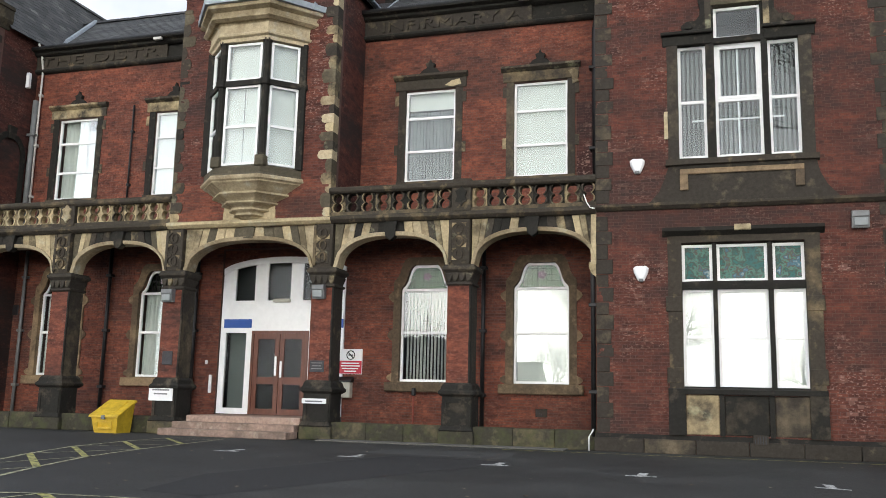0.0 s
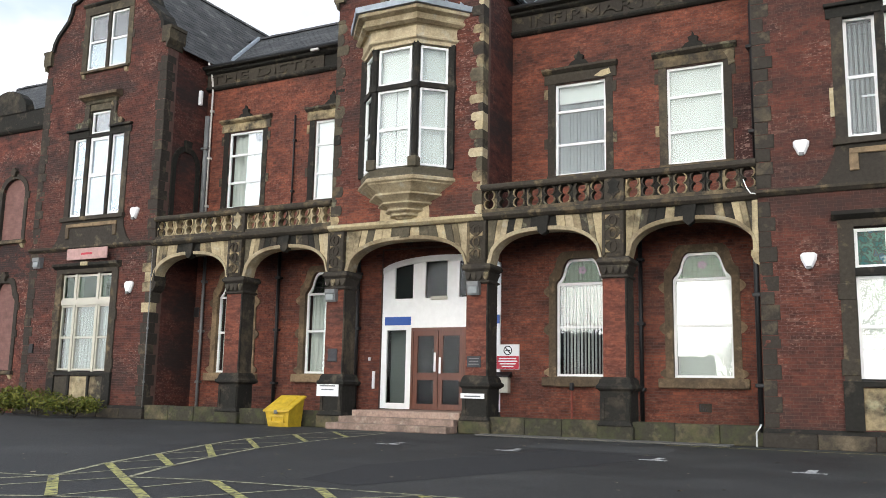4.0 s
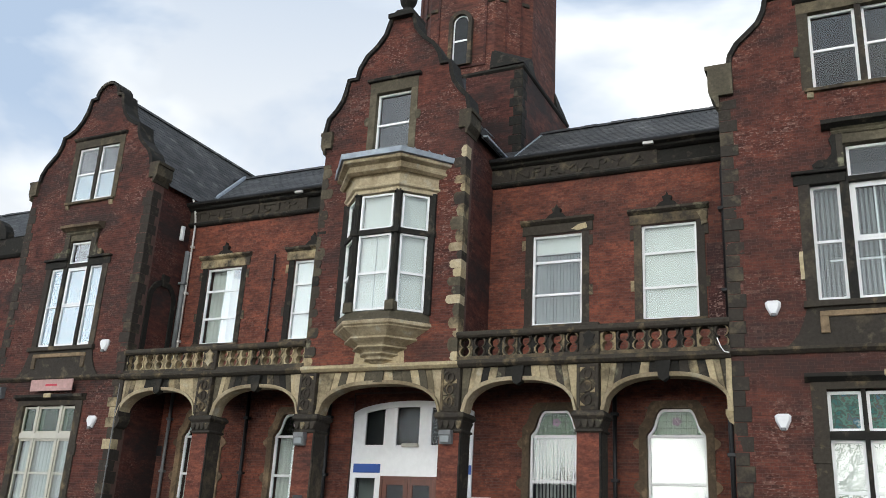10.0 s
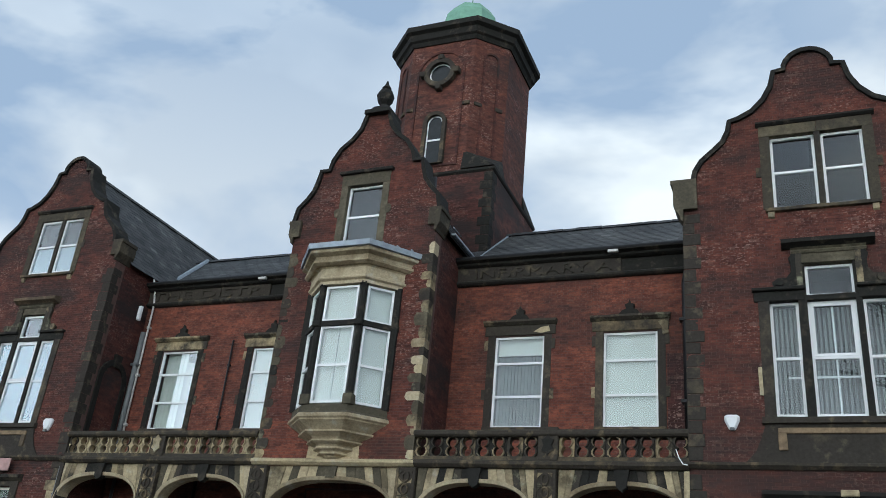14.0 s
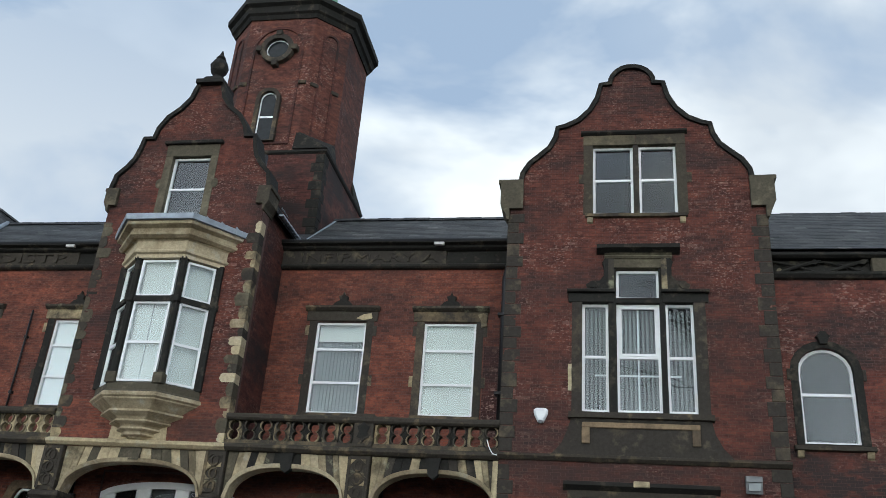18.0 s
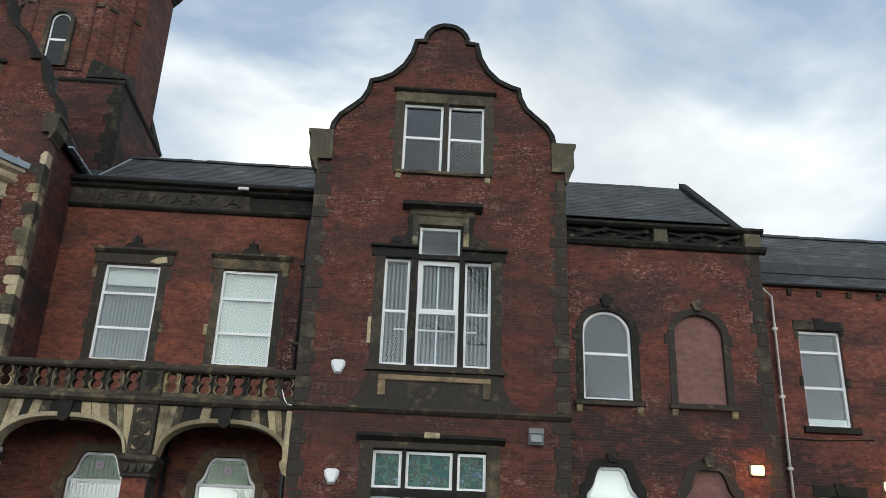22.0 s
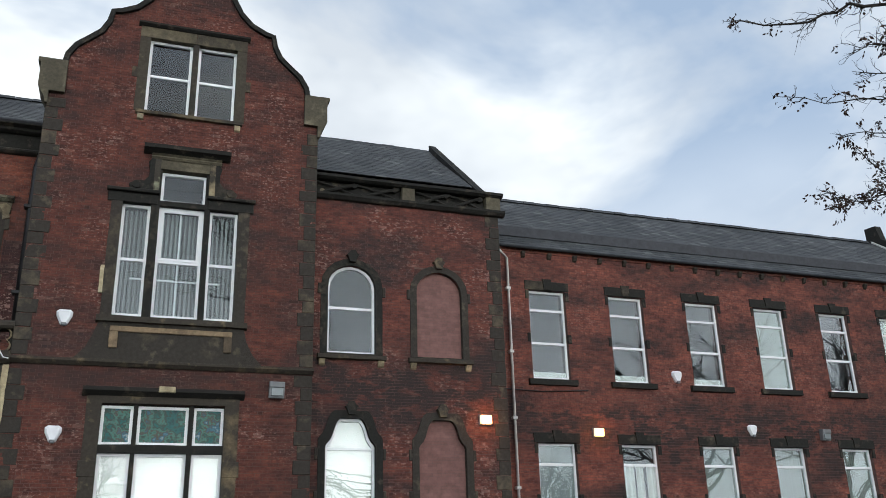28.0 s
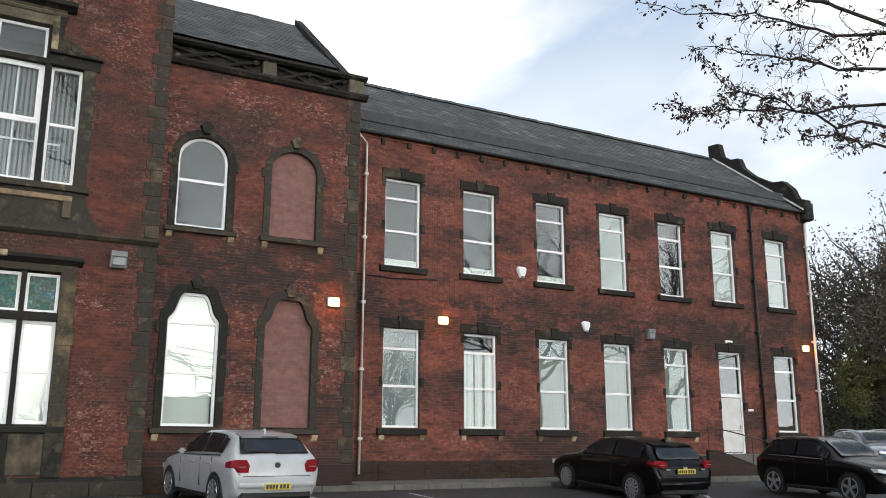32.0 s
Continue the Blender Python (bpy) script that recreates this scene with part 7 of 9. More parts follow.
for k in range(14):
    z = 16.1 - 0.34 * k
    w = 0.44 if k % 2 else 0.3
    part("quoin", box(TX + TB + 0.005 - w, TX + TB + 0.015, TY - TB - 0.015, TY - TB - 0.005 + (0.74 - w), z - 0.33, z, 0.01), STONE_BLACK, tower)

# parapet of the two-bay block, with scrollwork
par = thing("parapet", "blackened pierced stone parapet with scrollwork and posts", "parapet", kind="structure")
x0, x1 = GR + GW, 8.9
part("string", prism_x([(SEC, 9.92), (SEC - 0.1, 9.94), (SEC - 0.17, 10.02), (SEC - 0.17, 10.08), (SEC, 10.12)], x0, x1 + 0.1), STONE_BLACK, par)
part("backing", box(x0, x1 - 0.1, SEC + 0.12, SEC + 0.3, 10.05, 10.5), STONE_BLACK, par)
part("coping", prism_x([(SEC + 0.35, 10.48), (SEC - 0.06, 10.48), (SEC - 0.14, 10.53), (SEC - 0.14, 10.60), (SEC + 0.35, 10.64)], x0, x1 + 0.08), STONE_BLACK, par)
for xa, xb in ((6.15, 6.5), (8.5, 8.92)):
    part("post", box(xa, xb, SEC - 0.05, SEC + 0.32, 10.08, 10.5, 0.015), STONE_TAN, par)
for s0, s1 in ((x0 + 0.1, 6.1), (6.55, 8.45)):
    n = 2
    for i in range(n):
        a, b = s0 + (s1 - s0) * i / n, s0 + (s1 - s0) * (i + 1) / n
        m = (a + b) / 2
        for f, zc in ((0.12, 10.17), (0.88, 10.40)):
            part("roundel", prism([(a + (b - a) * f + 0.07 * math.cos(q * 0.785), zc + 0.07 * math.sin(q * 0.785)) for q in range(8)], SEC + 0.0, SEC + 0.12), STONE_TAN if i == 0 and f < 0.5 and s0 < 5 else STONE_BLACK, par)
        part("scroll", tube([(a, SEC + 0.06, 10.12), (a + 0.25, SEC + 0.02, 10.17), (m, SEC + 0.03, 10.28), (b - 0.25, SEC + 0.02, 10.38), (b, SEC + 0.06, 10.44)], 0.045, 6), STONE_BLACK, par)
        part("scroll", tube([(a, SEC + 0.06, 10.43), (a + 0.2, SEC + 0.03, 10.38), (m, SEC + 0.05, 10.3), (b - 0.2, SEC + 0.03, 10.17), (b, SEC + 0.06, 10.12)], 0.03, 6), STONE_BLACK, par)
# same parapet beyond the other gable, with a rounded end
par2 = thing("parapet", "blackened stone parapet with a rounded crest beyond the gable", "parapet", kind="structure")
part("string", prism_x([(SEC, 9.92), (SEC - 0.1, 9.94), (SEC - 0.17, 10.02), (SEC - 0.17, 10.08), (SEC, 10.12)], -36.0, GL - GWW), STONE_BLACK, par2)
part("backing", box(-36.0, GL - GWW, SEC, SEC + 0.3, 10.05, 10.7), STONE_BLACK, par2)
part("crest", prism([(-28.6 + 1.1 * math.cos(math.pi * k / 10), 10.7 + 0.9 * math.sin(math.pi * k / 10)) for k in range(11)], SEC - 0.05, SEC + 0.3), STONE_BLACK, par2)
# raking coping at the end of the block roof
bm = bmesh.new()
prism_x([(20.9, 10.35), (25.95, 14.52), (25.95, 14.78), (20.9, 10.62)], 8.86, 9.1, bm)
setting("trim_block_verge", bm, STONE_BLACK, "dark stone verge coping", "trim")

# wing: gutter, brackets, shaped end gable
eave = thing("wing_eaves", "black gutter on small stone brackets under the slates", "eaves", kind="structure")
part("gutter", tube([(8.9, WING - 0.14, 9.72), (27.95, WING - 0.14, 9.72)], 0.045, 8), IRON, eave, "black gutter")
part("eaves_board", box(8.86, 27.95, WING - 0.03, WING, 9.60, 9.72), BRICK_WARM, eave)
for k in range(23):
    x = 9.35 + k * 0.83
    part("bracket", prism_x([(WING, 9.44), (WING - 0.07, 9.47), (WING - 0.12, 9.56), (WING - 0.12, 9.62), (WING, 9.62)], x, x + 0.11), STONE, eave)
endw = thing("wing_end_gable", "curved dark stone gable parapet at the end of the wing", "gable", kind="structure")
half = [(26.3, 13.75), (25.75, 13.7), (25.6, 13.1), (25.15, 12.8), (24.72, 12.75), (24.55, 12.32), (24.0, 11.8), (23.35, 11.42), (23.2, 11.3), (22.6, 11.2), (22.2, 10.8), (22.0, 10.35), (21.62, 10.2), (21.6, 9.4)]
part("parapet", prism_x(half + [(22.2, 9.4), (26.3, 12.6)], 27.9, 28.2), STONE_BLACK, endw)
part("kneeler", box(27.86, 28.24, 21.55, 21.95, 9.42, 10.08, 0.03), STONE_BLACK, endw)
part("flashing", prism_x([(21.7, 9.80), (26.0, 13.04), (26.0, 13.11), (21.7, 9.87)], 27.8, 27.9), WPIPE, endw, "pale lead flashing")

# ridges and valley flashing
ridge = thing("trim_ridge_tiles", "dark ridge tiles along the roofs", "trim", kind="structure")
ridge_mesh = None
rnd = random.Random(41)
for a, b, y, z in ((-36, 9.0, RIDGE_Y, RIDGE_Z), (8.7, 27.85, 26.0, 13.0)):
    for k in range(int((b - a) / 0.45)):
        if ridge_mesh is None:
            first = part("ridge_tile", prism_x([(-0.14, -0.02), (-0.05, 0.1), (0.05, 0.1), (0.14, -0.02)], 0.01, 0.44), SLATE, ridge)
            ridge_mesh = first.data
        else:
            first = new("ridge_tile", ridge_mesh)
            first.parent = ridge
        first.location = (a + 0.45 * k, y + rnd.uniform(-0.01, 0.01), z + rnd.uniform(-0.012, 0.012))
bm = bmesh.new()
for x in (GL, GR):
    n = 20
    for k in range(n):
        ya = 20.6 + 9.4 * k / n
        zz = 15.78 if x == GL else 15.5
        prism([(x - 0.14, zz - 0.06), (x - 0.05, zz + 0.08), (x + 0.05, zz + 0.08), (x + 0.14, zz - 0.06)], ya + 0.01, ya + 9.4 / n - 0.01, bm)
setting("trim_gable_ridge", bm, SLATE, "dark ridge tiles of the gable roofs", "trim")


def strip(name, p, q, w, mat, label):
    p, q = Vector(p), Vector(q)
    return setting(name, tube([p, q], w, 6), mat, label, "trim")


strip("trim_valley_flashing", (-21.75, 26.0, 14.6), (-20.55, 22.6, 11.95), 0.09, LEAD, "grey lead valley flashing")
strip("trim_tower_flashing", (TX + TB + 0.05, 22.35, 11.7), (TX + TB + 0.05, 26.0, 14.5), 0.06, LEAD, "grey lead flashing against the tower")
strip("trim_centre_verge", (GC + CW + 0.26, 20.6, 12.2), (GC + 1.35, 24.1, 13.7), 0.02, LEAD, "lead flashing")

# flagged cement fillet of the centre roof
bm = bmesh.new()
for k in range(16):
    t = k / 16
    bx(bm, GC + CW - 1.0 * 0 + 0.12, GC + CW + 0.3, 20.7 + 3.3 * t, 20.7 + 3.3 * t + 0.17, 12.0, 12.06)
setting("trim_centre_gutter", bm, LEAD, "pale stepped flashing of the centre roof", "trim")


# ---- pipes, boxes, lamps, signs ----
def downpipe(pts, r, mat, label):
    t = thing("downpipe", label, "downpipe", kind="")
    part("pipe", tube(pts, r, 8), mat, t, smooth=True)
    a, b = Vector(pts[-2]), Vector(pts[-1])
    n = max(2, int((a - b).length / 1.6))
    for k in range(n):
        p = a.lerp(b, (k + 0.5) / n)
        part("bracket", box(p.x - r * 1.7, p.x + r * 1.7, p.y - r * 1.2, p.y + 0.1, p.z - 0.04, p.z + 0.04, 0.01), mat, t)
    return t


BLACKPIPE = "black cast iron downpipe fixed to the brick wall"
downpipe([(-20.2, REC - 0.3, 11.85), (-20.2, REC - 0.12, 11.5), (-20.12, REC - 0.1, 11.0), (-20.12, REC - 0.1, 6.1)], 0.032, WPIPE, "white-painted downpipe in the corner of the balcony")
downpipe([(GL + GWW + 0.16, REC - 0.14, 10.0), (GL + GWW + 0.16, REC - 0.14, 5.5)], 0.085, GREYP, "thick dark grey pipe in the corner of the balcony")
# Grey instead of black iron, so the colour carries the pipe's highlight.
downpipe([(-20.0, REC - 0.1, 5.2), (-20.0, REC - 0.1, 0.35)], 0.05, GREYP, "downpipe at the back of the arcade, greyed for its highlight")
for x in (-16.95, -14.0, -5.6, -2.62):
    downpipe([(x, REC - 0.1, 5.2), (x, REC - 0.1, 0.35)], 0.055, IRON, BLACKPIPE)
downpipe([(-16.62, REC - 0.08, 9.6), (-16.62, REC - 0.08, 6.3)], 0.03, IRON, "thin black pipe on the upper wall")
downpipe([(-2.62, REC - 0.14, 11.0), (-2.7, REC - 0.14, 10.6), (-2.7, REC - 0.14, 6.3)], 0.1, IRON, "thick black pipe in the corner above the balcony")
downpipe([(-2.54, FACE + 0.12, 5.3), (-2.54, FACE + 0.05, 4.6), (-2.58, FACE + 0.06, 4.2), (-2.58, FACE + 0.06, 0.3)], 0.055, IRON, "black downpipe with a white lower bend beside the arch")
downpipe([(8.86, WING - 0.5, 9.75), (9.3, WING - 0.3, 9.6), (9.68, WING - 0.14, 9.35), (9.66, WING - 0.12, 0.3)], 0.04, WPIPE, "white-painted downpipe where the wing meets the block")
downpipe([(25.0, WING - 0.1, 9.6), (25.0, WING - 0.1, 0.3)], 0.05, IRON, BLACKPIPE)
downpipe([(27.95, WING - 0.1, 9.3), (27.95, WING - 0.1, 0.3)], 0.045, WPIPE, "white-painted downpipe at the end of the wing")
downpipe([(GL + GWW - 0.02, FACE - 0.03, 5.2), (GL + GWW - 0.02, FACE - 0.03, 0.3)], 0.018, GREYP, "thin grey cable pipe on the corner of the gable")
bend = thing("downpipe", "short white pipe bend at the foot of the wall", "downpipe")
part("pipe", tube([(-2.58, FACE - 0.02, 0.46), (-2.60, FACE - 0.09, 0.40), (-2.66, FACE - 0.13, 0.30), (-2.66, FACE - 0.13, 0.0)], 0.02, 8), WHITE, bend, smooth=True)
cab = thing("cable", "black cable sagging along the wing wall", "cable")
part("wire", tube([(9.5, WING - 0.03, 5.62), (10.6, WING - 0.03, 5.58), (12.0, WING - 0.03, 5.66)], 0.02, 5), IRON, cab)
cab = thing("cable", "white cable end hanging from the balcony", "cable")
part("wire", tube([(-2.75, FACE - 0.16, 5.75), (-2.68, FACE - 0.18, 5.55), (-2.6, FACE - 0.2, 5.42), (-2.5, FACE - 0.2, 5.4)], 0.013, 5), WHITE, cab)


def alarm(x, y, z, s=1.0):
    t = thing("alarm_box", "white shield-shaped alarm box on the brick wall", "alarm", "alarm boxes on the front", loc=(x, y, z))
    o = [(-0.17, 0.12), (-0.11, 0.17), (0.11, 0.17), (0.17, 0.12), (0.16, 0.02), (0.07, -0.17), (-0.07, -0.17), (-0.16, 0.02)]
    bm = rings([[(px * s, 0, pz * s) for px, pz in o], [(px * s, -0.05 * s, pz * s) for px, pz in o], [(px * s * 0.7, -0.1 * s, pz * s * 0.7) for px, pz in o]])
    part("cover", bm, SIGNW, t)
    part("strobe", box(-0.05 * s, 0.05 * s, -0.12 * s, -0.04 * s, -0.2 * s, -0.13 * s, 0.01), GREYP, t)
    return t


for x, y, z, s in ((-1.55, FACE, 6.38, 0.98), (-1.5, FACE, 3.91, 0.98), (-21.34, FACE, 6.43, 1.1), (-21.34, FACE, 4.05, 1.1), (14.95, WING, 6.17, 1.0), (17.35, WING, 4.67, 0.95)):
    alarm(x, y, z, s)


def floodlight(x, y, z, s=1.0):
    t = thing("floodlight", "grey wall floodlight with a clear lens", "floodlight", "floodlights on the front", loc=(x, y, z))
    part("housing", rings([[(-0.16 * s, 0, -0.18 * s), (0.16 * s, 0, -0.18 * s), (0.16 * s, 0, 0.18 * s), (-0.16 * s, 0, 0.18 * s)], [(-0.17 * s, -0.14 * s, -0.2 * s), (0.17 * s, -0.14 * s, -0.2 * s), (0.17 * s, -0.2 * s, 0.16 * s), (-0.17 * s, -0.2 * s, 0.16 * s)]]), GREYP, t)
    part("lens", box(-0.13 * s, 0.13 * s, -0.21 * s, -0.17 * s, -0.16 * s, 0.02 * s, 0.01), LAMPGLASS, t, "clear ribbed lens")
    part("lid", box(-0.17 * s, 0.17 * s, -0.215 * s, -0.18 * s, 0.03 * s, 0.15 * s, 0.01), GREYP, t)
    return t


for x, y, z, s in ((3.02, FACE, 4.98, 1.0), (-25.6, FACE, 5.02, 1.0), (-13.6, FACE, 3.55, 0.95), (-9.3, FACE, 3.6, 0.95), (19.95, WING, 4.6, 0.9)):
    floodlight(x, y, z, s)


def bulkhead(x, y, z):
    t = thing("wall_lamp", "lit orange bulkhead lamp on the brick wall", "lamp", "lit lamps on the wing", loc=(x, y, z))
    part("base", box(-0.17, 0.17, -0.05, 0, -0.13, 0.13, 0.02), GREYP, t)
    part("lens", box(-0.15, 0.15, -0.13, -0.05, -0.11, 0.11, 0.025), LIT, t, "glowing orange lens")
    lamp = new("lamp_bulb", bpy.data.lights.new("lamp_bulb", "POINT"))
    lamp.data.energy = 24.0
    lamp.data.color = (1.0, 0.33, 0.08)
    lamp.data.shadow_soft_size = 0.06
    lamp.location = (x, y - 0.24, z)
    return t


for x, y, z in ((8.22, SEC, 4.5), (12.2, WING, 4.5), (27.45, WING, 4.52)):
    bulkhead(x, y, z)


def bars(t, x, y, z, widths, h, gap, mat=None):
    for k, w in enumerate(widths):
        part("text_bar", box(x - w / 2, x + w / 2, y - 0.004, y + 0.002, z - k * gap - h, z - k * gap), mat or SIGNW, t)


# no-smoking sign
sg = thing("no_smoking_sign", "white and red no-smoking sign on the brick wall", "sign")
part("board", box(-9.56, -8.90, REC - 0.03, REC - 0.005, 1.63, 2.29), SIGNW, sg)
part("red_panel", box(-9.55, -8.91, REC - 0.036, REC - 0.02, 1.64, 1.98), RED, sg, "red lower panel")
o = [(-9.23 + 0.125 * math.cos(t * math.pi / 10), 2.13 + 0.125 * math.sin(t * math.pi / 10)) for t in range(20)]
part("ban_ring", frame_ring(o, [(-9.23 + 0.1 * math.cos(t * math.pi / 10), 2.13 + 0.1 * math.sin(t * math.pi / 10)) for t in range(20)], REC - 0.036, REC - 0.028), INK, sg)
part("ban_bar", prism([(-9.32, 2.2), (-9.3, 2.22), (-9.14, 2.06), (-9.16, 2.04)], REC - 0.036, REC - 0.028), INK, sg)
part("cigarette", box(-9.3, -9.16, REC - 0.035, REC - 0.029, 2.115, 2.145), INK, sg)
bars(sg, -9.23, REC - 0.037, 1.93, (0.5, 0.54, 0.46, 0.34), 0.03, 0.07)
# letter box under it
lb = thing("wall_bin", "buff metal box with a dark sloping lid on the wall", "wall box")
part("body", box(-9.55, -9.15, REC - 0.2, REC, 1.0, 1.42, 0.02), CREAM, lb)
part("lid", prism_x([(REC, 1.42), (REC - 0.23, 1.42), (REC - 0.23, 1.46), (REC, 1.56)], -9.58, -9.12), IRON, lb, "dark sloping lid")
rp = thing("red_post", "thin red fire hose post by the wall", "post")
part("pole", tube([(-7.33, REC - 0.35, 0.3), (-7.33, REC - 0.35, 1.15)], 0.028, 8), RUST, rp)
part("head", box(-7.38, -7.28, REC - 0.4, REC - 0.3, 1.1, 1.3, 0.02), IRON, rp)
# plates on the porch piers
for x0, x1, z0, z1, m, lab in ((-13.95, -13.25, 0.83, 1.17, SIGNW, "white notice with grey lettering on the pier pedestal"), (-9.62, -8.98, 0.86, 0.98, SIGNW, "narrow white notice on the pier pedestal")):
    t = thing("notice", lab, "sign")
    part("board", box(x0, x1, FACE - 0.108, FACE - 0.086, z0, z1), m, t)
    bars(t, (x0 + x1) / 2, FACE - 0.109, z1 - 0.05, (0.5, 0.4) if z1 - z0 > 0.2 else (0.45,), 0.035, 0.1, GREYP)
t = thing("plaque", "dark metal plaque on the brick pier", "plaque")
part("plate", box(-9.5, -9.12, FACE - 0.02, FACE + 0.01, 1.62, 1.9, 0.008), DARK, t)
bars(t, -9.31, FACE - 0.022, 1.85, (0.28, 0.24, 0.28), 0.02, 0.07, GREYP)
t = thing("plaque", "small dark metal plaque on the brick pier", "plaque")
part("plate", box(-13.7, -13.4, FACE - 0.02, FACE + 0.01, 1.75, 2.1, 0.008), DARK, t)
# pink name board over the west window
t = thing("name_board", "faded pink name board over the ground window", "sign")
part("board", box(-24.05, -22.2, FACE - 0.24, FACE - 0.2, 5.0, 5.37, 0.01), PINKB, t)
bars(t, -23.12, FACE - 0.242, 5.22, (0.5,), 0.07, 0.1, RED)
for x in (-23.85, -22.4):
    part("bracket", box(x - 0.03, x + 0.03, FACE - 0.21, FACE, 5.08, 5.14), IRON, t)
# bell push, entry plate, small boxes
for x0, x1, z0, z1, m, lab in ((-13.62, -13.54, 1.84, 1.95, WHITE, "small white bell push"), (-13.47, -13.38, 1.05, 1.55, WHITE, "tall white push plate for the door"), (-20.5, -20.2, 3.24, 3.56, IRON, "black bell on the brick wall"), (23.4, 23.75, 4.5, 4.6, WHITE, "small white lamp over the wing door"), (24.3, 24.55, 2.2, 2.27, WHITE, "small white sign beside the wing door"), (-25.75, -25.55, 2.0, 2.3, IRON, "black meter box on the gable wall")):
    t = thing("wall_plate", lab, "fitting")
    yy = WING if x0 > 9 else FACE if x0 < -25 else REC
    part("cover", box(x0, x1, yy - 0.05, yy, z0, z1, 0.012), m, t)
t = thing("junction_box", "white electrical box in the balcony corner", "box")
part("cover", box(-20.34, -20.22, REC - 0.55, REC - 0.42, 10.3, 10.8, 0.02), WHITE, t)
for x, z in ((-4.1, 0.75), (0.9, 0.35)):
    t = thing("air_brick", "grey vent brick low in the wall", "vent")
    yy = REC if x < -3 else FACE - 0.1
    part("grille", box(x - 0.15, x + 0.15, yy - 0.02, yy + 0.02, z - 0.1, z + 0.1, 0.005), STONE_DARK, t)
    for k in range(5):
        part("slot", box(x - 0.12 + k * 0.052, x - 0.1 + k * 0.052, yy - 0.023, yy - 0.015, z - 0.08, z + 0.08), INK, t)

# grit bin
gb = thing("grit_bin", "bright yellow plastic grit bin with a sloping lid by the steps", "bin")
part("body", rings([[(-15.06, 19.30, 0), (-14.40, 19.30, 0), (-14.40, 19.86, 0), (-15.06, 19.86, 0)], [(-15.12, 19.22, 0.40), (-14.34, 19.22, 0.40), (-14.34, 19.90, 0.74), (-15.12, 19.90, 0.74)]]), YBIN, gb)
part("lid", rings([[(-15.16, 19.17, 0.39), (-14.30, 19.17, 0.39), (-14.30, 19.93, 0.77), (-15.16, 19.93, 0.77)], [(-15.16, 19.17, 0.43), (-14.30, 19.17, 0.43), (-14.30, 19.93, 0.81), (-15.16, 19.93, 0.81)], [(-15.12, 19.21, 0.465), (-14.34, 19.21, 0.465), (-14.34, 19.90, 0.825), (-15.12, 19.90, 0.825)]]), YBIN, gb, "yellow hinged lid")
part("lid_panel", rings([[(-15.00, 19.32, 0.50), (-14.46, 19.32, 0.50), (-14.46, 19.80, 0.77), (-15.00, 19.80, 0.77)], [(-14.97, 19.34, 0.545), (-14.49, 19.34, 0.545), (-14.49, 19.78, 0.80), (-14.97, 19.78, 0.80)]]), YBIN, gb, "raised panel of the lid")
part("latch", box(-14.78, -14.68, 19.15, 19.2, 0.34, 0.44, 0.008), GREYP, gb)
part("rib", frame_ring(rect(-14.96, -14.5, 0.1, 0.30), rect(-14.92, -14.54, 0.14, 0.26), 19.22, 19.3), YBIN, gb)


# ---- ground markings, kerbs, shrubs ----
def line(pts, w):
    """A painted line along points on the ground."""
    bm = bmesh.new()
    for (xa, ya), (xb, yb) in zip(pts, pts[1:]):
        d = Vector((xb - xa, yb - ya)).normalized()
        n = Vector((-d.y, d.x)) * w / 2
        bm.faces.new([bm.verts.new((x, y, gz(x, y) + 0.006)) for x, y in ((xa + n.x, ya + n.y), (xa - n.x, ya - n.y), (xb - n.x, yb - n.y), (xb + n.x, yb + n.y))])
    return bm


hatch = thing("hatched_marking", "worn yellow hatched keep-clear marking on the asphalt", "road marking", kind="structure")
tops = [(-8.55, 7.24), (-9.38, 8.77), (-10.05, 10.34), (-11.02, 12.52), (-11.73, 14.46), (-12.08, 16.47), (-12.2, 18.19)]
bots = [(-7.0, 5.95), (-7.77, 7.61), (-8.45, 8.98), (-9.08, 10.48), (-9.81, 12.42), (-10.27, 14.47), (-10.59, 16.4), (-10.91, 18.5)]
part("edge_line", line([(-8.95, 6.0), tops[0]], 0.07), EDGE, hatch)
part("edge_line", line([(-9.6, 7.0), (-8.95, 7.07), tops[0]], 0.07), EDGE, hatch)
part("edge_line", line(tops + [(-11.13, 19.1)], 0.07), EDGE, hatch)
part("edge_line", line(bots[1:], 0.07), EDGE, hatch)
part("edge_line", line([bots[1], (-6.79, 7.93), (-5.42, 8.03), (-4.09, 8.11), (-2.6, 8.2)], 0.07), EDGE, hatch)
part("edge_line", line([(-8.2, 5.2), bots[0], (-6.10, 6.27), (-5.41, 6.54), (-3.6, 6.9)], 0.07), EDGE, hatch)
for p, q in [(tops[0], bots[0]), (tops[1], (-6.10, 6.27)), (tops[2], bots[2]), (tops[3], bots[3]), (tops[4], bots[4]), (tops[5], bots[5]), (tops[6], bots[6]), ((-6.79, 7.93), (-5.28, 6.71)), ((-5.42, 8.03), (-4.4, 6.95)), ((-4.2, 8.1), (-3.3, 7.1))]:
    part("diagonal_bar", line([p, q], 0.115), YLINE, hatch)
for p, q in [(tops[k], bots[k + 2]) for k in range(0, 6)] + [(bots[0], (-6.79, 7.93)), ((-6.10, 6.27), (-5.42, 8.03)), ((-8.3, 5.8), bots[1]), ((-5.2, 6.65), (-4.2, 8.1))]:
    part("thin_line", line([p, q], 0.05), EDGE, hatch)
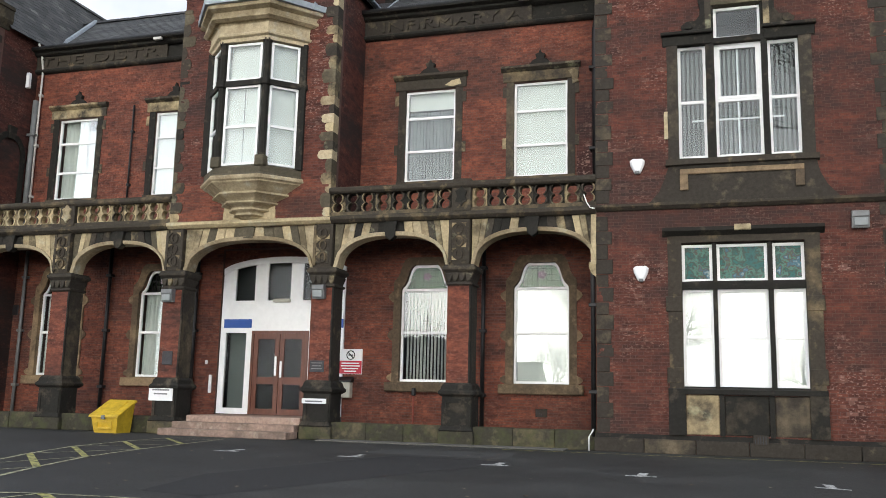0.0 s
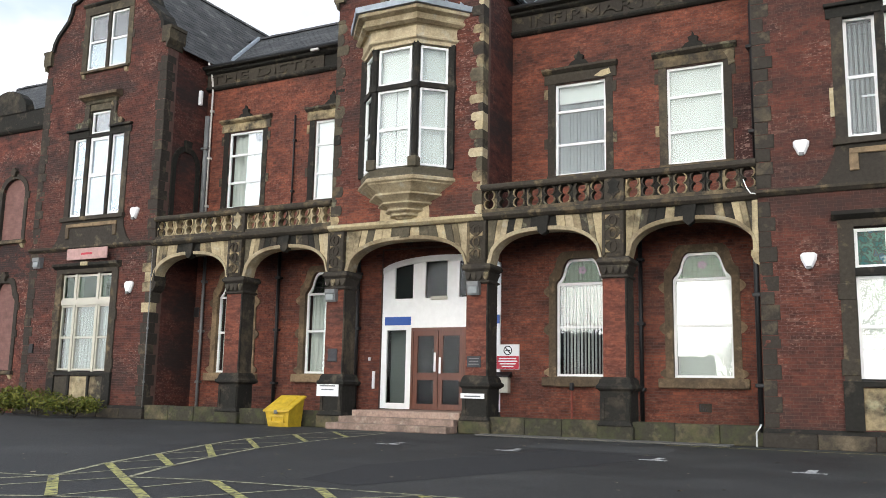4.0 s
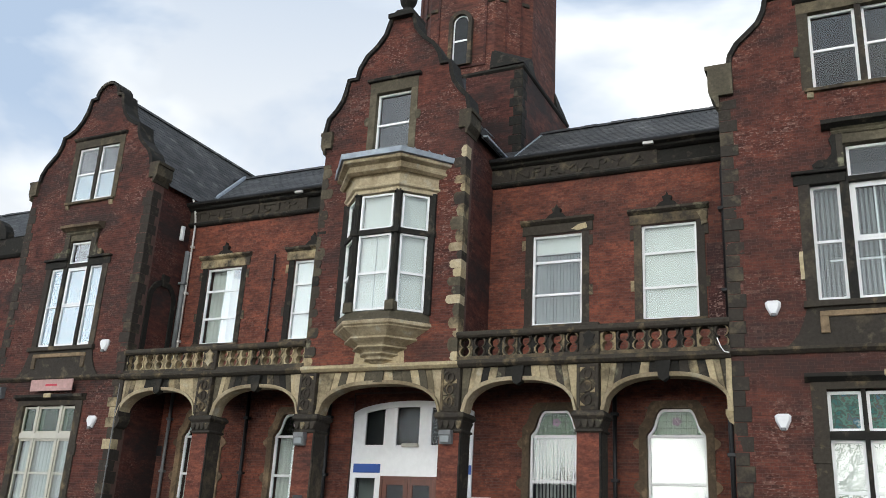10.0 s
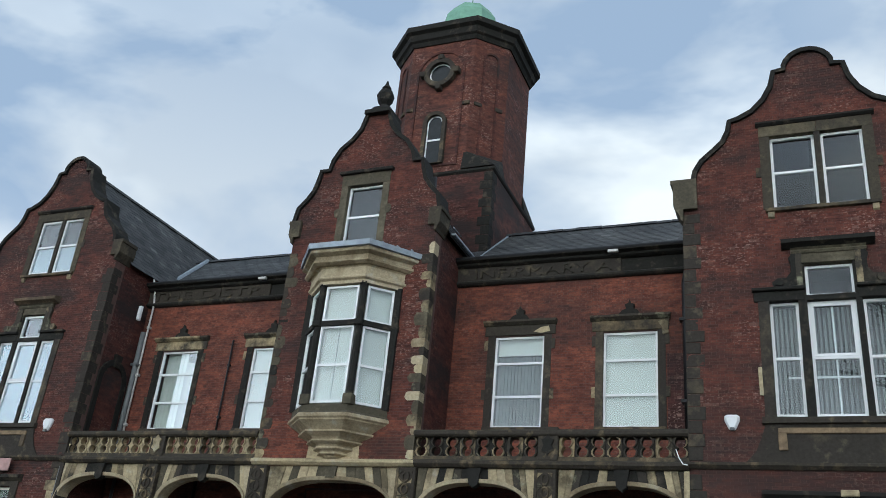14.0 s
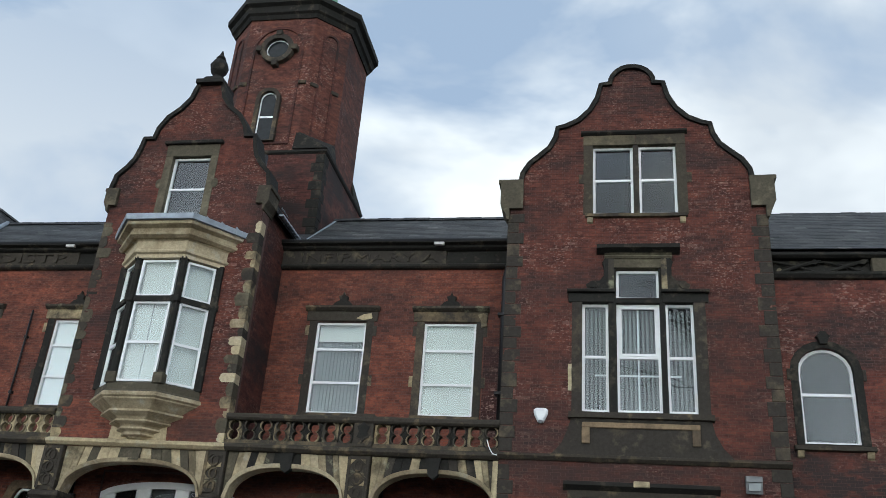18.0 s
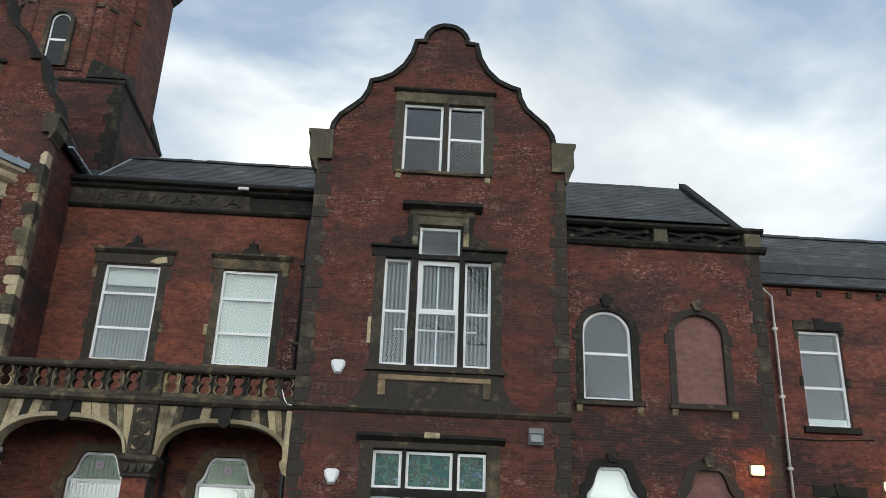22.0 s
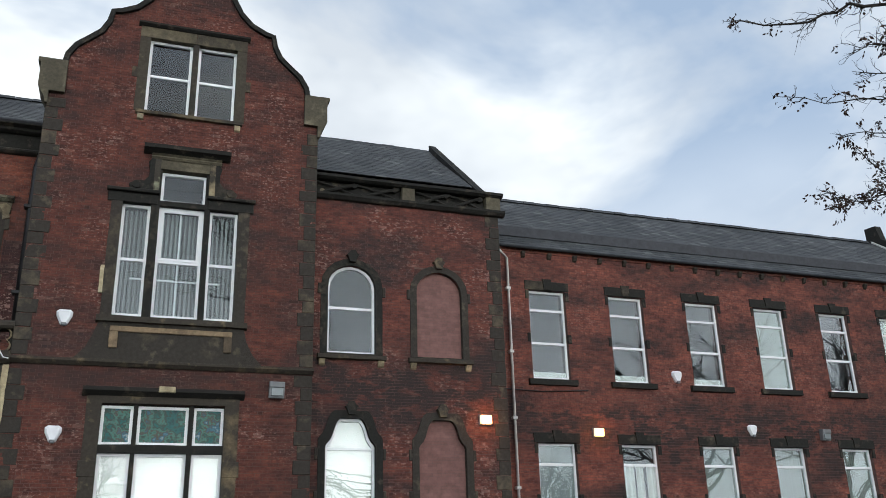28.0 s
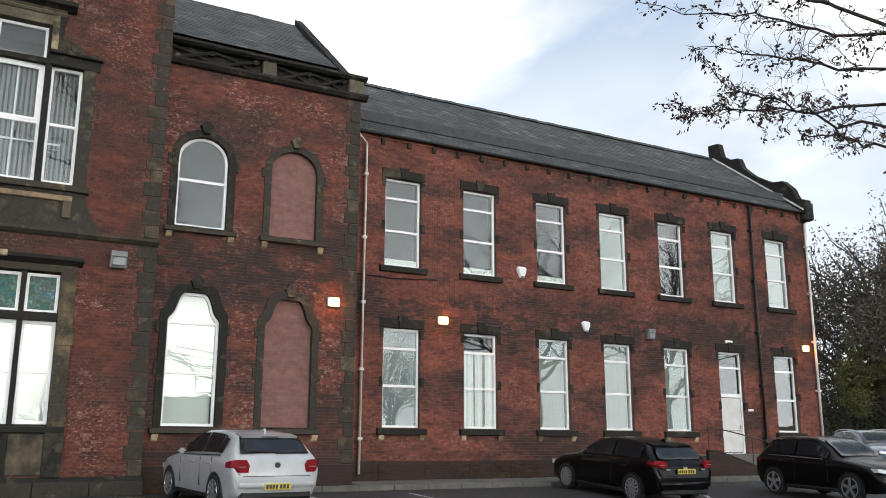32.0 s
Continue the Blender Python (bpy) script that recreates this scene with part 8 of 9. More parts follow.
for x, y in ((-8.75, 15.0), (-6.25, 15.0), (-3.5, 14.55), (-1.08, 13.7), (1.5, 13.4)):
    t = thing("bay_mark", "white T-shaped parking bay mark", "road marking", "parking bay marks", kind="structure")
    part("bar", line([(x - 0.23, y), (x + 0.23, y)], 0.17), WLINE, t)
    part("stem", line([(x, y + 0.085), (x, y + 0.62)], 0.14), WLINE, t)
t = thing("kerb_line", "faded yellow line along the foot of the building", "road marking", kind="structure")
part("stripe", line([(-4.4, 19.0), (-2.5, 19.0), (1.0, 19.0), (6.0, 19.2)], 0.09), YLINE, t)
for p, q in (((16.7, 16.6), (15.55, 15.0)), ((17.2, 15.5), (15.8, 13.1)), ((9.4, 18.4), (9.4, 16.2)), ((9.4, 16.2), (9.4, 13.6)), ((6.9, 18.4), (6.9, 16.2)), ((6.9, 16.2), (6.9, 13.8))):
    t = thing("bay_line", "white parking bay line", "road marking", "parking bay lines", kind="structure")
    part("stripe", line([p, q], 0.1), WLINE, t)
bm = bmesh.new()
bm.faces.new([bm.verts.new((x, y, 0.003)) for x, y in ((-5.25, 8.45), (-4.75, 10.2), (-3.63, 14.3), (-3.56, 15.5), (-5.64, 15.8), (-6.26, 12.47), (-6.6, 10.77), (-6.12, 8.67))])
setting("ground_patch", bm, PATCH, "fresher black asphalt patch", "ground")
bm = bmesh.new()
bm.faces.new([bm.verts.new((x, y, 0.003)) for x, y in ((-6.5, 16.1), (-6.44, 17.6), (-5.5, 17.7), (-3.9, 18.3), (-3.66, 16.0), (-4.3, 15.9))])
setting("ground_old_patch", bm, PATCH_OLD, "older grey asphalt patch", "ground")
# fallen leaves and scraps
rnd = random.Random(12)
bm = bmesh.new()
for k in range(420):
    x, y = (rnd.uniform(-12, 26), rnd.uniform(5, 19.2)) if k % 3 else (rnd.uniform(-9, 4), rnd.gauss(18.9, 0.35))
    if y > 19.35:
        continue
    a, r = rnd.uniform(0, 6.28), rnd.uniform(0.02, 0.055)
    z = gz(x, y) + 0.008
    bm.faces.new([bm.verts.new((x + r * m * math.cos(a + q), y + r * m * math.sin(a + q), z + rnd.uniform(0, 0.012))) for q, m in ((0, 1.0), (1.5, 0.55), (3.1, 1.0), (4.6, 0.5))])
lit = link_mesh("fallen_leaves", bm, LEAF_LITTER)
tagged(lit, "scattered pale brown fallen leaves on the asphalt", "leaves", kind="stuff")
# pavements
apron = thing("pavement_apron", "worn stone flags in front of the arcade", "pavement", kind="structure")
blocks(apron, "flag", [(-9.0 + k * 0.42, -8.59 + k * 0.42, 19.42, 19.98, 0, 0.03) for k in range(14)], PAVE)
pave_w = setting("pavement_wing", box(8.9, 30.2, 19.65, WING, 0, 0.1), PATCH_OLD, "grey paving slabs along the wing", "pavement")
blocks(pave_w, "paving_slab", [(8.904 + i * 0.9, 9.796 + i * 0.9, 19.654 + j * 0.74, 20.386 + j * 0.74, 0.05, 0.12 + 0.003 * ((i * 7 + j * 3) % 4)) for i in range(23) for j in range(3)], PAVE)
kerb = thing("kerb_wing", "pale kerb stones along the wing", "kerb", kind="structure")
blocks(kerb, "kerb_stone", [(5.004 + i * 0.915, 5.91 + i * 0.915, 19.48, 19.64, -0.1, 0.125) for i in range(27)], PAVE, 0.012)
ramp = thing("door_ramp", "brick-sided ramp up to the wing door", "ramp", kind="structure")
part("slab", prism([(21.0, 0.1), (24.6, 0.1), (24.6, 0.76), (21.4, 0.76), (21.0, 0.72)], 20.62, WING - 0.02), PAVE, ramp)
part("slope", prism([(24.6, 0.1), (27.6, 0.1), (24.6, 0.76)], 20.62, WING - 0.02), PAVE, ramp)
part("side_wall", prism([(20.9, 0.05), (24.5, 0.05), (24.5, 0.16), (22.9, 0.40), (21.3, 0.86), (20.9, 0.86)], 20.48, 20.62), BRICK_FOOT, ramp, "sooted brick side wall")
part("coping", tube([(20.9, 20.55, 0.87), (21.3, 20.55, 0.87), (22.9, 20.55, 0.42), (24.5, 20.55, 0.17)], 0.05, 6), STONE_BLACK, ramp)
part("handrail", tube([(20.95, 20.55, 1.62), (21.45, 20.55, 1.56), (22.4, 20.55, 1.40), (24.4, 20.55, 1.0)], 0.02, 6), RAIL, ramp, "thin dark handrail")
for xx, zz, zt in ((20.97, 0.85, 1.62), (22.9, 0.40, 1.30), (24.38, 0.16, 1.0)):
    part("rail_post", tube([(xx, 20.55, zz), (xx, 20.55, zt)], 0.018, 6), RAIL, ramp)


def leaf_cloud(bm, centre, radii, n, size, rnd, flat=0.6):
    for _ in range(n):
        u, v, w = rnd.gauss(0, 1), rnd.gauss(0, 1), rnd.gauss(0, 1)
        m = math.sqrt(u * u + v * v + w * w) or 1
        r = rnd.random() ** 0.4
        c = Vector((centre[0] + u / m * r * radii[0], centre[1] + v / m * r * radii[1], centre[2] + w / m * r * radii[2]))
        d = Vector((rnd.gauss(0, 1), rnd.gauss(0, 1), rnd.gauss(0, flat))).normalized()
        e = d.cross(Vector((rnd.gauss(0, 1), rnd.gauss(0, 1), rnd.gauss(0, 1)))).normalized()
        s = size * rnd.uniform(0.6, 1.4)
        bm.faces.new([bm.verts.new(c + q) for q in (d * s, e * s * 0.45, d * -s, e * s * -0.45)])


rnd = random.Random(5)
for k, (x, y, r, h) in enumerate(((-26.8, 18.9, 1.1, 0.85), (-25.2, 18.8, 1.2, 0.85), (-23.6, 18.8, 1.2, 0.85), (-22.1, 18.95, 0.9, 0.62), (-28.6, 18.7, 1.3, 0.8), (-30.5, 18.7, 1.3, 0.9))):
    t = thing("shrub", "low green and yellow shrub in the bed under the window", "shrub", "shrubs under the window")
    stems = bmesh.new()
    for j in range(9):
        a = j * 0.7
        tube([(x, y, 0), (x + 0.5 * r * math.cos(a), y + 0.35 * math.sin(a), h * 0.8)], 0.012, 4, stems)
    part("stems", stems, BARK, t)
    lf = bmesh.new()
    for j in range(7):
        leaf_cloud(lf, (x + rnd.uniform(-0.7, 0.7) * r, y + rnd.uniform(-0.3, 0.3), h * rnd.uniform(0.45, 0.75)), (r * 0.45, 0.4, h * 0.4), 170, 0.055, rnd)
    part("leaves", lf, LEAF_SHRUB, t)


# ---- parked cars ----
HATCH = [  # y, low z, belt z, low half width, belt half width, top z, top half width
    (0.00, 0.36, 0.62, 0.66, 0.74, 0.70, 0.66), (0.05, 0.30, 0.80, 0.74, 0.82, 0.90, 0.72), (0.14, 0.26, 0.92, 0.79, 0.85, 1.02, 0.70), (0.28, 0.22, 0.96, 0.82, 0.87, 1.15, 0.67),
    (0.42, 0.20, 0.97, 0.84, 0.88, 1.27, 0.63), (0.60, 0.19, 0.98, 0.85, 0.885, 1.365, 0.59), (0.85, 0.185, 0.975, 0.855, 0.888, 1.415, 0.575), (1.20, 0.18, 0.97, 0.86, 0.89, 1.445, 0.575), (1.70, 0.18, 0.955, 0.86, 0.89, 1.455, 0.60),
    (2.25, 0.18, 0.94, 0.86, 0.89, 1.41, 0.585), (2.65, 0.18, 0.93, 0.855, 0.885, 1.24, 0.62), (3.08, 0.18, 0.915, 0.85, 0.88, 1.00, 0.69), (3.40, 0.19, 0.88, 0.84, 0.87, 0.945, 0.70),
    (3.80, 0.20, 0.81, 0.82, 0.85, 0.87, 0.66), (4.12, 0.22, 0.68, 0.76, 0.79, 0.76, 0.58), (4.27, 0.28, 0.55, 0.68, 0.70, 0.62, 0.50), (4.32, 0.36, 0.48, 0.56, 0.58, 0.52, 0.42)]


def car(style, paint, loc, heading, label, spokes=10, plate_low=False, size=(1.0, 1.0), lamps=0.0):
    """A parked car; its own y points ahead and its origin lies under the rear bumper. heading: degrees from +y, left positive."""
    t = thing("car", label, "car", "parked cars")
    dx, dy = -math.sin(radians(heading)), math.cos(radians(heading))
    za, zf = gz(loc[0] + dx * 0.8, loc[1] + dy * 0.8), gz(loc[0] + dx * 3.45, loc[1] + dy * 3.45)
    t.matrix_world = pose(loc[0], loc[1], za - (zf - za) * 0.3, math.degrees(math.atan2(zf - za, 2.65)), 0, heading) @ Matrix.Diagonal((size[0], size[0], size[1], 1.0))
    h = 0.0 if style == "hatch" else 0.14
    r = 1.0 if style == "hatch" else 1.03
    S = [(y * r, lz + (0.05 if h else 0), bz + h * 0.75, lw, bw, tz + h * (1.05 if tz > 1.1 else 0.8), tw) for y, lz, bz, lw, bw, tz, tw in HATCH]

    def at(y):
        """Section at y, on a smooth curve through the stations."""
        y = min(max(y, S[0][0]), S[-1][0])
        i = max(k for k in range(len(S) - 1) if S[k][0] <= y)
        p0, p1, p2, p3 = S[max(i - 1, 0)], S[i], S[i + 1], S[min(i + 2, len(S) - 1)]
        d = p2[0] - p1[0]
        f = (y - p1[0]) / d
        out = [y]
        for c in range(1, 7):
            m1 = (p2[c] - p0[c]) / max(p2[0] - p0[0], 1e-6) * d
            m2 = (p3[c] - p1[c]) / max(p3[0] - p1[0], 1e-6) * d
            out.append((2 * f ** 3 - 3 * f ** 2 + 1) * p1[c] + (f ** 3 - 2 * f ** 2 + f) * m1 + (3 * f ** 2 - 2 * f ** 3) * p2[c] + (f ** 3 - f ** 2) * m2)
        return out

    def ring(s):
        y, lz, bz, lw, bw, tz, tw = s
        dz = bz - lz
        R = [(lw - 0.10, lz), (lw - 0.02, lz + 0.02), (lw, lz + 0.08), (lw + (bw - lw) * 0.6, lz + dz * 0.35), (bw, lz + dz * 0.62), (bw + 0.004, lz + dz * 0.82), (bw - 0.012, bz - 0.015), (bw - 0.05, bz + 0.02),
             (tw + (bw - tw) * 0.55, bz + (tz - bz) * 0.42), (tw + 0.035, bz + (tz - bz) * 0.84), (tw, tz - 0.035), (tw - 0.06, tz - 0.012), (tw * 0.6, tz + 0.004), (0.0, tz + 0.015)]
        return [(x, y, z) for x, z in R] + [(-x, y, z) for x, z in R[-2::-1]]

    ys = sorted({s[0] for s in S} | {S[i][0] + (S[i + 1][0] - S[i][0]) * f for i in range(len(S) - 1) for f in (0.25, 0.5, 0.75)})
    part("body", rings([ring(at(y)) for y in ys]), paint, t, smooth=True)

    def side_pane(ya, yb, s):
        bm = bmesh.new()
        n = 8
        lo, hi = [], []
        for k in range(n + 1):
            y = ya + (yb - ya) * k / n
            q = at(y)
            top = max(0.16, 0.86 if 0.75 * r < y < 2.3 * r else 0.78)
            for col, g in ((lo, 0.12), (hi, top)):
                x = q[4] - 0.05 + (q[6] + 0.035 - q[4] + 0.05) * g
                col.append(bm.verts.new((s * (x + 0.028), y, q[2] + 0.01 + (q[5] - q[2]) * g)))
        for k in range(n):
            bm.faces.new((lo[k], lo[k + 1], hi[k + 1], hi[k]))
        bmesh.ops.solidify(bm, geom=bm.faces[:], thickness=0.012)
        part("side_window", bm, CARGLASS, t, "dark side window")

    for s in (-1, 1):
        side_pane(0.60 * r, 0.84 * r, s)
        side_pane(0.86 * r, 1.56 * r, s)
        side_pane(1.62 * r, 2.72 * r, s)

    def cross_pane(ya, yb, name, inset):
        bm = bmesh.new()
        n, rows = 8, []
        for j in range(5):
            q = at(ya + (yb - ya) * j / 4)
            rows.append([bm.verts.new(((-1 + 2 * k / n) * (q[6] - inset), q[0] - (0.012 if ya < 1 else -0.012), q[5] + 0.014 + 0.012 * (1 - abs(k - n / 2) / (n / 2)))) for k in range(n + 1)])
        for a, b in zip(rows, rows[1:]):
            for k in range(n):
                bm.faces.new((a[k], a[k + 1], b[k + 1], b[k]))
        bmesh.ops.solidify(bm, geom=bm.faces[:], thickness=0.012)
        part(name, bm, CARGLASS, t, "dark glass", smooth=True)

    cross_pane(0.145 * r, 0.50 * r, "rear_window", 0.03)
    cross_pane(2.36 * r, 3.02 * r, "windscreen", 0.03)
    rr = 0.325 if not h else 0.37
    for wy in (0.80 * r, 3.44 * r):
        for s in (-1, 1):
            q = at(wy)
            x0 = s * (q[4] + 0.008)
            arch_ = bmesh.new()
            ra = rr + 0.045
            pts = [(wy + ra * math.cos(k * math.pi / 12), rr + ra * math.sin(k * math.pi / 12)) for k in range(-3, 16)]
            prism_x([(py, max(pz, 0.2)) for py, pz in pts], x0 - s * 0.1, x0 - s * 0.002, arch_)
            part("wheel_arch", arch_, IRON, t, "black wheel arch")
            prof = [(rr * 0.70, 0.0), (rr * 0.74, 0.012), (rr * 0.93, 0.012), (rr, -0.03), (rr, -0.17), (rr * 0.9, -0.2)]
            wh = part("wheel", rings([[(x0 + s * dx, wy + rad * math.cos(k * math.pi / 14), rr + rad * math.sin(k * math.pi / 14)) for k in range(28)] for rad, dx in prof]), TYRE, t, "black tyre")
            part("rim", rings([[(x0 + s * dx, wy + rad * math.cos(k * math.pi / 12), rr + rad * math.sin(k * math.pi / 12)) for k in range(24)] for rad, dx in ((rr * 0.64, -0.01), (rr * 0.66, 0.016), (rr * 0.73, 0.018), (rr * 0.74, 0.004))], cap=False), ALLOY, wh, "bright rim edge")
            part("brake_disc", prism_x([(wy + rr * 0.63 * math.cos(k * math.pi / 10), rr + rr * 0.63 * math.sin(k * math.pi / 10)) for k in range(20)], x0 - s * 0.03, x0 + s * 0.002), IRON, wh)
            for k in range(spokes):
                a = k * 2 * math.pi / spokes + 0.3
                u, v = math.cos(a), math.sin(a)
                e = 0.020 if spokes > 6 else 0.034
                pts = [(wy - v * e, rr + u * e), (wy + v * e, rr - u * e), (wy + u * rr * 0.67 + v * e * 1.3, rr + v * rr * 0.67 - u * e * 1.3), (wy + u * rr * 0.67 - v * e * 1.3, rr + v * rr * 0.67 + u * e * 1.3)]
                part("spoke", prism_x(pts, x0 + s * 0.004, x0 + s * 0.02), ALLOY, wh, "alloy spoke")
            part("hub_cap", prism_x([(wy + 0.05 * math.cos(k * 0.628), rr + 0.05 * math.sin(k * 0.628)) for k in range(10)], x0, x0 + s * 0.024), ALLOY, wh)
    zb = 0.92 + h * 0.75
    for s in (-1, 1):
        lh = 0.085 if lamps or h else 0.115
        # lamps follow the corner: a skin over slices of the body
        bm = bmesh.new()
        sl = []
        for y in (-0.012, 0.03, 0.10, 0.20, 0.30):
            q = at(max(y, 0.0))
            w = q[4] + (0.004 if y < 0.05 else 0.012)
            k = 1.0 - max(0.0, y) * 1.6
            mid = zb + lamps - 0.095
            sl.append([(s * 0.56, y, mid - lh * k), (s * (w - 0.03), y, mid - lh * k), (s * w, y, mid - 0.02), (s * (w - 0.012), y, mid + lh * k), (s * 0.60, y, mid + (lh - 0.005) * k), (s * 0.54, y, mid + 0.01)])
        part("tail_lamp", rings(sl, bm), TAIL, t, "dark red tail lamp")
        if not h:
            for q_ in (0.115, 0.155):
                part("lamp_rib", box(min(s * 0.61, s * 0.765), max(s * 0.61, s * 0.765), -0.018, -0.006, zb + lamps - q_, zb + lamps - q_ + 0.012), GREYP if q_ < 0.13 else TAIL, t, "pale band in the tail lamp")
        if paint == CAR_BLACK:
            part("reversing_lens", box(min(s * 0.46, s * 0.58), max(s * 0.46, s * 0.58), -0.014, 0.0, zb - 0.12, zb - 0.08, 0.005), LAMPGLASS, t)
        xs = sorted((s * 0.44, s * 0.77))
        hz = 0.60 + h * 1.1
        part("head_lamp", prism([(xs[0], hz), (xs[1], hz + 0.04), (xs[1], hz + 0.13), (xs[0], hz + 0.1)], 4.02 * r, 4.24 * r), HEAD, t, "clear head lamp")
        part("fog_lamp", prism_x([(4.2 * r + 0.0, 0.40 + h * 0.5), (4.26 * r, 0.40 + h * 0.5), (4.26 * r, 0.47 + h * 0.5), (4.2 * r, 0.47 + h * 0.5)], min(s * 0.52, s * 0.62), max(s * 0.52, s * 0.62)), HEAD, t)
        part("mirror", box(min(s * 0.87, s * 1.02), max(s * 0.87, s * 1.02), 2.46 * r, 2.57 * r, zb + 0.05, zb + 0.15, 0.035, 2), paint, t, "door mirror")
        for dy in (1.0, 1.95):
            xs = sorted((s * 0.885, s * 0.912))
            part("door_handle", box(xs[0], xs[1], dy * r, (dy + 0.19) * r, zb - 0.10, zb - 0.07, 0.008), paint, t)
        for dy in (0.98, 1.59, 2.74):
            q = at(dy * r)
            xs = sorted((s * (q[4] - 0.05), s * (q[4] + 0.0045)))
            part("door_gap", box(xs[0], xs[1], dy * r, dy * r + 0.006, 0.40 + h * 0.5, q[2] - 0.03), INK, t)
        xs = sorted((s * 0.82, s * 0.882))
        part("sill_trim", box(xs[0], xs[1], 1.22 * r, 3.02 * r, 0.19 + h * 0.4, 0.28 + h * 0.4, 0.02), IRON, t)
        for k in range(4):
            ya, yb = (0.6 + 0.5 * k) * r, (1.1 + 0.5 * k) * r
            qa, qb = at(ya), at(yb)
            part("window_trim", tube([(s * (qa[4] - 0.015), ya, qa[2] + 0.02), (s * (qb[4] - 0.015), yb, qb[2] + 0.02)], 0.011, 5), ALLOY if h else IRON, t)
    part("bumper_lower", box(-0.68, 0.68, -0.012, 0.2, 0.24 + h * 0.4, 0.36 + h * 0.4, 0.03), IRON, t, "black lower bumper")
    part("bumper", box(-0.79, 0.79, -0.035, 0.2, 0.36 + h * 0.4, 0.60 + h * 0.5, 0.07, 3), paint, t, "rear bumper", smooth=True)
    pz = 0.40 if plate_low else 0.72 + h
    pl = part("number_plate", box(-0.26, 0.26, -0.052, -0.02, pz, pz + 0.115, 0.005), PLATE, t, "yellow rear plate with plain dark bars")
    for k in (-0.205, -0.145, -0.085, -0.025, 0.06, 0.125, 0.19):
        part("plate_bar", box(k - 0.022, k + 0.022, -0.056, -0.051, pz + 0.022, pz + 0.094), INK, pl)
    part("badge", prism([(0.05 * math.cos(k * 0.628), zb - 0.08 + 0.05 * math.sin(k * 0.628)) for k in range(10)], -0.006, 0.06), ALLOY if paint != CAR_WHITE else INK, t, "plain round badge")
    part("boot_gap", box(-0.66, 0.66, -0.004, 0.06, zb - 0.285, zb - 0.272), INK, t)
    part("wiper", tube([(0.0, 0.13, zb + 0.12), (0.42, 0.16, zb + 0.13)], 0.012, 5), IRON, t)
    part("aerial_fin", prism_x([(0.66, 1.39 + h), (0.9, 1.42 + h), (0.70, 1.49 + h)], -0.02, 0.02), paint, t)
    q = at(0.62 * r)
    part("spoiler", prism_x([(0.42 * r, q[5] - 0.02), (0.44 * r, q[5] - 0.055), (0.74 * r, q[5] - 0.01), (0.74 * r, q[5] + 0.03)], -0.55, 0.55), paint, t)
    part("brake_light", box(-0.16, 0.16, 0.42 * r - 0.006, 0.46 * r, q[5] - 0.045, q[5] - 0.028), INK, t)
    part("grille", box(-0.38, 0.38, 4.2 * r, 4.34 * r, 0.42 + h * 0.5, 0.60 + h, 0.03), IRON, t, "dark front grille")
    if h:
        part("grille_surround", frame_ring(rect(-0.42, 0.42, 0.46, 0.78), rect(-0.38, 0.38, 0.49, 0.75), 4.3 * r, 4.35 * r), ALLOY, t, "bright grille surround")
        for s in (-1, 1):
            part("roof_rail", tube([(s * 0.60, 0.62, 1.53), (s * 0.62, 0.9, 1.615), (s * 0.63, 1.6, 1.63), (s * 0.60, 2.3, 1.585), (s * 0.60, 2.5, 1.50)], 0.016, 6), ALLOY, t, "bright roof rail")
    return t


car("hatch", CAR_WHITE, (5.26, 15.4), 5, "white hatchback parked nose to the building", 10, True, (0.97, 0.95))
car("hatch", CAR_BLACK, (14.72, 15.25), -2, "black hatchback parked nose to the building", 12, False, (0.98, 0.95), 0.12)
car("suv", CAR_BLACK, (20.0, 17.1), 170, "black sport utility car parked facing outward", 5, False, (0.95, 0.91))
car("suv", CAR_GREY, (30.2, 22.6), 150, "blue-grey tall car parked beyond the wing", 5)
car("hatch", CAR_GREY, (39.0, 28.4), 150, "dark grey car parked beyond the wing", 5)


# ---- trees ----
def twigs(bm, p, d, length, r, depth, rnd, ends, curl=0.16):
    pts = [Vector(p)]
    dv = Vector(d).normalized()
    for k in range(4):
        dv = (dv + Vector((rnd.gauss(0, curl), rnd.gauss(0, curl), rnd.gauss(0.02, curl)))).normalized()
        pts.append(pts[-1] + dv * length / 4)
    tube(pts, [r * (1 - 0.18 * k) for k in range(5)], 5 if r > 0.02 else 4, bm)
    if depth == 0:
        ends.append(pts[-1])
        return
    for k in range(2, 5):
        for _ in range(2 if depth > 1 else 1):
            nd = (dv + Vector((rnd.gauss(0, 0.6), rnd.gauss(0, 0.6), rnd.gauss(0.12, 0.5)))).normalized()
            twigs(bm, pts[k], nd, length * rnd.uniform(0.5, 0.75), r * 0.5, depth - 1, rnd, ends, curl)
    ends.append(pts[-1])


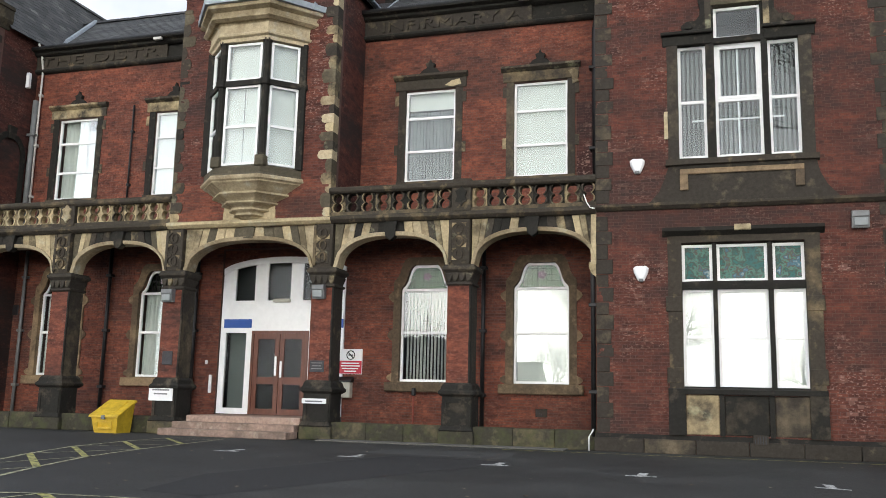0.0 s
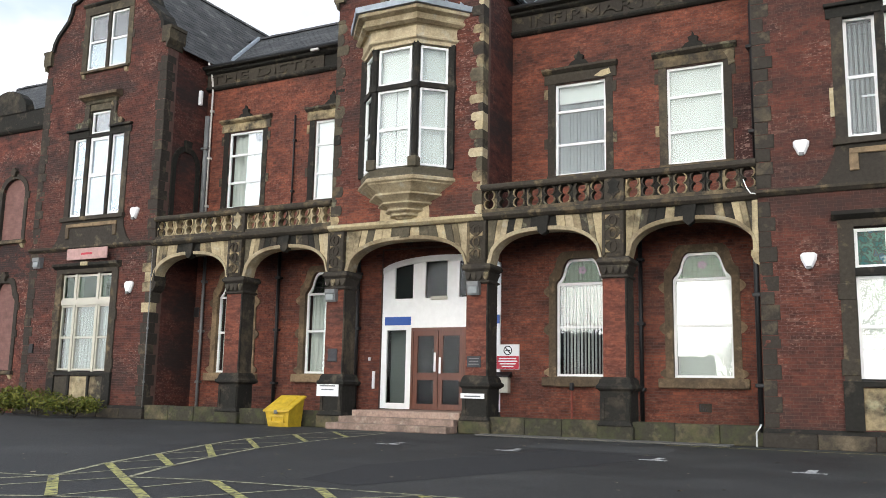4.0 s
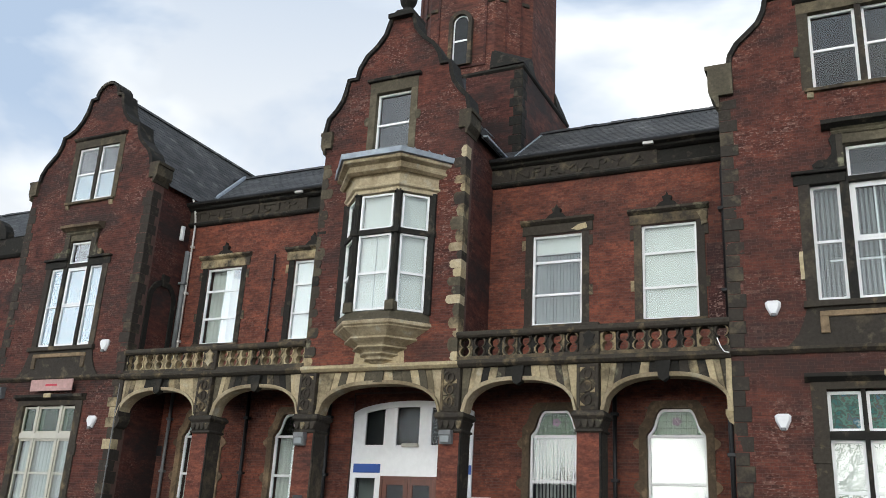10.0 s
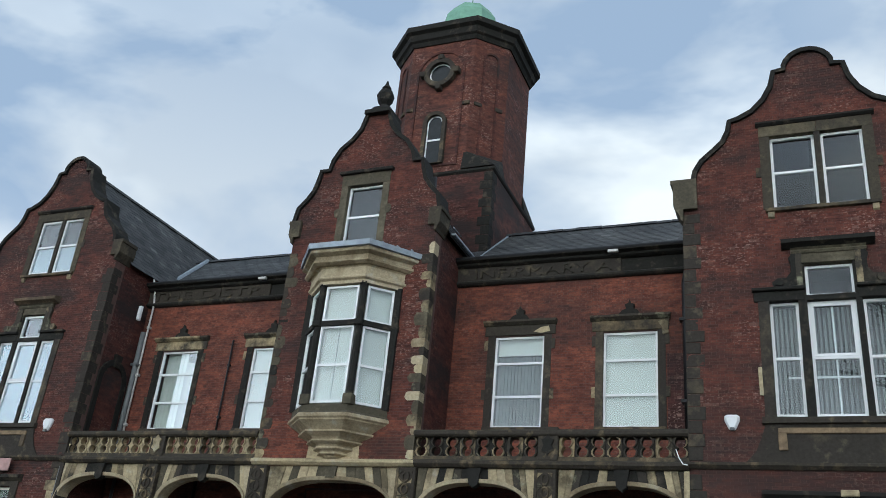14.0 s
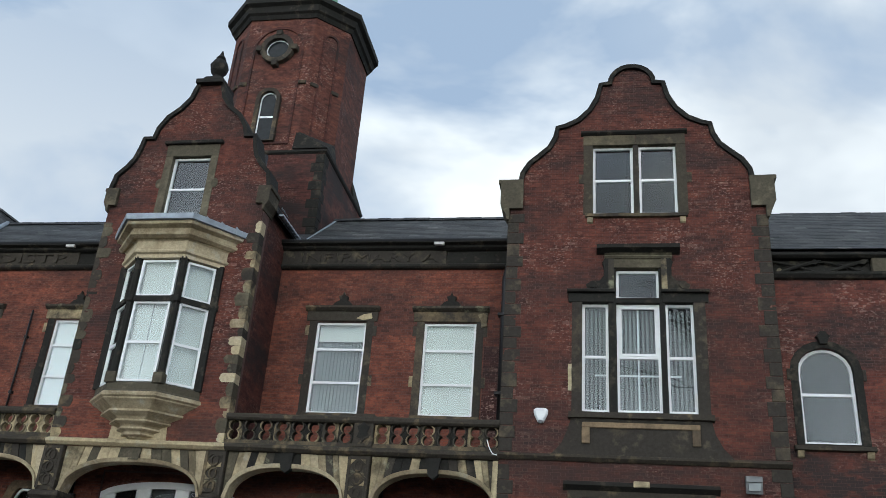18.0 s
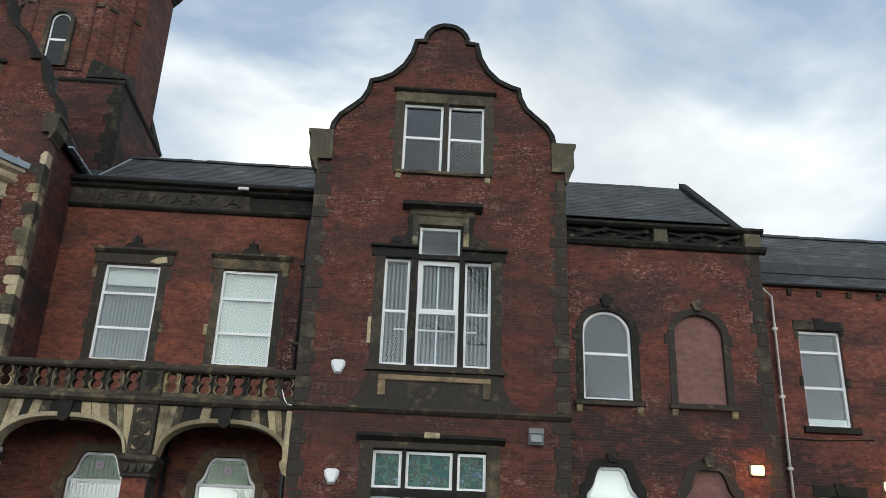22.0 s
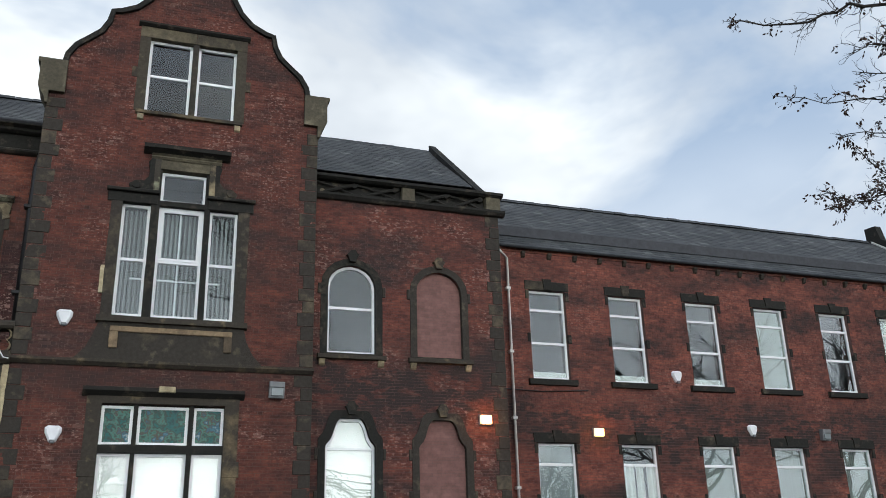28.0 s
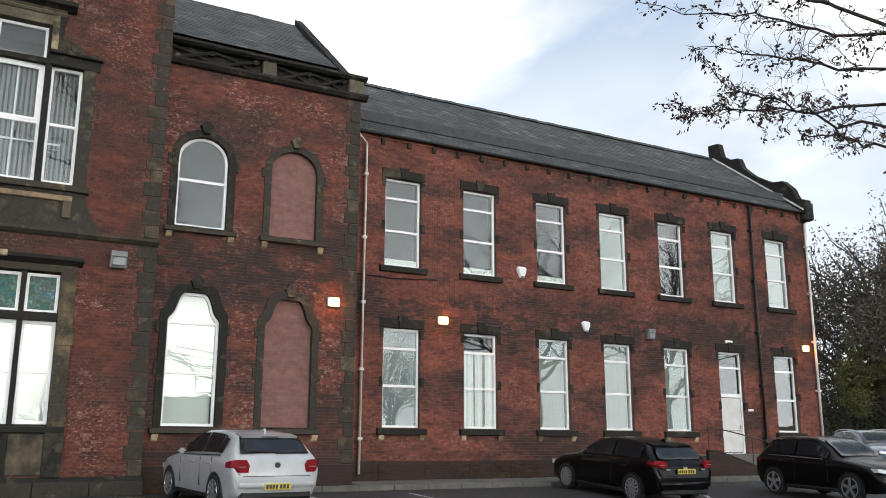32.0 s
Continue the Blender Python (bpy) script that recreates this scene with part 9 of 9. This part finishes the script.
def tree(x, y, z, h, leaves, leaf_mat, seed, label, leaf_size=0.16, spread=0.33, depth=2, crown=0.22):
    rnd = random.Random(seed)
    t = thing("tree", label, "tree", "trees round the car park")
    bm = bmesh.new()
    r0 = h * (0.022 if depth < 3 else 0.016)
    top = z + h * (crown + 0.16)
    tube([(x, y, z - 0.2), (x + 0.05, y, z + h * 0.1), (x + rnd.uniform(-0.3, 0.3), y, z + h * 0.25), (x, y, top)], [r0 * 1.5, r0 * 1.1, r0, r0 * 0.85], 8, bm)
    ends = []
    for k in range(7):
        a = k * 2.4 + rnd.uniform(-0.3, 0.3)
        zz = z + h * rnd.uniform(crown, crown + 0.16)
        d = Vector((math.cos(a), math.sin(a), rnd.uniform(0.5, 1.5)))
        twigs(bm, (x, y, zz), d, h * spread, r0 * 0.5, depth, rnd, ends)
    twigs(bm, (x, y, top - 0.1), (0, 0, 1), h * 0.36, r0 * 0.7, depth, rnd, ends)
    part("trunk", bm, BARK, t)
    if leaves:
        lf = bmesh.new()
        per = max(4, leaves // len(ends))
        for e in ends:
            leaf_cloud(lf, e, (h * 0.075, h * 0.075, h * 0.06), per, leaf_size, rnd, 1.0)
        part("crown", lf, leaf_mat, t)
    return t


# overhanging branches beside the camera: trunk stands out of view
near = thing("tree", "tree with bare drooping branches and a few brown leaves", "tree", "trees round the car park")
bm = bmesh.new()
tube([(13.5, 0.1, -0.4), (13.5, 0.15, 1.2), (13.45, 0.2, 2.8), (13.4, 0.25, 4.4), (13.3, 0.4, 6.0), (13.2, 0.6, 7.4)], [0.3, 0.22, 0.19, 0.16, 0.11, 0.05], 10, bm)
limbs = [
    [(13.4, 0.25, 4.3), (9.4, 2.25, 4.3), (8.3, 3.3, 4.6), (7.04, 4.35, 4.62), (6.71, 4.79, 4.69), (6.38, 5.08, 4.89), (5.97, 5.47, 5.03), (5.47, 5.86, 5.18)],
    [(13.4, 0.25, 4.1), (9.4, 2.25, 4.1), (8.5, 3.5, 4.4), (7.39, 4.62, 4.47), (6.97, 5.14, 4.61), (6.72, 5.40, 4.72), (6.40, 5.69, 4.85), (6.14, 5.93, 4.90)],
    [(13.45, 0.2, 3.0), (9.45, 2.2, 3.0), (8.7, 3.8, 3.6), (7.79, 4.97, 4.03), (7.26, 5.55, 4.35), (6.95, 5.85, 4.51), (6.69, 6.06, 4.66), (6.38, 6.16, 5.0)],
    [(13.4, 0.25, 3.9), (9.4, 2.25, 3.9), (8.8, 3.9, 4.3), (8.02, 5.06, 4.41), (7.46, 5.84, 4.46), (7.06, 6.27, 4.55), (6.78, 6.57, 4.56), (6.54, 6.70, 4.70)],
    [(13.45, 0.2, 3.2), (9.45, 2.2, 3.2), (9.0, 4.2, 3.7), (8.40, 5.38, 4.05), (8.14, 5.67, 4.22), (7.90, 5.91, 4.30), (7.74, 6.07, 4.38)],
    [(13.4, 0.25, 4.4), (9.4, 2.25, 4.4), (7.6, 3.5, 5.4), (5.95, 4.81, 5.64), (5.58, 5.2, 5.69), (5.29, 5.49, 5.70), (4.9, 5.75, 5.83)],
    [(13.4, 0.25, 4.6), (9.4, 2.4, 4.7), (8.2, 3.6, 4.75), (6.51, 4.61, 4.84), (6.29, 4.84, 4.99), (6.17, 4.99, 5.21), (6.05, 5.13, 5.41), (6.07, 5.15, 5.62)],
    [(13.4, 0.25, 4.9), (9.4, 2.4, 5.0), (8.2, 3.6, 5.05), (6.59, 4.61, 5.17), (6.45, 4.76, 5.26), (6.26, 4.93, 5.31), (6.16, 5.03, 5.39)]]
# upper sprays
sprays = [
    [(6.22, 4.93, 5.11), (6.3, 4.9, 5.3), (6.42, 4.81, 5.4), (6.61, 4.67, 5.47)],
    [(6.29, 4.84, 4.99), (6.08, 5.05, 5.08), (5.91, 5.21, 5.13), (5.77, 5.34, 5.2)],
    [(6.05, 5.13, 5.41), (5.93, 5.24, 5.45), (5.79, 5.34, 5.37)]]
rnd = random.Random(77)
ends = []
for L_ in limbs:
    n = len(L_)
    path, radii = [], []
    R_ = [0.08, 0.026, 0.021, 0.016, 0.012, 0.009, 0.006, 0.003]
    for k in range(n - 1):
        a_, b_ = Vector(L_[k]), Vector(L_[k + 1])
        for q in range(4):
            bend = 0.06 * (b_ - a_).length if q and k > 1 else 0.0
            path.append(a_.lerp(b_, q / 4) + Vector((rnd.gauss(0, bend), rnd.gauss(0, bend), rnd.gauss(0, bend))))
            radii.append(R_[k] + (R_[k + 1] - R_[k]) * q / 4)
    tube(path + [Vector(L_[-1])], radii + [0.003], 6, bm)
    for k in range(3, n):
        for j in range(11):
            f = rnd.random()
            p = Vector(L_[k - 1]).lerp(Vector(L_[k]), f)
            d = (Vector(L_[k]) - Vector(L_[k - 1])).normalized() + Vector((rnd.gauss(0, 0.5), rnd.gauss(0, 0.5), rnd.gauss(-0.12, 0.5)))
            twigs(bm, p, d, rnd.uniform(0.10, 0.34) * (0.35 if k == n - 1 else 0.7 if k == n - 2 else 1.0), 0.0056, 1, rnd, ends, 0.36)
for L_ in sprays:
    tube(L_, [0.011, 0.008, 0.005, 0.003][4 - len(L_):], 5, bm)
    for a_, b_ in zip(L_, L_[1:]):
        for j in range(5):
            p = Vector(a_).lerp(Vector(b_), rnd.random())
            d = (Vector(b_) - Vector(a_)).normalized() + Vector((rnd.gauss(0, 0.5), rnd.gauss(0, 0.5), rnd.gauss(0.1, 0.5)))
            twigs(bm, p, d, rnd.uniform(0.08, 0.2), 0.0045, 1, rnd, ends, 0.36)
part("trunk", bm, BARK, near)
lf = bmesh.new()
for e in ends:
    if rnd.random() < (0.27 if e.z < 4.75 else 0.10):
        for j in range(rnd.randint(2, 6)):
            c = e + Vector((rnd.gauss(0, 0.03), rnd.gauss(0, 0.03), rnd.gauss(-0.02, 0.03)))
            a = rnd.uniform(0, 6.28)
            d = Vector((math.cos(a) * 0.6, math.sin(a) * 0.6, rnd.uniform(-1.3, 0.1))).normalized()
            for q in range(rnd.randint(2, 4)):
                o = c + d * 0.022 * q
                m_ = (d + Vector((rnd.gauss(0, 0.6), rnd.gauss(0, 0.6), rnd.gauss(0, 0.5)))).normalized()
                k_ = m_.cross(Vector((rnd.gauss(0, 1), rnd.gauss(0, 1), 0.3))).normalized() * rnd.uniform(0.008, 0.015)
                s1 = rnd.uniform(0.03, 0.06)
                lf.faces.new([lf.verts.new(v) for v in (o, o + m_ * s1 * 0.5 + k_, o + m_ * s1, o + m_ * s1 * 0.5 - k_)])
part("leaves", lf, LEAF_DRY, near, "brown drooping leaflets")

# grass bank and woods past the wing
bm = bmesh.new()
nx, ny = 14, 14
vv = [[bm.verts.new((46 + 8 * i, -30 + 14 * j, max(-0.02, 0.6 * i + 0.3 * math.sin(i * 1.7 + j)) if i else -0.02)) for j in range(ny)] for i in range(nx)]
for i in range(nx - 1):
    for j in range(ny - 1):
        bm.faces.new((vv[i][j], vv[i + 1][j], vv[i + 1][j + 1], vv[i][j + 1]))
setting("ground_bank", bm, GRASS, "grass bank rising beyond the car park", "ground")
FAR = "autumn tree with sparse dark foliage beyond the car park"
for k, (x, y, h) in enumerate(((66, 49, 15), (72, 50, 18), (80, 53, 20), (86, 57, 21), (62, 40, 12), (92, 60, 20), (76, 62, 18), (70, 42, 13))):
    tree(x, y, max(0, (x - 46) * 0.075) - 0.2, h * 1.1, 2900, LEAF_DARK, 100 + k, FAR, 0.17)
tree(61.6, 42.2, 1.2, 8.4, 12000, LEAF_GOLD, 140, "round yellow-green tree on the grass bank", 0.11, 0.29)

# undergrowth below the trees
rnd = random.Random(9)
lf = bmesh.new()
for k in range(420):
    f = rnd.random()
    x, y = 66 + 34 * f + rnd.gauss(0, 3), 49 + 14 * f + rnd.gauss(0, 4)
    z = max(0.0, (x - 46) * 0.075)
    hh = rnd.uniform(1.6, 8.0)
    leaf_cloud(lf, Vector((x, y, z + hh * 0.6)), (1.6, 1.6, hh * 0.5), 130, 0.15, rnd, 1.0)
th = link_mesh("thicket", lf, LEAF_THICKET)
tagged(th, "dense dull green-brown undergrowth below bare trees", "thicket", kind="stuff")

# behind the camera, seen only in the window panes
BARE = "bare winter tree at the edge of the car park"
for k, (x, y, h) in enumerate(((-40, -24, 12), (-24, -34, 9), (-6, -26, 14), (6.8, -34, 7.5), (-16.2, -52, 9), (-24.5, -56, 8.5), (38, -34, 12), (33, -2.5, 16), (44, -2.5, 16), (28.5, -14, 9))):
    tree(x, y, 0, h, 0, LEAF_DARK, 200 + k, BARE, depth=3)
tree(10.6, -26, 0, 22, 0, LEAF_DARK, 212, BARE, spread=0.16, depth=3, crown=0.55)


def far_house(x, y, w, d, h):
    t = thing("house", "brick terraced house with a slate roof across the road", "house", "houses across the road")
    part("walls", box(x - w / 2, x + w / 2, y - d / 2, y + d / 2, 0, h), BRICK, t)
    part("roof", prism_x([(y - d / 2 - 0.3, h), (y + d / 2 + 0.3, h), (y, h + d * 0.42)], x - w / 2, x + w / 2), SLATE, t)
    for i in (-0.25, 0.25):
        for z in (1.0, 3.6):
            part("window", box(x + i * w - 0.5, x + i * w + 0.5, y + d / 2, y + d / 2 + 0.04, z, z + 1.4), LAMPGLASS, t)


# The wide one at x -37 is added to darken an arcade pane.
for hx, hy, hw, hh in ((28, -80, 11, 4.0), (-22.0, -62, 4.6, 2.2), (-37, -62, 15, 5.0)):
    far_house(hx, hy, hw, 8, hh)


# ---- brick facings: each brick stands a little proud of its dark joints ----
BRICK_L, BRICK_H, JOINT = 0.225, 0.075, 0.008


def spans(z, x0, x1, holes, outline):
    """The stretches of a course that are wall."""
    out = [(x0, x1)]
    if outline and z > outline[0][1]:
        xs = []
        n = len(outline)
        for (ax, az), (bx_, bz) in zip(outline, outline[1:]):
            if (az - z) * (bz - z) < 0:
                xs.append(ax + (bx_ - ax) * (z - az) / (bz - az))
        out = [(min(xs), max(xs))] if len(xs) > 1 else []
    for a, b, c, d in holes:
        if c - 0.03 < z < d + 0.03:
            nxt = []
            for s, e in out:
                if b <= s or a >= e:
                    nxt.append((s, e))
                    continue
                if a > s:
                    nxt.append((s, a))
                if b < e:
                    nxt.append((b, e))
            out = nxt
    return out


def brick_face(wall, mat, x0, x1, z0, z1, y, holes=(), outline=None, near=None, seed=1):
    rnd = random.Random(seed)
    verts, faces, count = [], [], 0
    shared = {}
    top = max(p[1] for p in outline) if outline else z1
    row = 0
    while z0 + (row + 1) * BRICK_H <= top + 0.02:
        za = z0 + row * BRICK_H
        zm, zb = za + BRICK_H / 2, za + BRICK_H - JOINT
        for s, e in spans(zm, x0, x1, holes, outline):
            # headers and stretchers in turn
            x = x0 + math.floor((s - x0) / (BRICK_L * 1.5)) * BRICK_L * 1.5 - (row % 2) * BRICK_L * 0.75
            head = True
            while x < e:
                head = not head
                pitch = BRICK_L / 2 if head else BRICK_L
                a, b = max(x, s), min(x + pitch, e)
                x += pitch
                if b - a < 0.02:
                    continue
                d = 0.008 + rnd.uniform(-0.003, 0.004)
                whole = b - a > pitch - 1e-6
                if near and whole and count < 300 and near[0] < a and b < near[1] and near[2] < za < near[3]:
                    if head not in shared:
                        bm = bmesh.new()
                        bx(bm, -pitch / 2 + JOINT / 2, pitch / 2 - JOINT / 2, -0.008, 0.004, 0, BRICK_H - JOINT)
                        bmesh.ops.recalc_face_normals(bm, faces=bm.faces)
                        me = bpy.data.meshes.new("brick")
                        bm.to_mesh(me)
                        bm.free()
                        me.materials.append(mat)
                        shared[head] = me
                    o = new("brick", shared[head])
                    o.location = ((a + b) / 2, y + 0.008 - d, za)
                    o.parent = wall
                    count += 1
                    continue
                k = len(verts)
                a, b = a + JOINT / 2, b - JOINT / 2
                verts += [(a, y - d, za), (b, y - d, za), (b, y - d, zb), (a, y - d, zb), (a, y + 0.002, za), (b, y + 0.002, za), (b, y + 0.002, zb), (a, y + 0.002, zb)]
                faces += [(k, k + 1, k + 2, k + 3), (k + 4, k + 5, k + 1, k), (k + 1, k + 5, k + 6, k + 2), (k + 2, k + 6, k + 7, k + 3), (k + 3, k + 7, k + 4, k)]
        row += 1
    me = bpy.data.meshes.new("brickwork")
    me.from_pydata(verts, [], faces)
    me.materials.append(mat)
    ob = new("brickwork", me)
    ob.parent = wall
    tagged(ob, "sooted red bricks in courses", kind="stuff")


def gable_bricks(wall, mat, c, hw, hs, notch, big, z0, near, seed):
    o = gable_outline(c, hw, big)
    nx0, nx1, nz = notch
    brick_face(wall, mat, c - hw, c + hw, z0, 0, FACE, list(hs) + [(nx0, nx1, o[0][1] - 0.3, nz)], o, near, seed)


gable_bricks(wall_gr, PIECE, GR, GW, gable_holes(GR), attic_notch(GR), True, 0.0, (2.4, 3.7, 2.0, 5.0), 3)
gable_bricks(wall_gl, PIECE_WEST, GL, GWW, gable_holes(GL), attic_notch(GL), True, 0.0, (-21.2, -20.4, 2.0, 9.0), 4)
gable_bricks(wall_gc, PIECE, GC, CW, CENTRE_HOLES + [(GC - CW, GC + CW, 5.0, 6.5)], CENTRE_NOTCH, False, 5.3, (-10.6, -9.2, 9.8, 13.0), 5)
brick_face(wall_gc, PIECE_WARM, GC - CW, GC + CW, 5.3, 6.5, FACE, (), None, None, 15)
PIECE_SOOT = mat_brick("smoke_black_brick_pieces", (0.55, 0.55, 0.62), 0.8, True, None, 2.2)
brick_face(wall_rec, PIECE_SOOT, -3.22, -2.49, 6.3, 8.7, REC, (), None, None, 16)
brick_face(wall_rec, PIECE_WARM, GL + GWW, GR - GW, 0.3, 11.3, REC, holes + [(-3.22, -2.4, 6.3, 8.7)], None, (-3.3, -2.5, 1.0, 9.0), 6)
brick_face(wall_sec, PIECE_BLOCK, GR + GW, 8.84, 0, 10.05, SEC, sec_holes, None, (5.7, 6.3, 1.0, 9.5), 7)
brick_face(wall_wing, PIECE_WING, 8.84, 28.15, 0, 9.75, WING, w_holes, None, (9.0, 10.2, 1.0, 5.0), 8)
brick_face(wall_sec2, PIECE_BLOCK, -36.0, GL - GWW, 0, 10.05, SEC, [(mir - 5.46, mir - 4.2, 1.42, 4.5), (mir - 5.46, mir - 4.2, 5.93, 8.28)], None, None, 9)
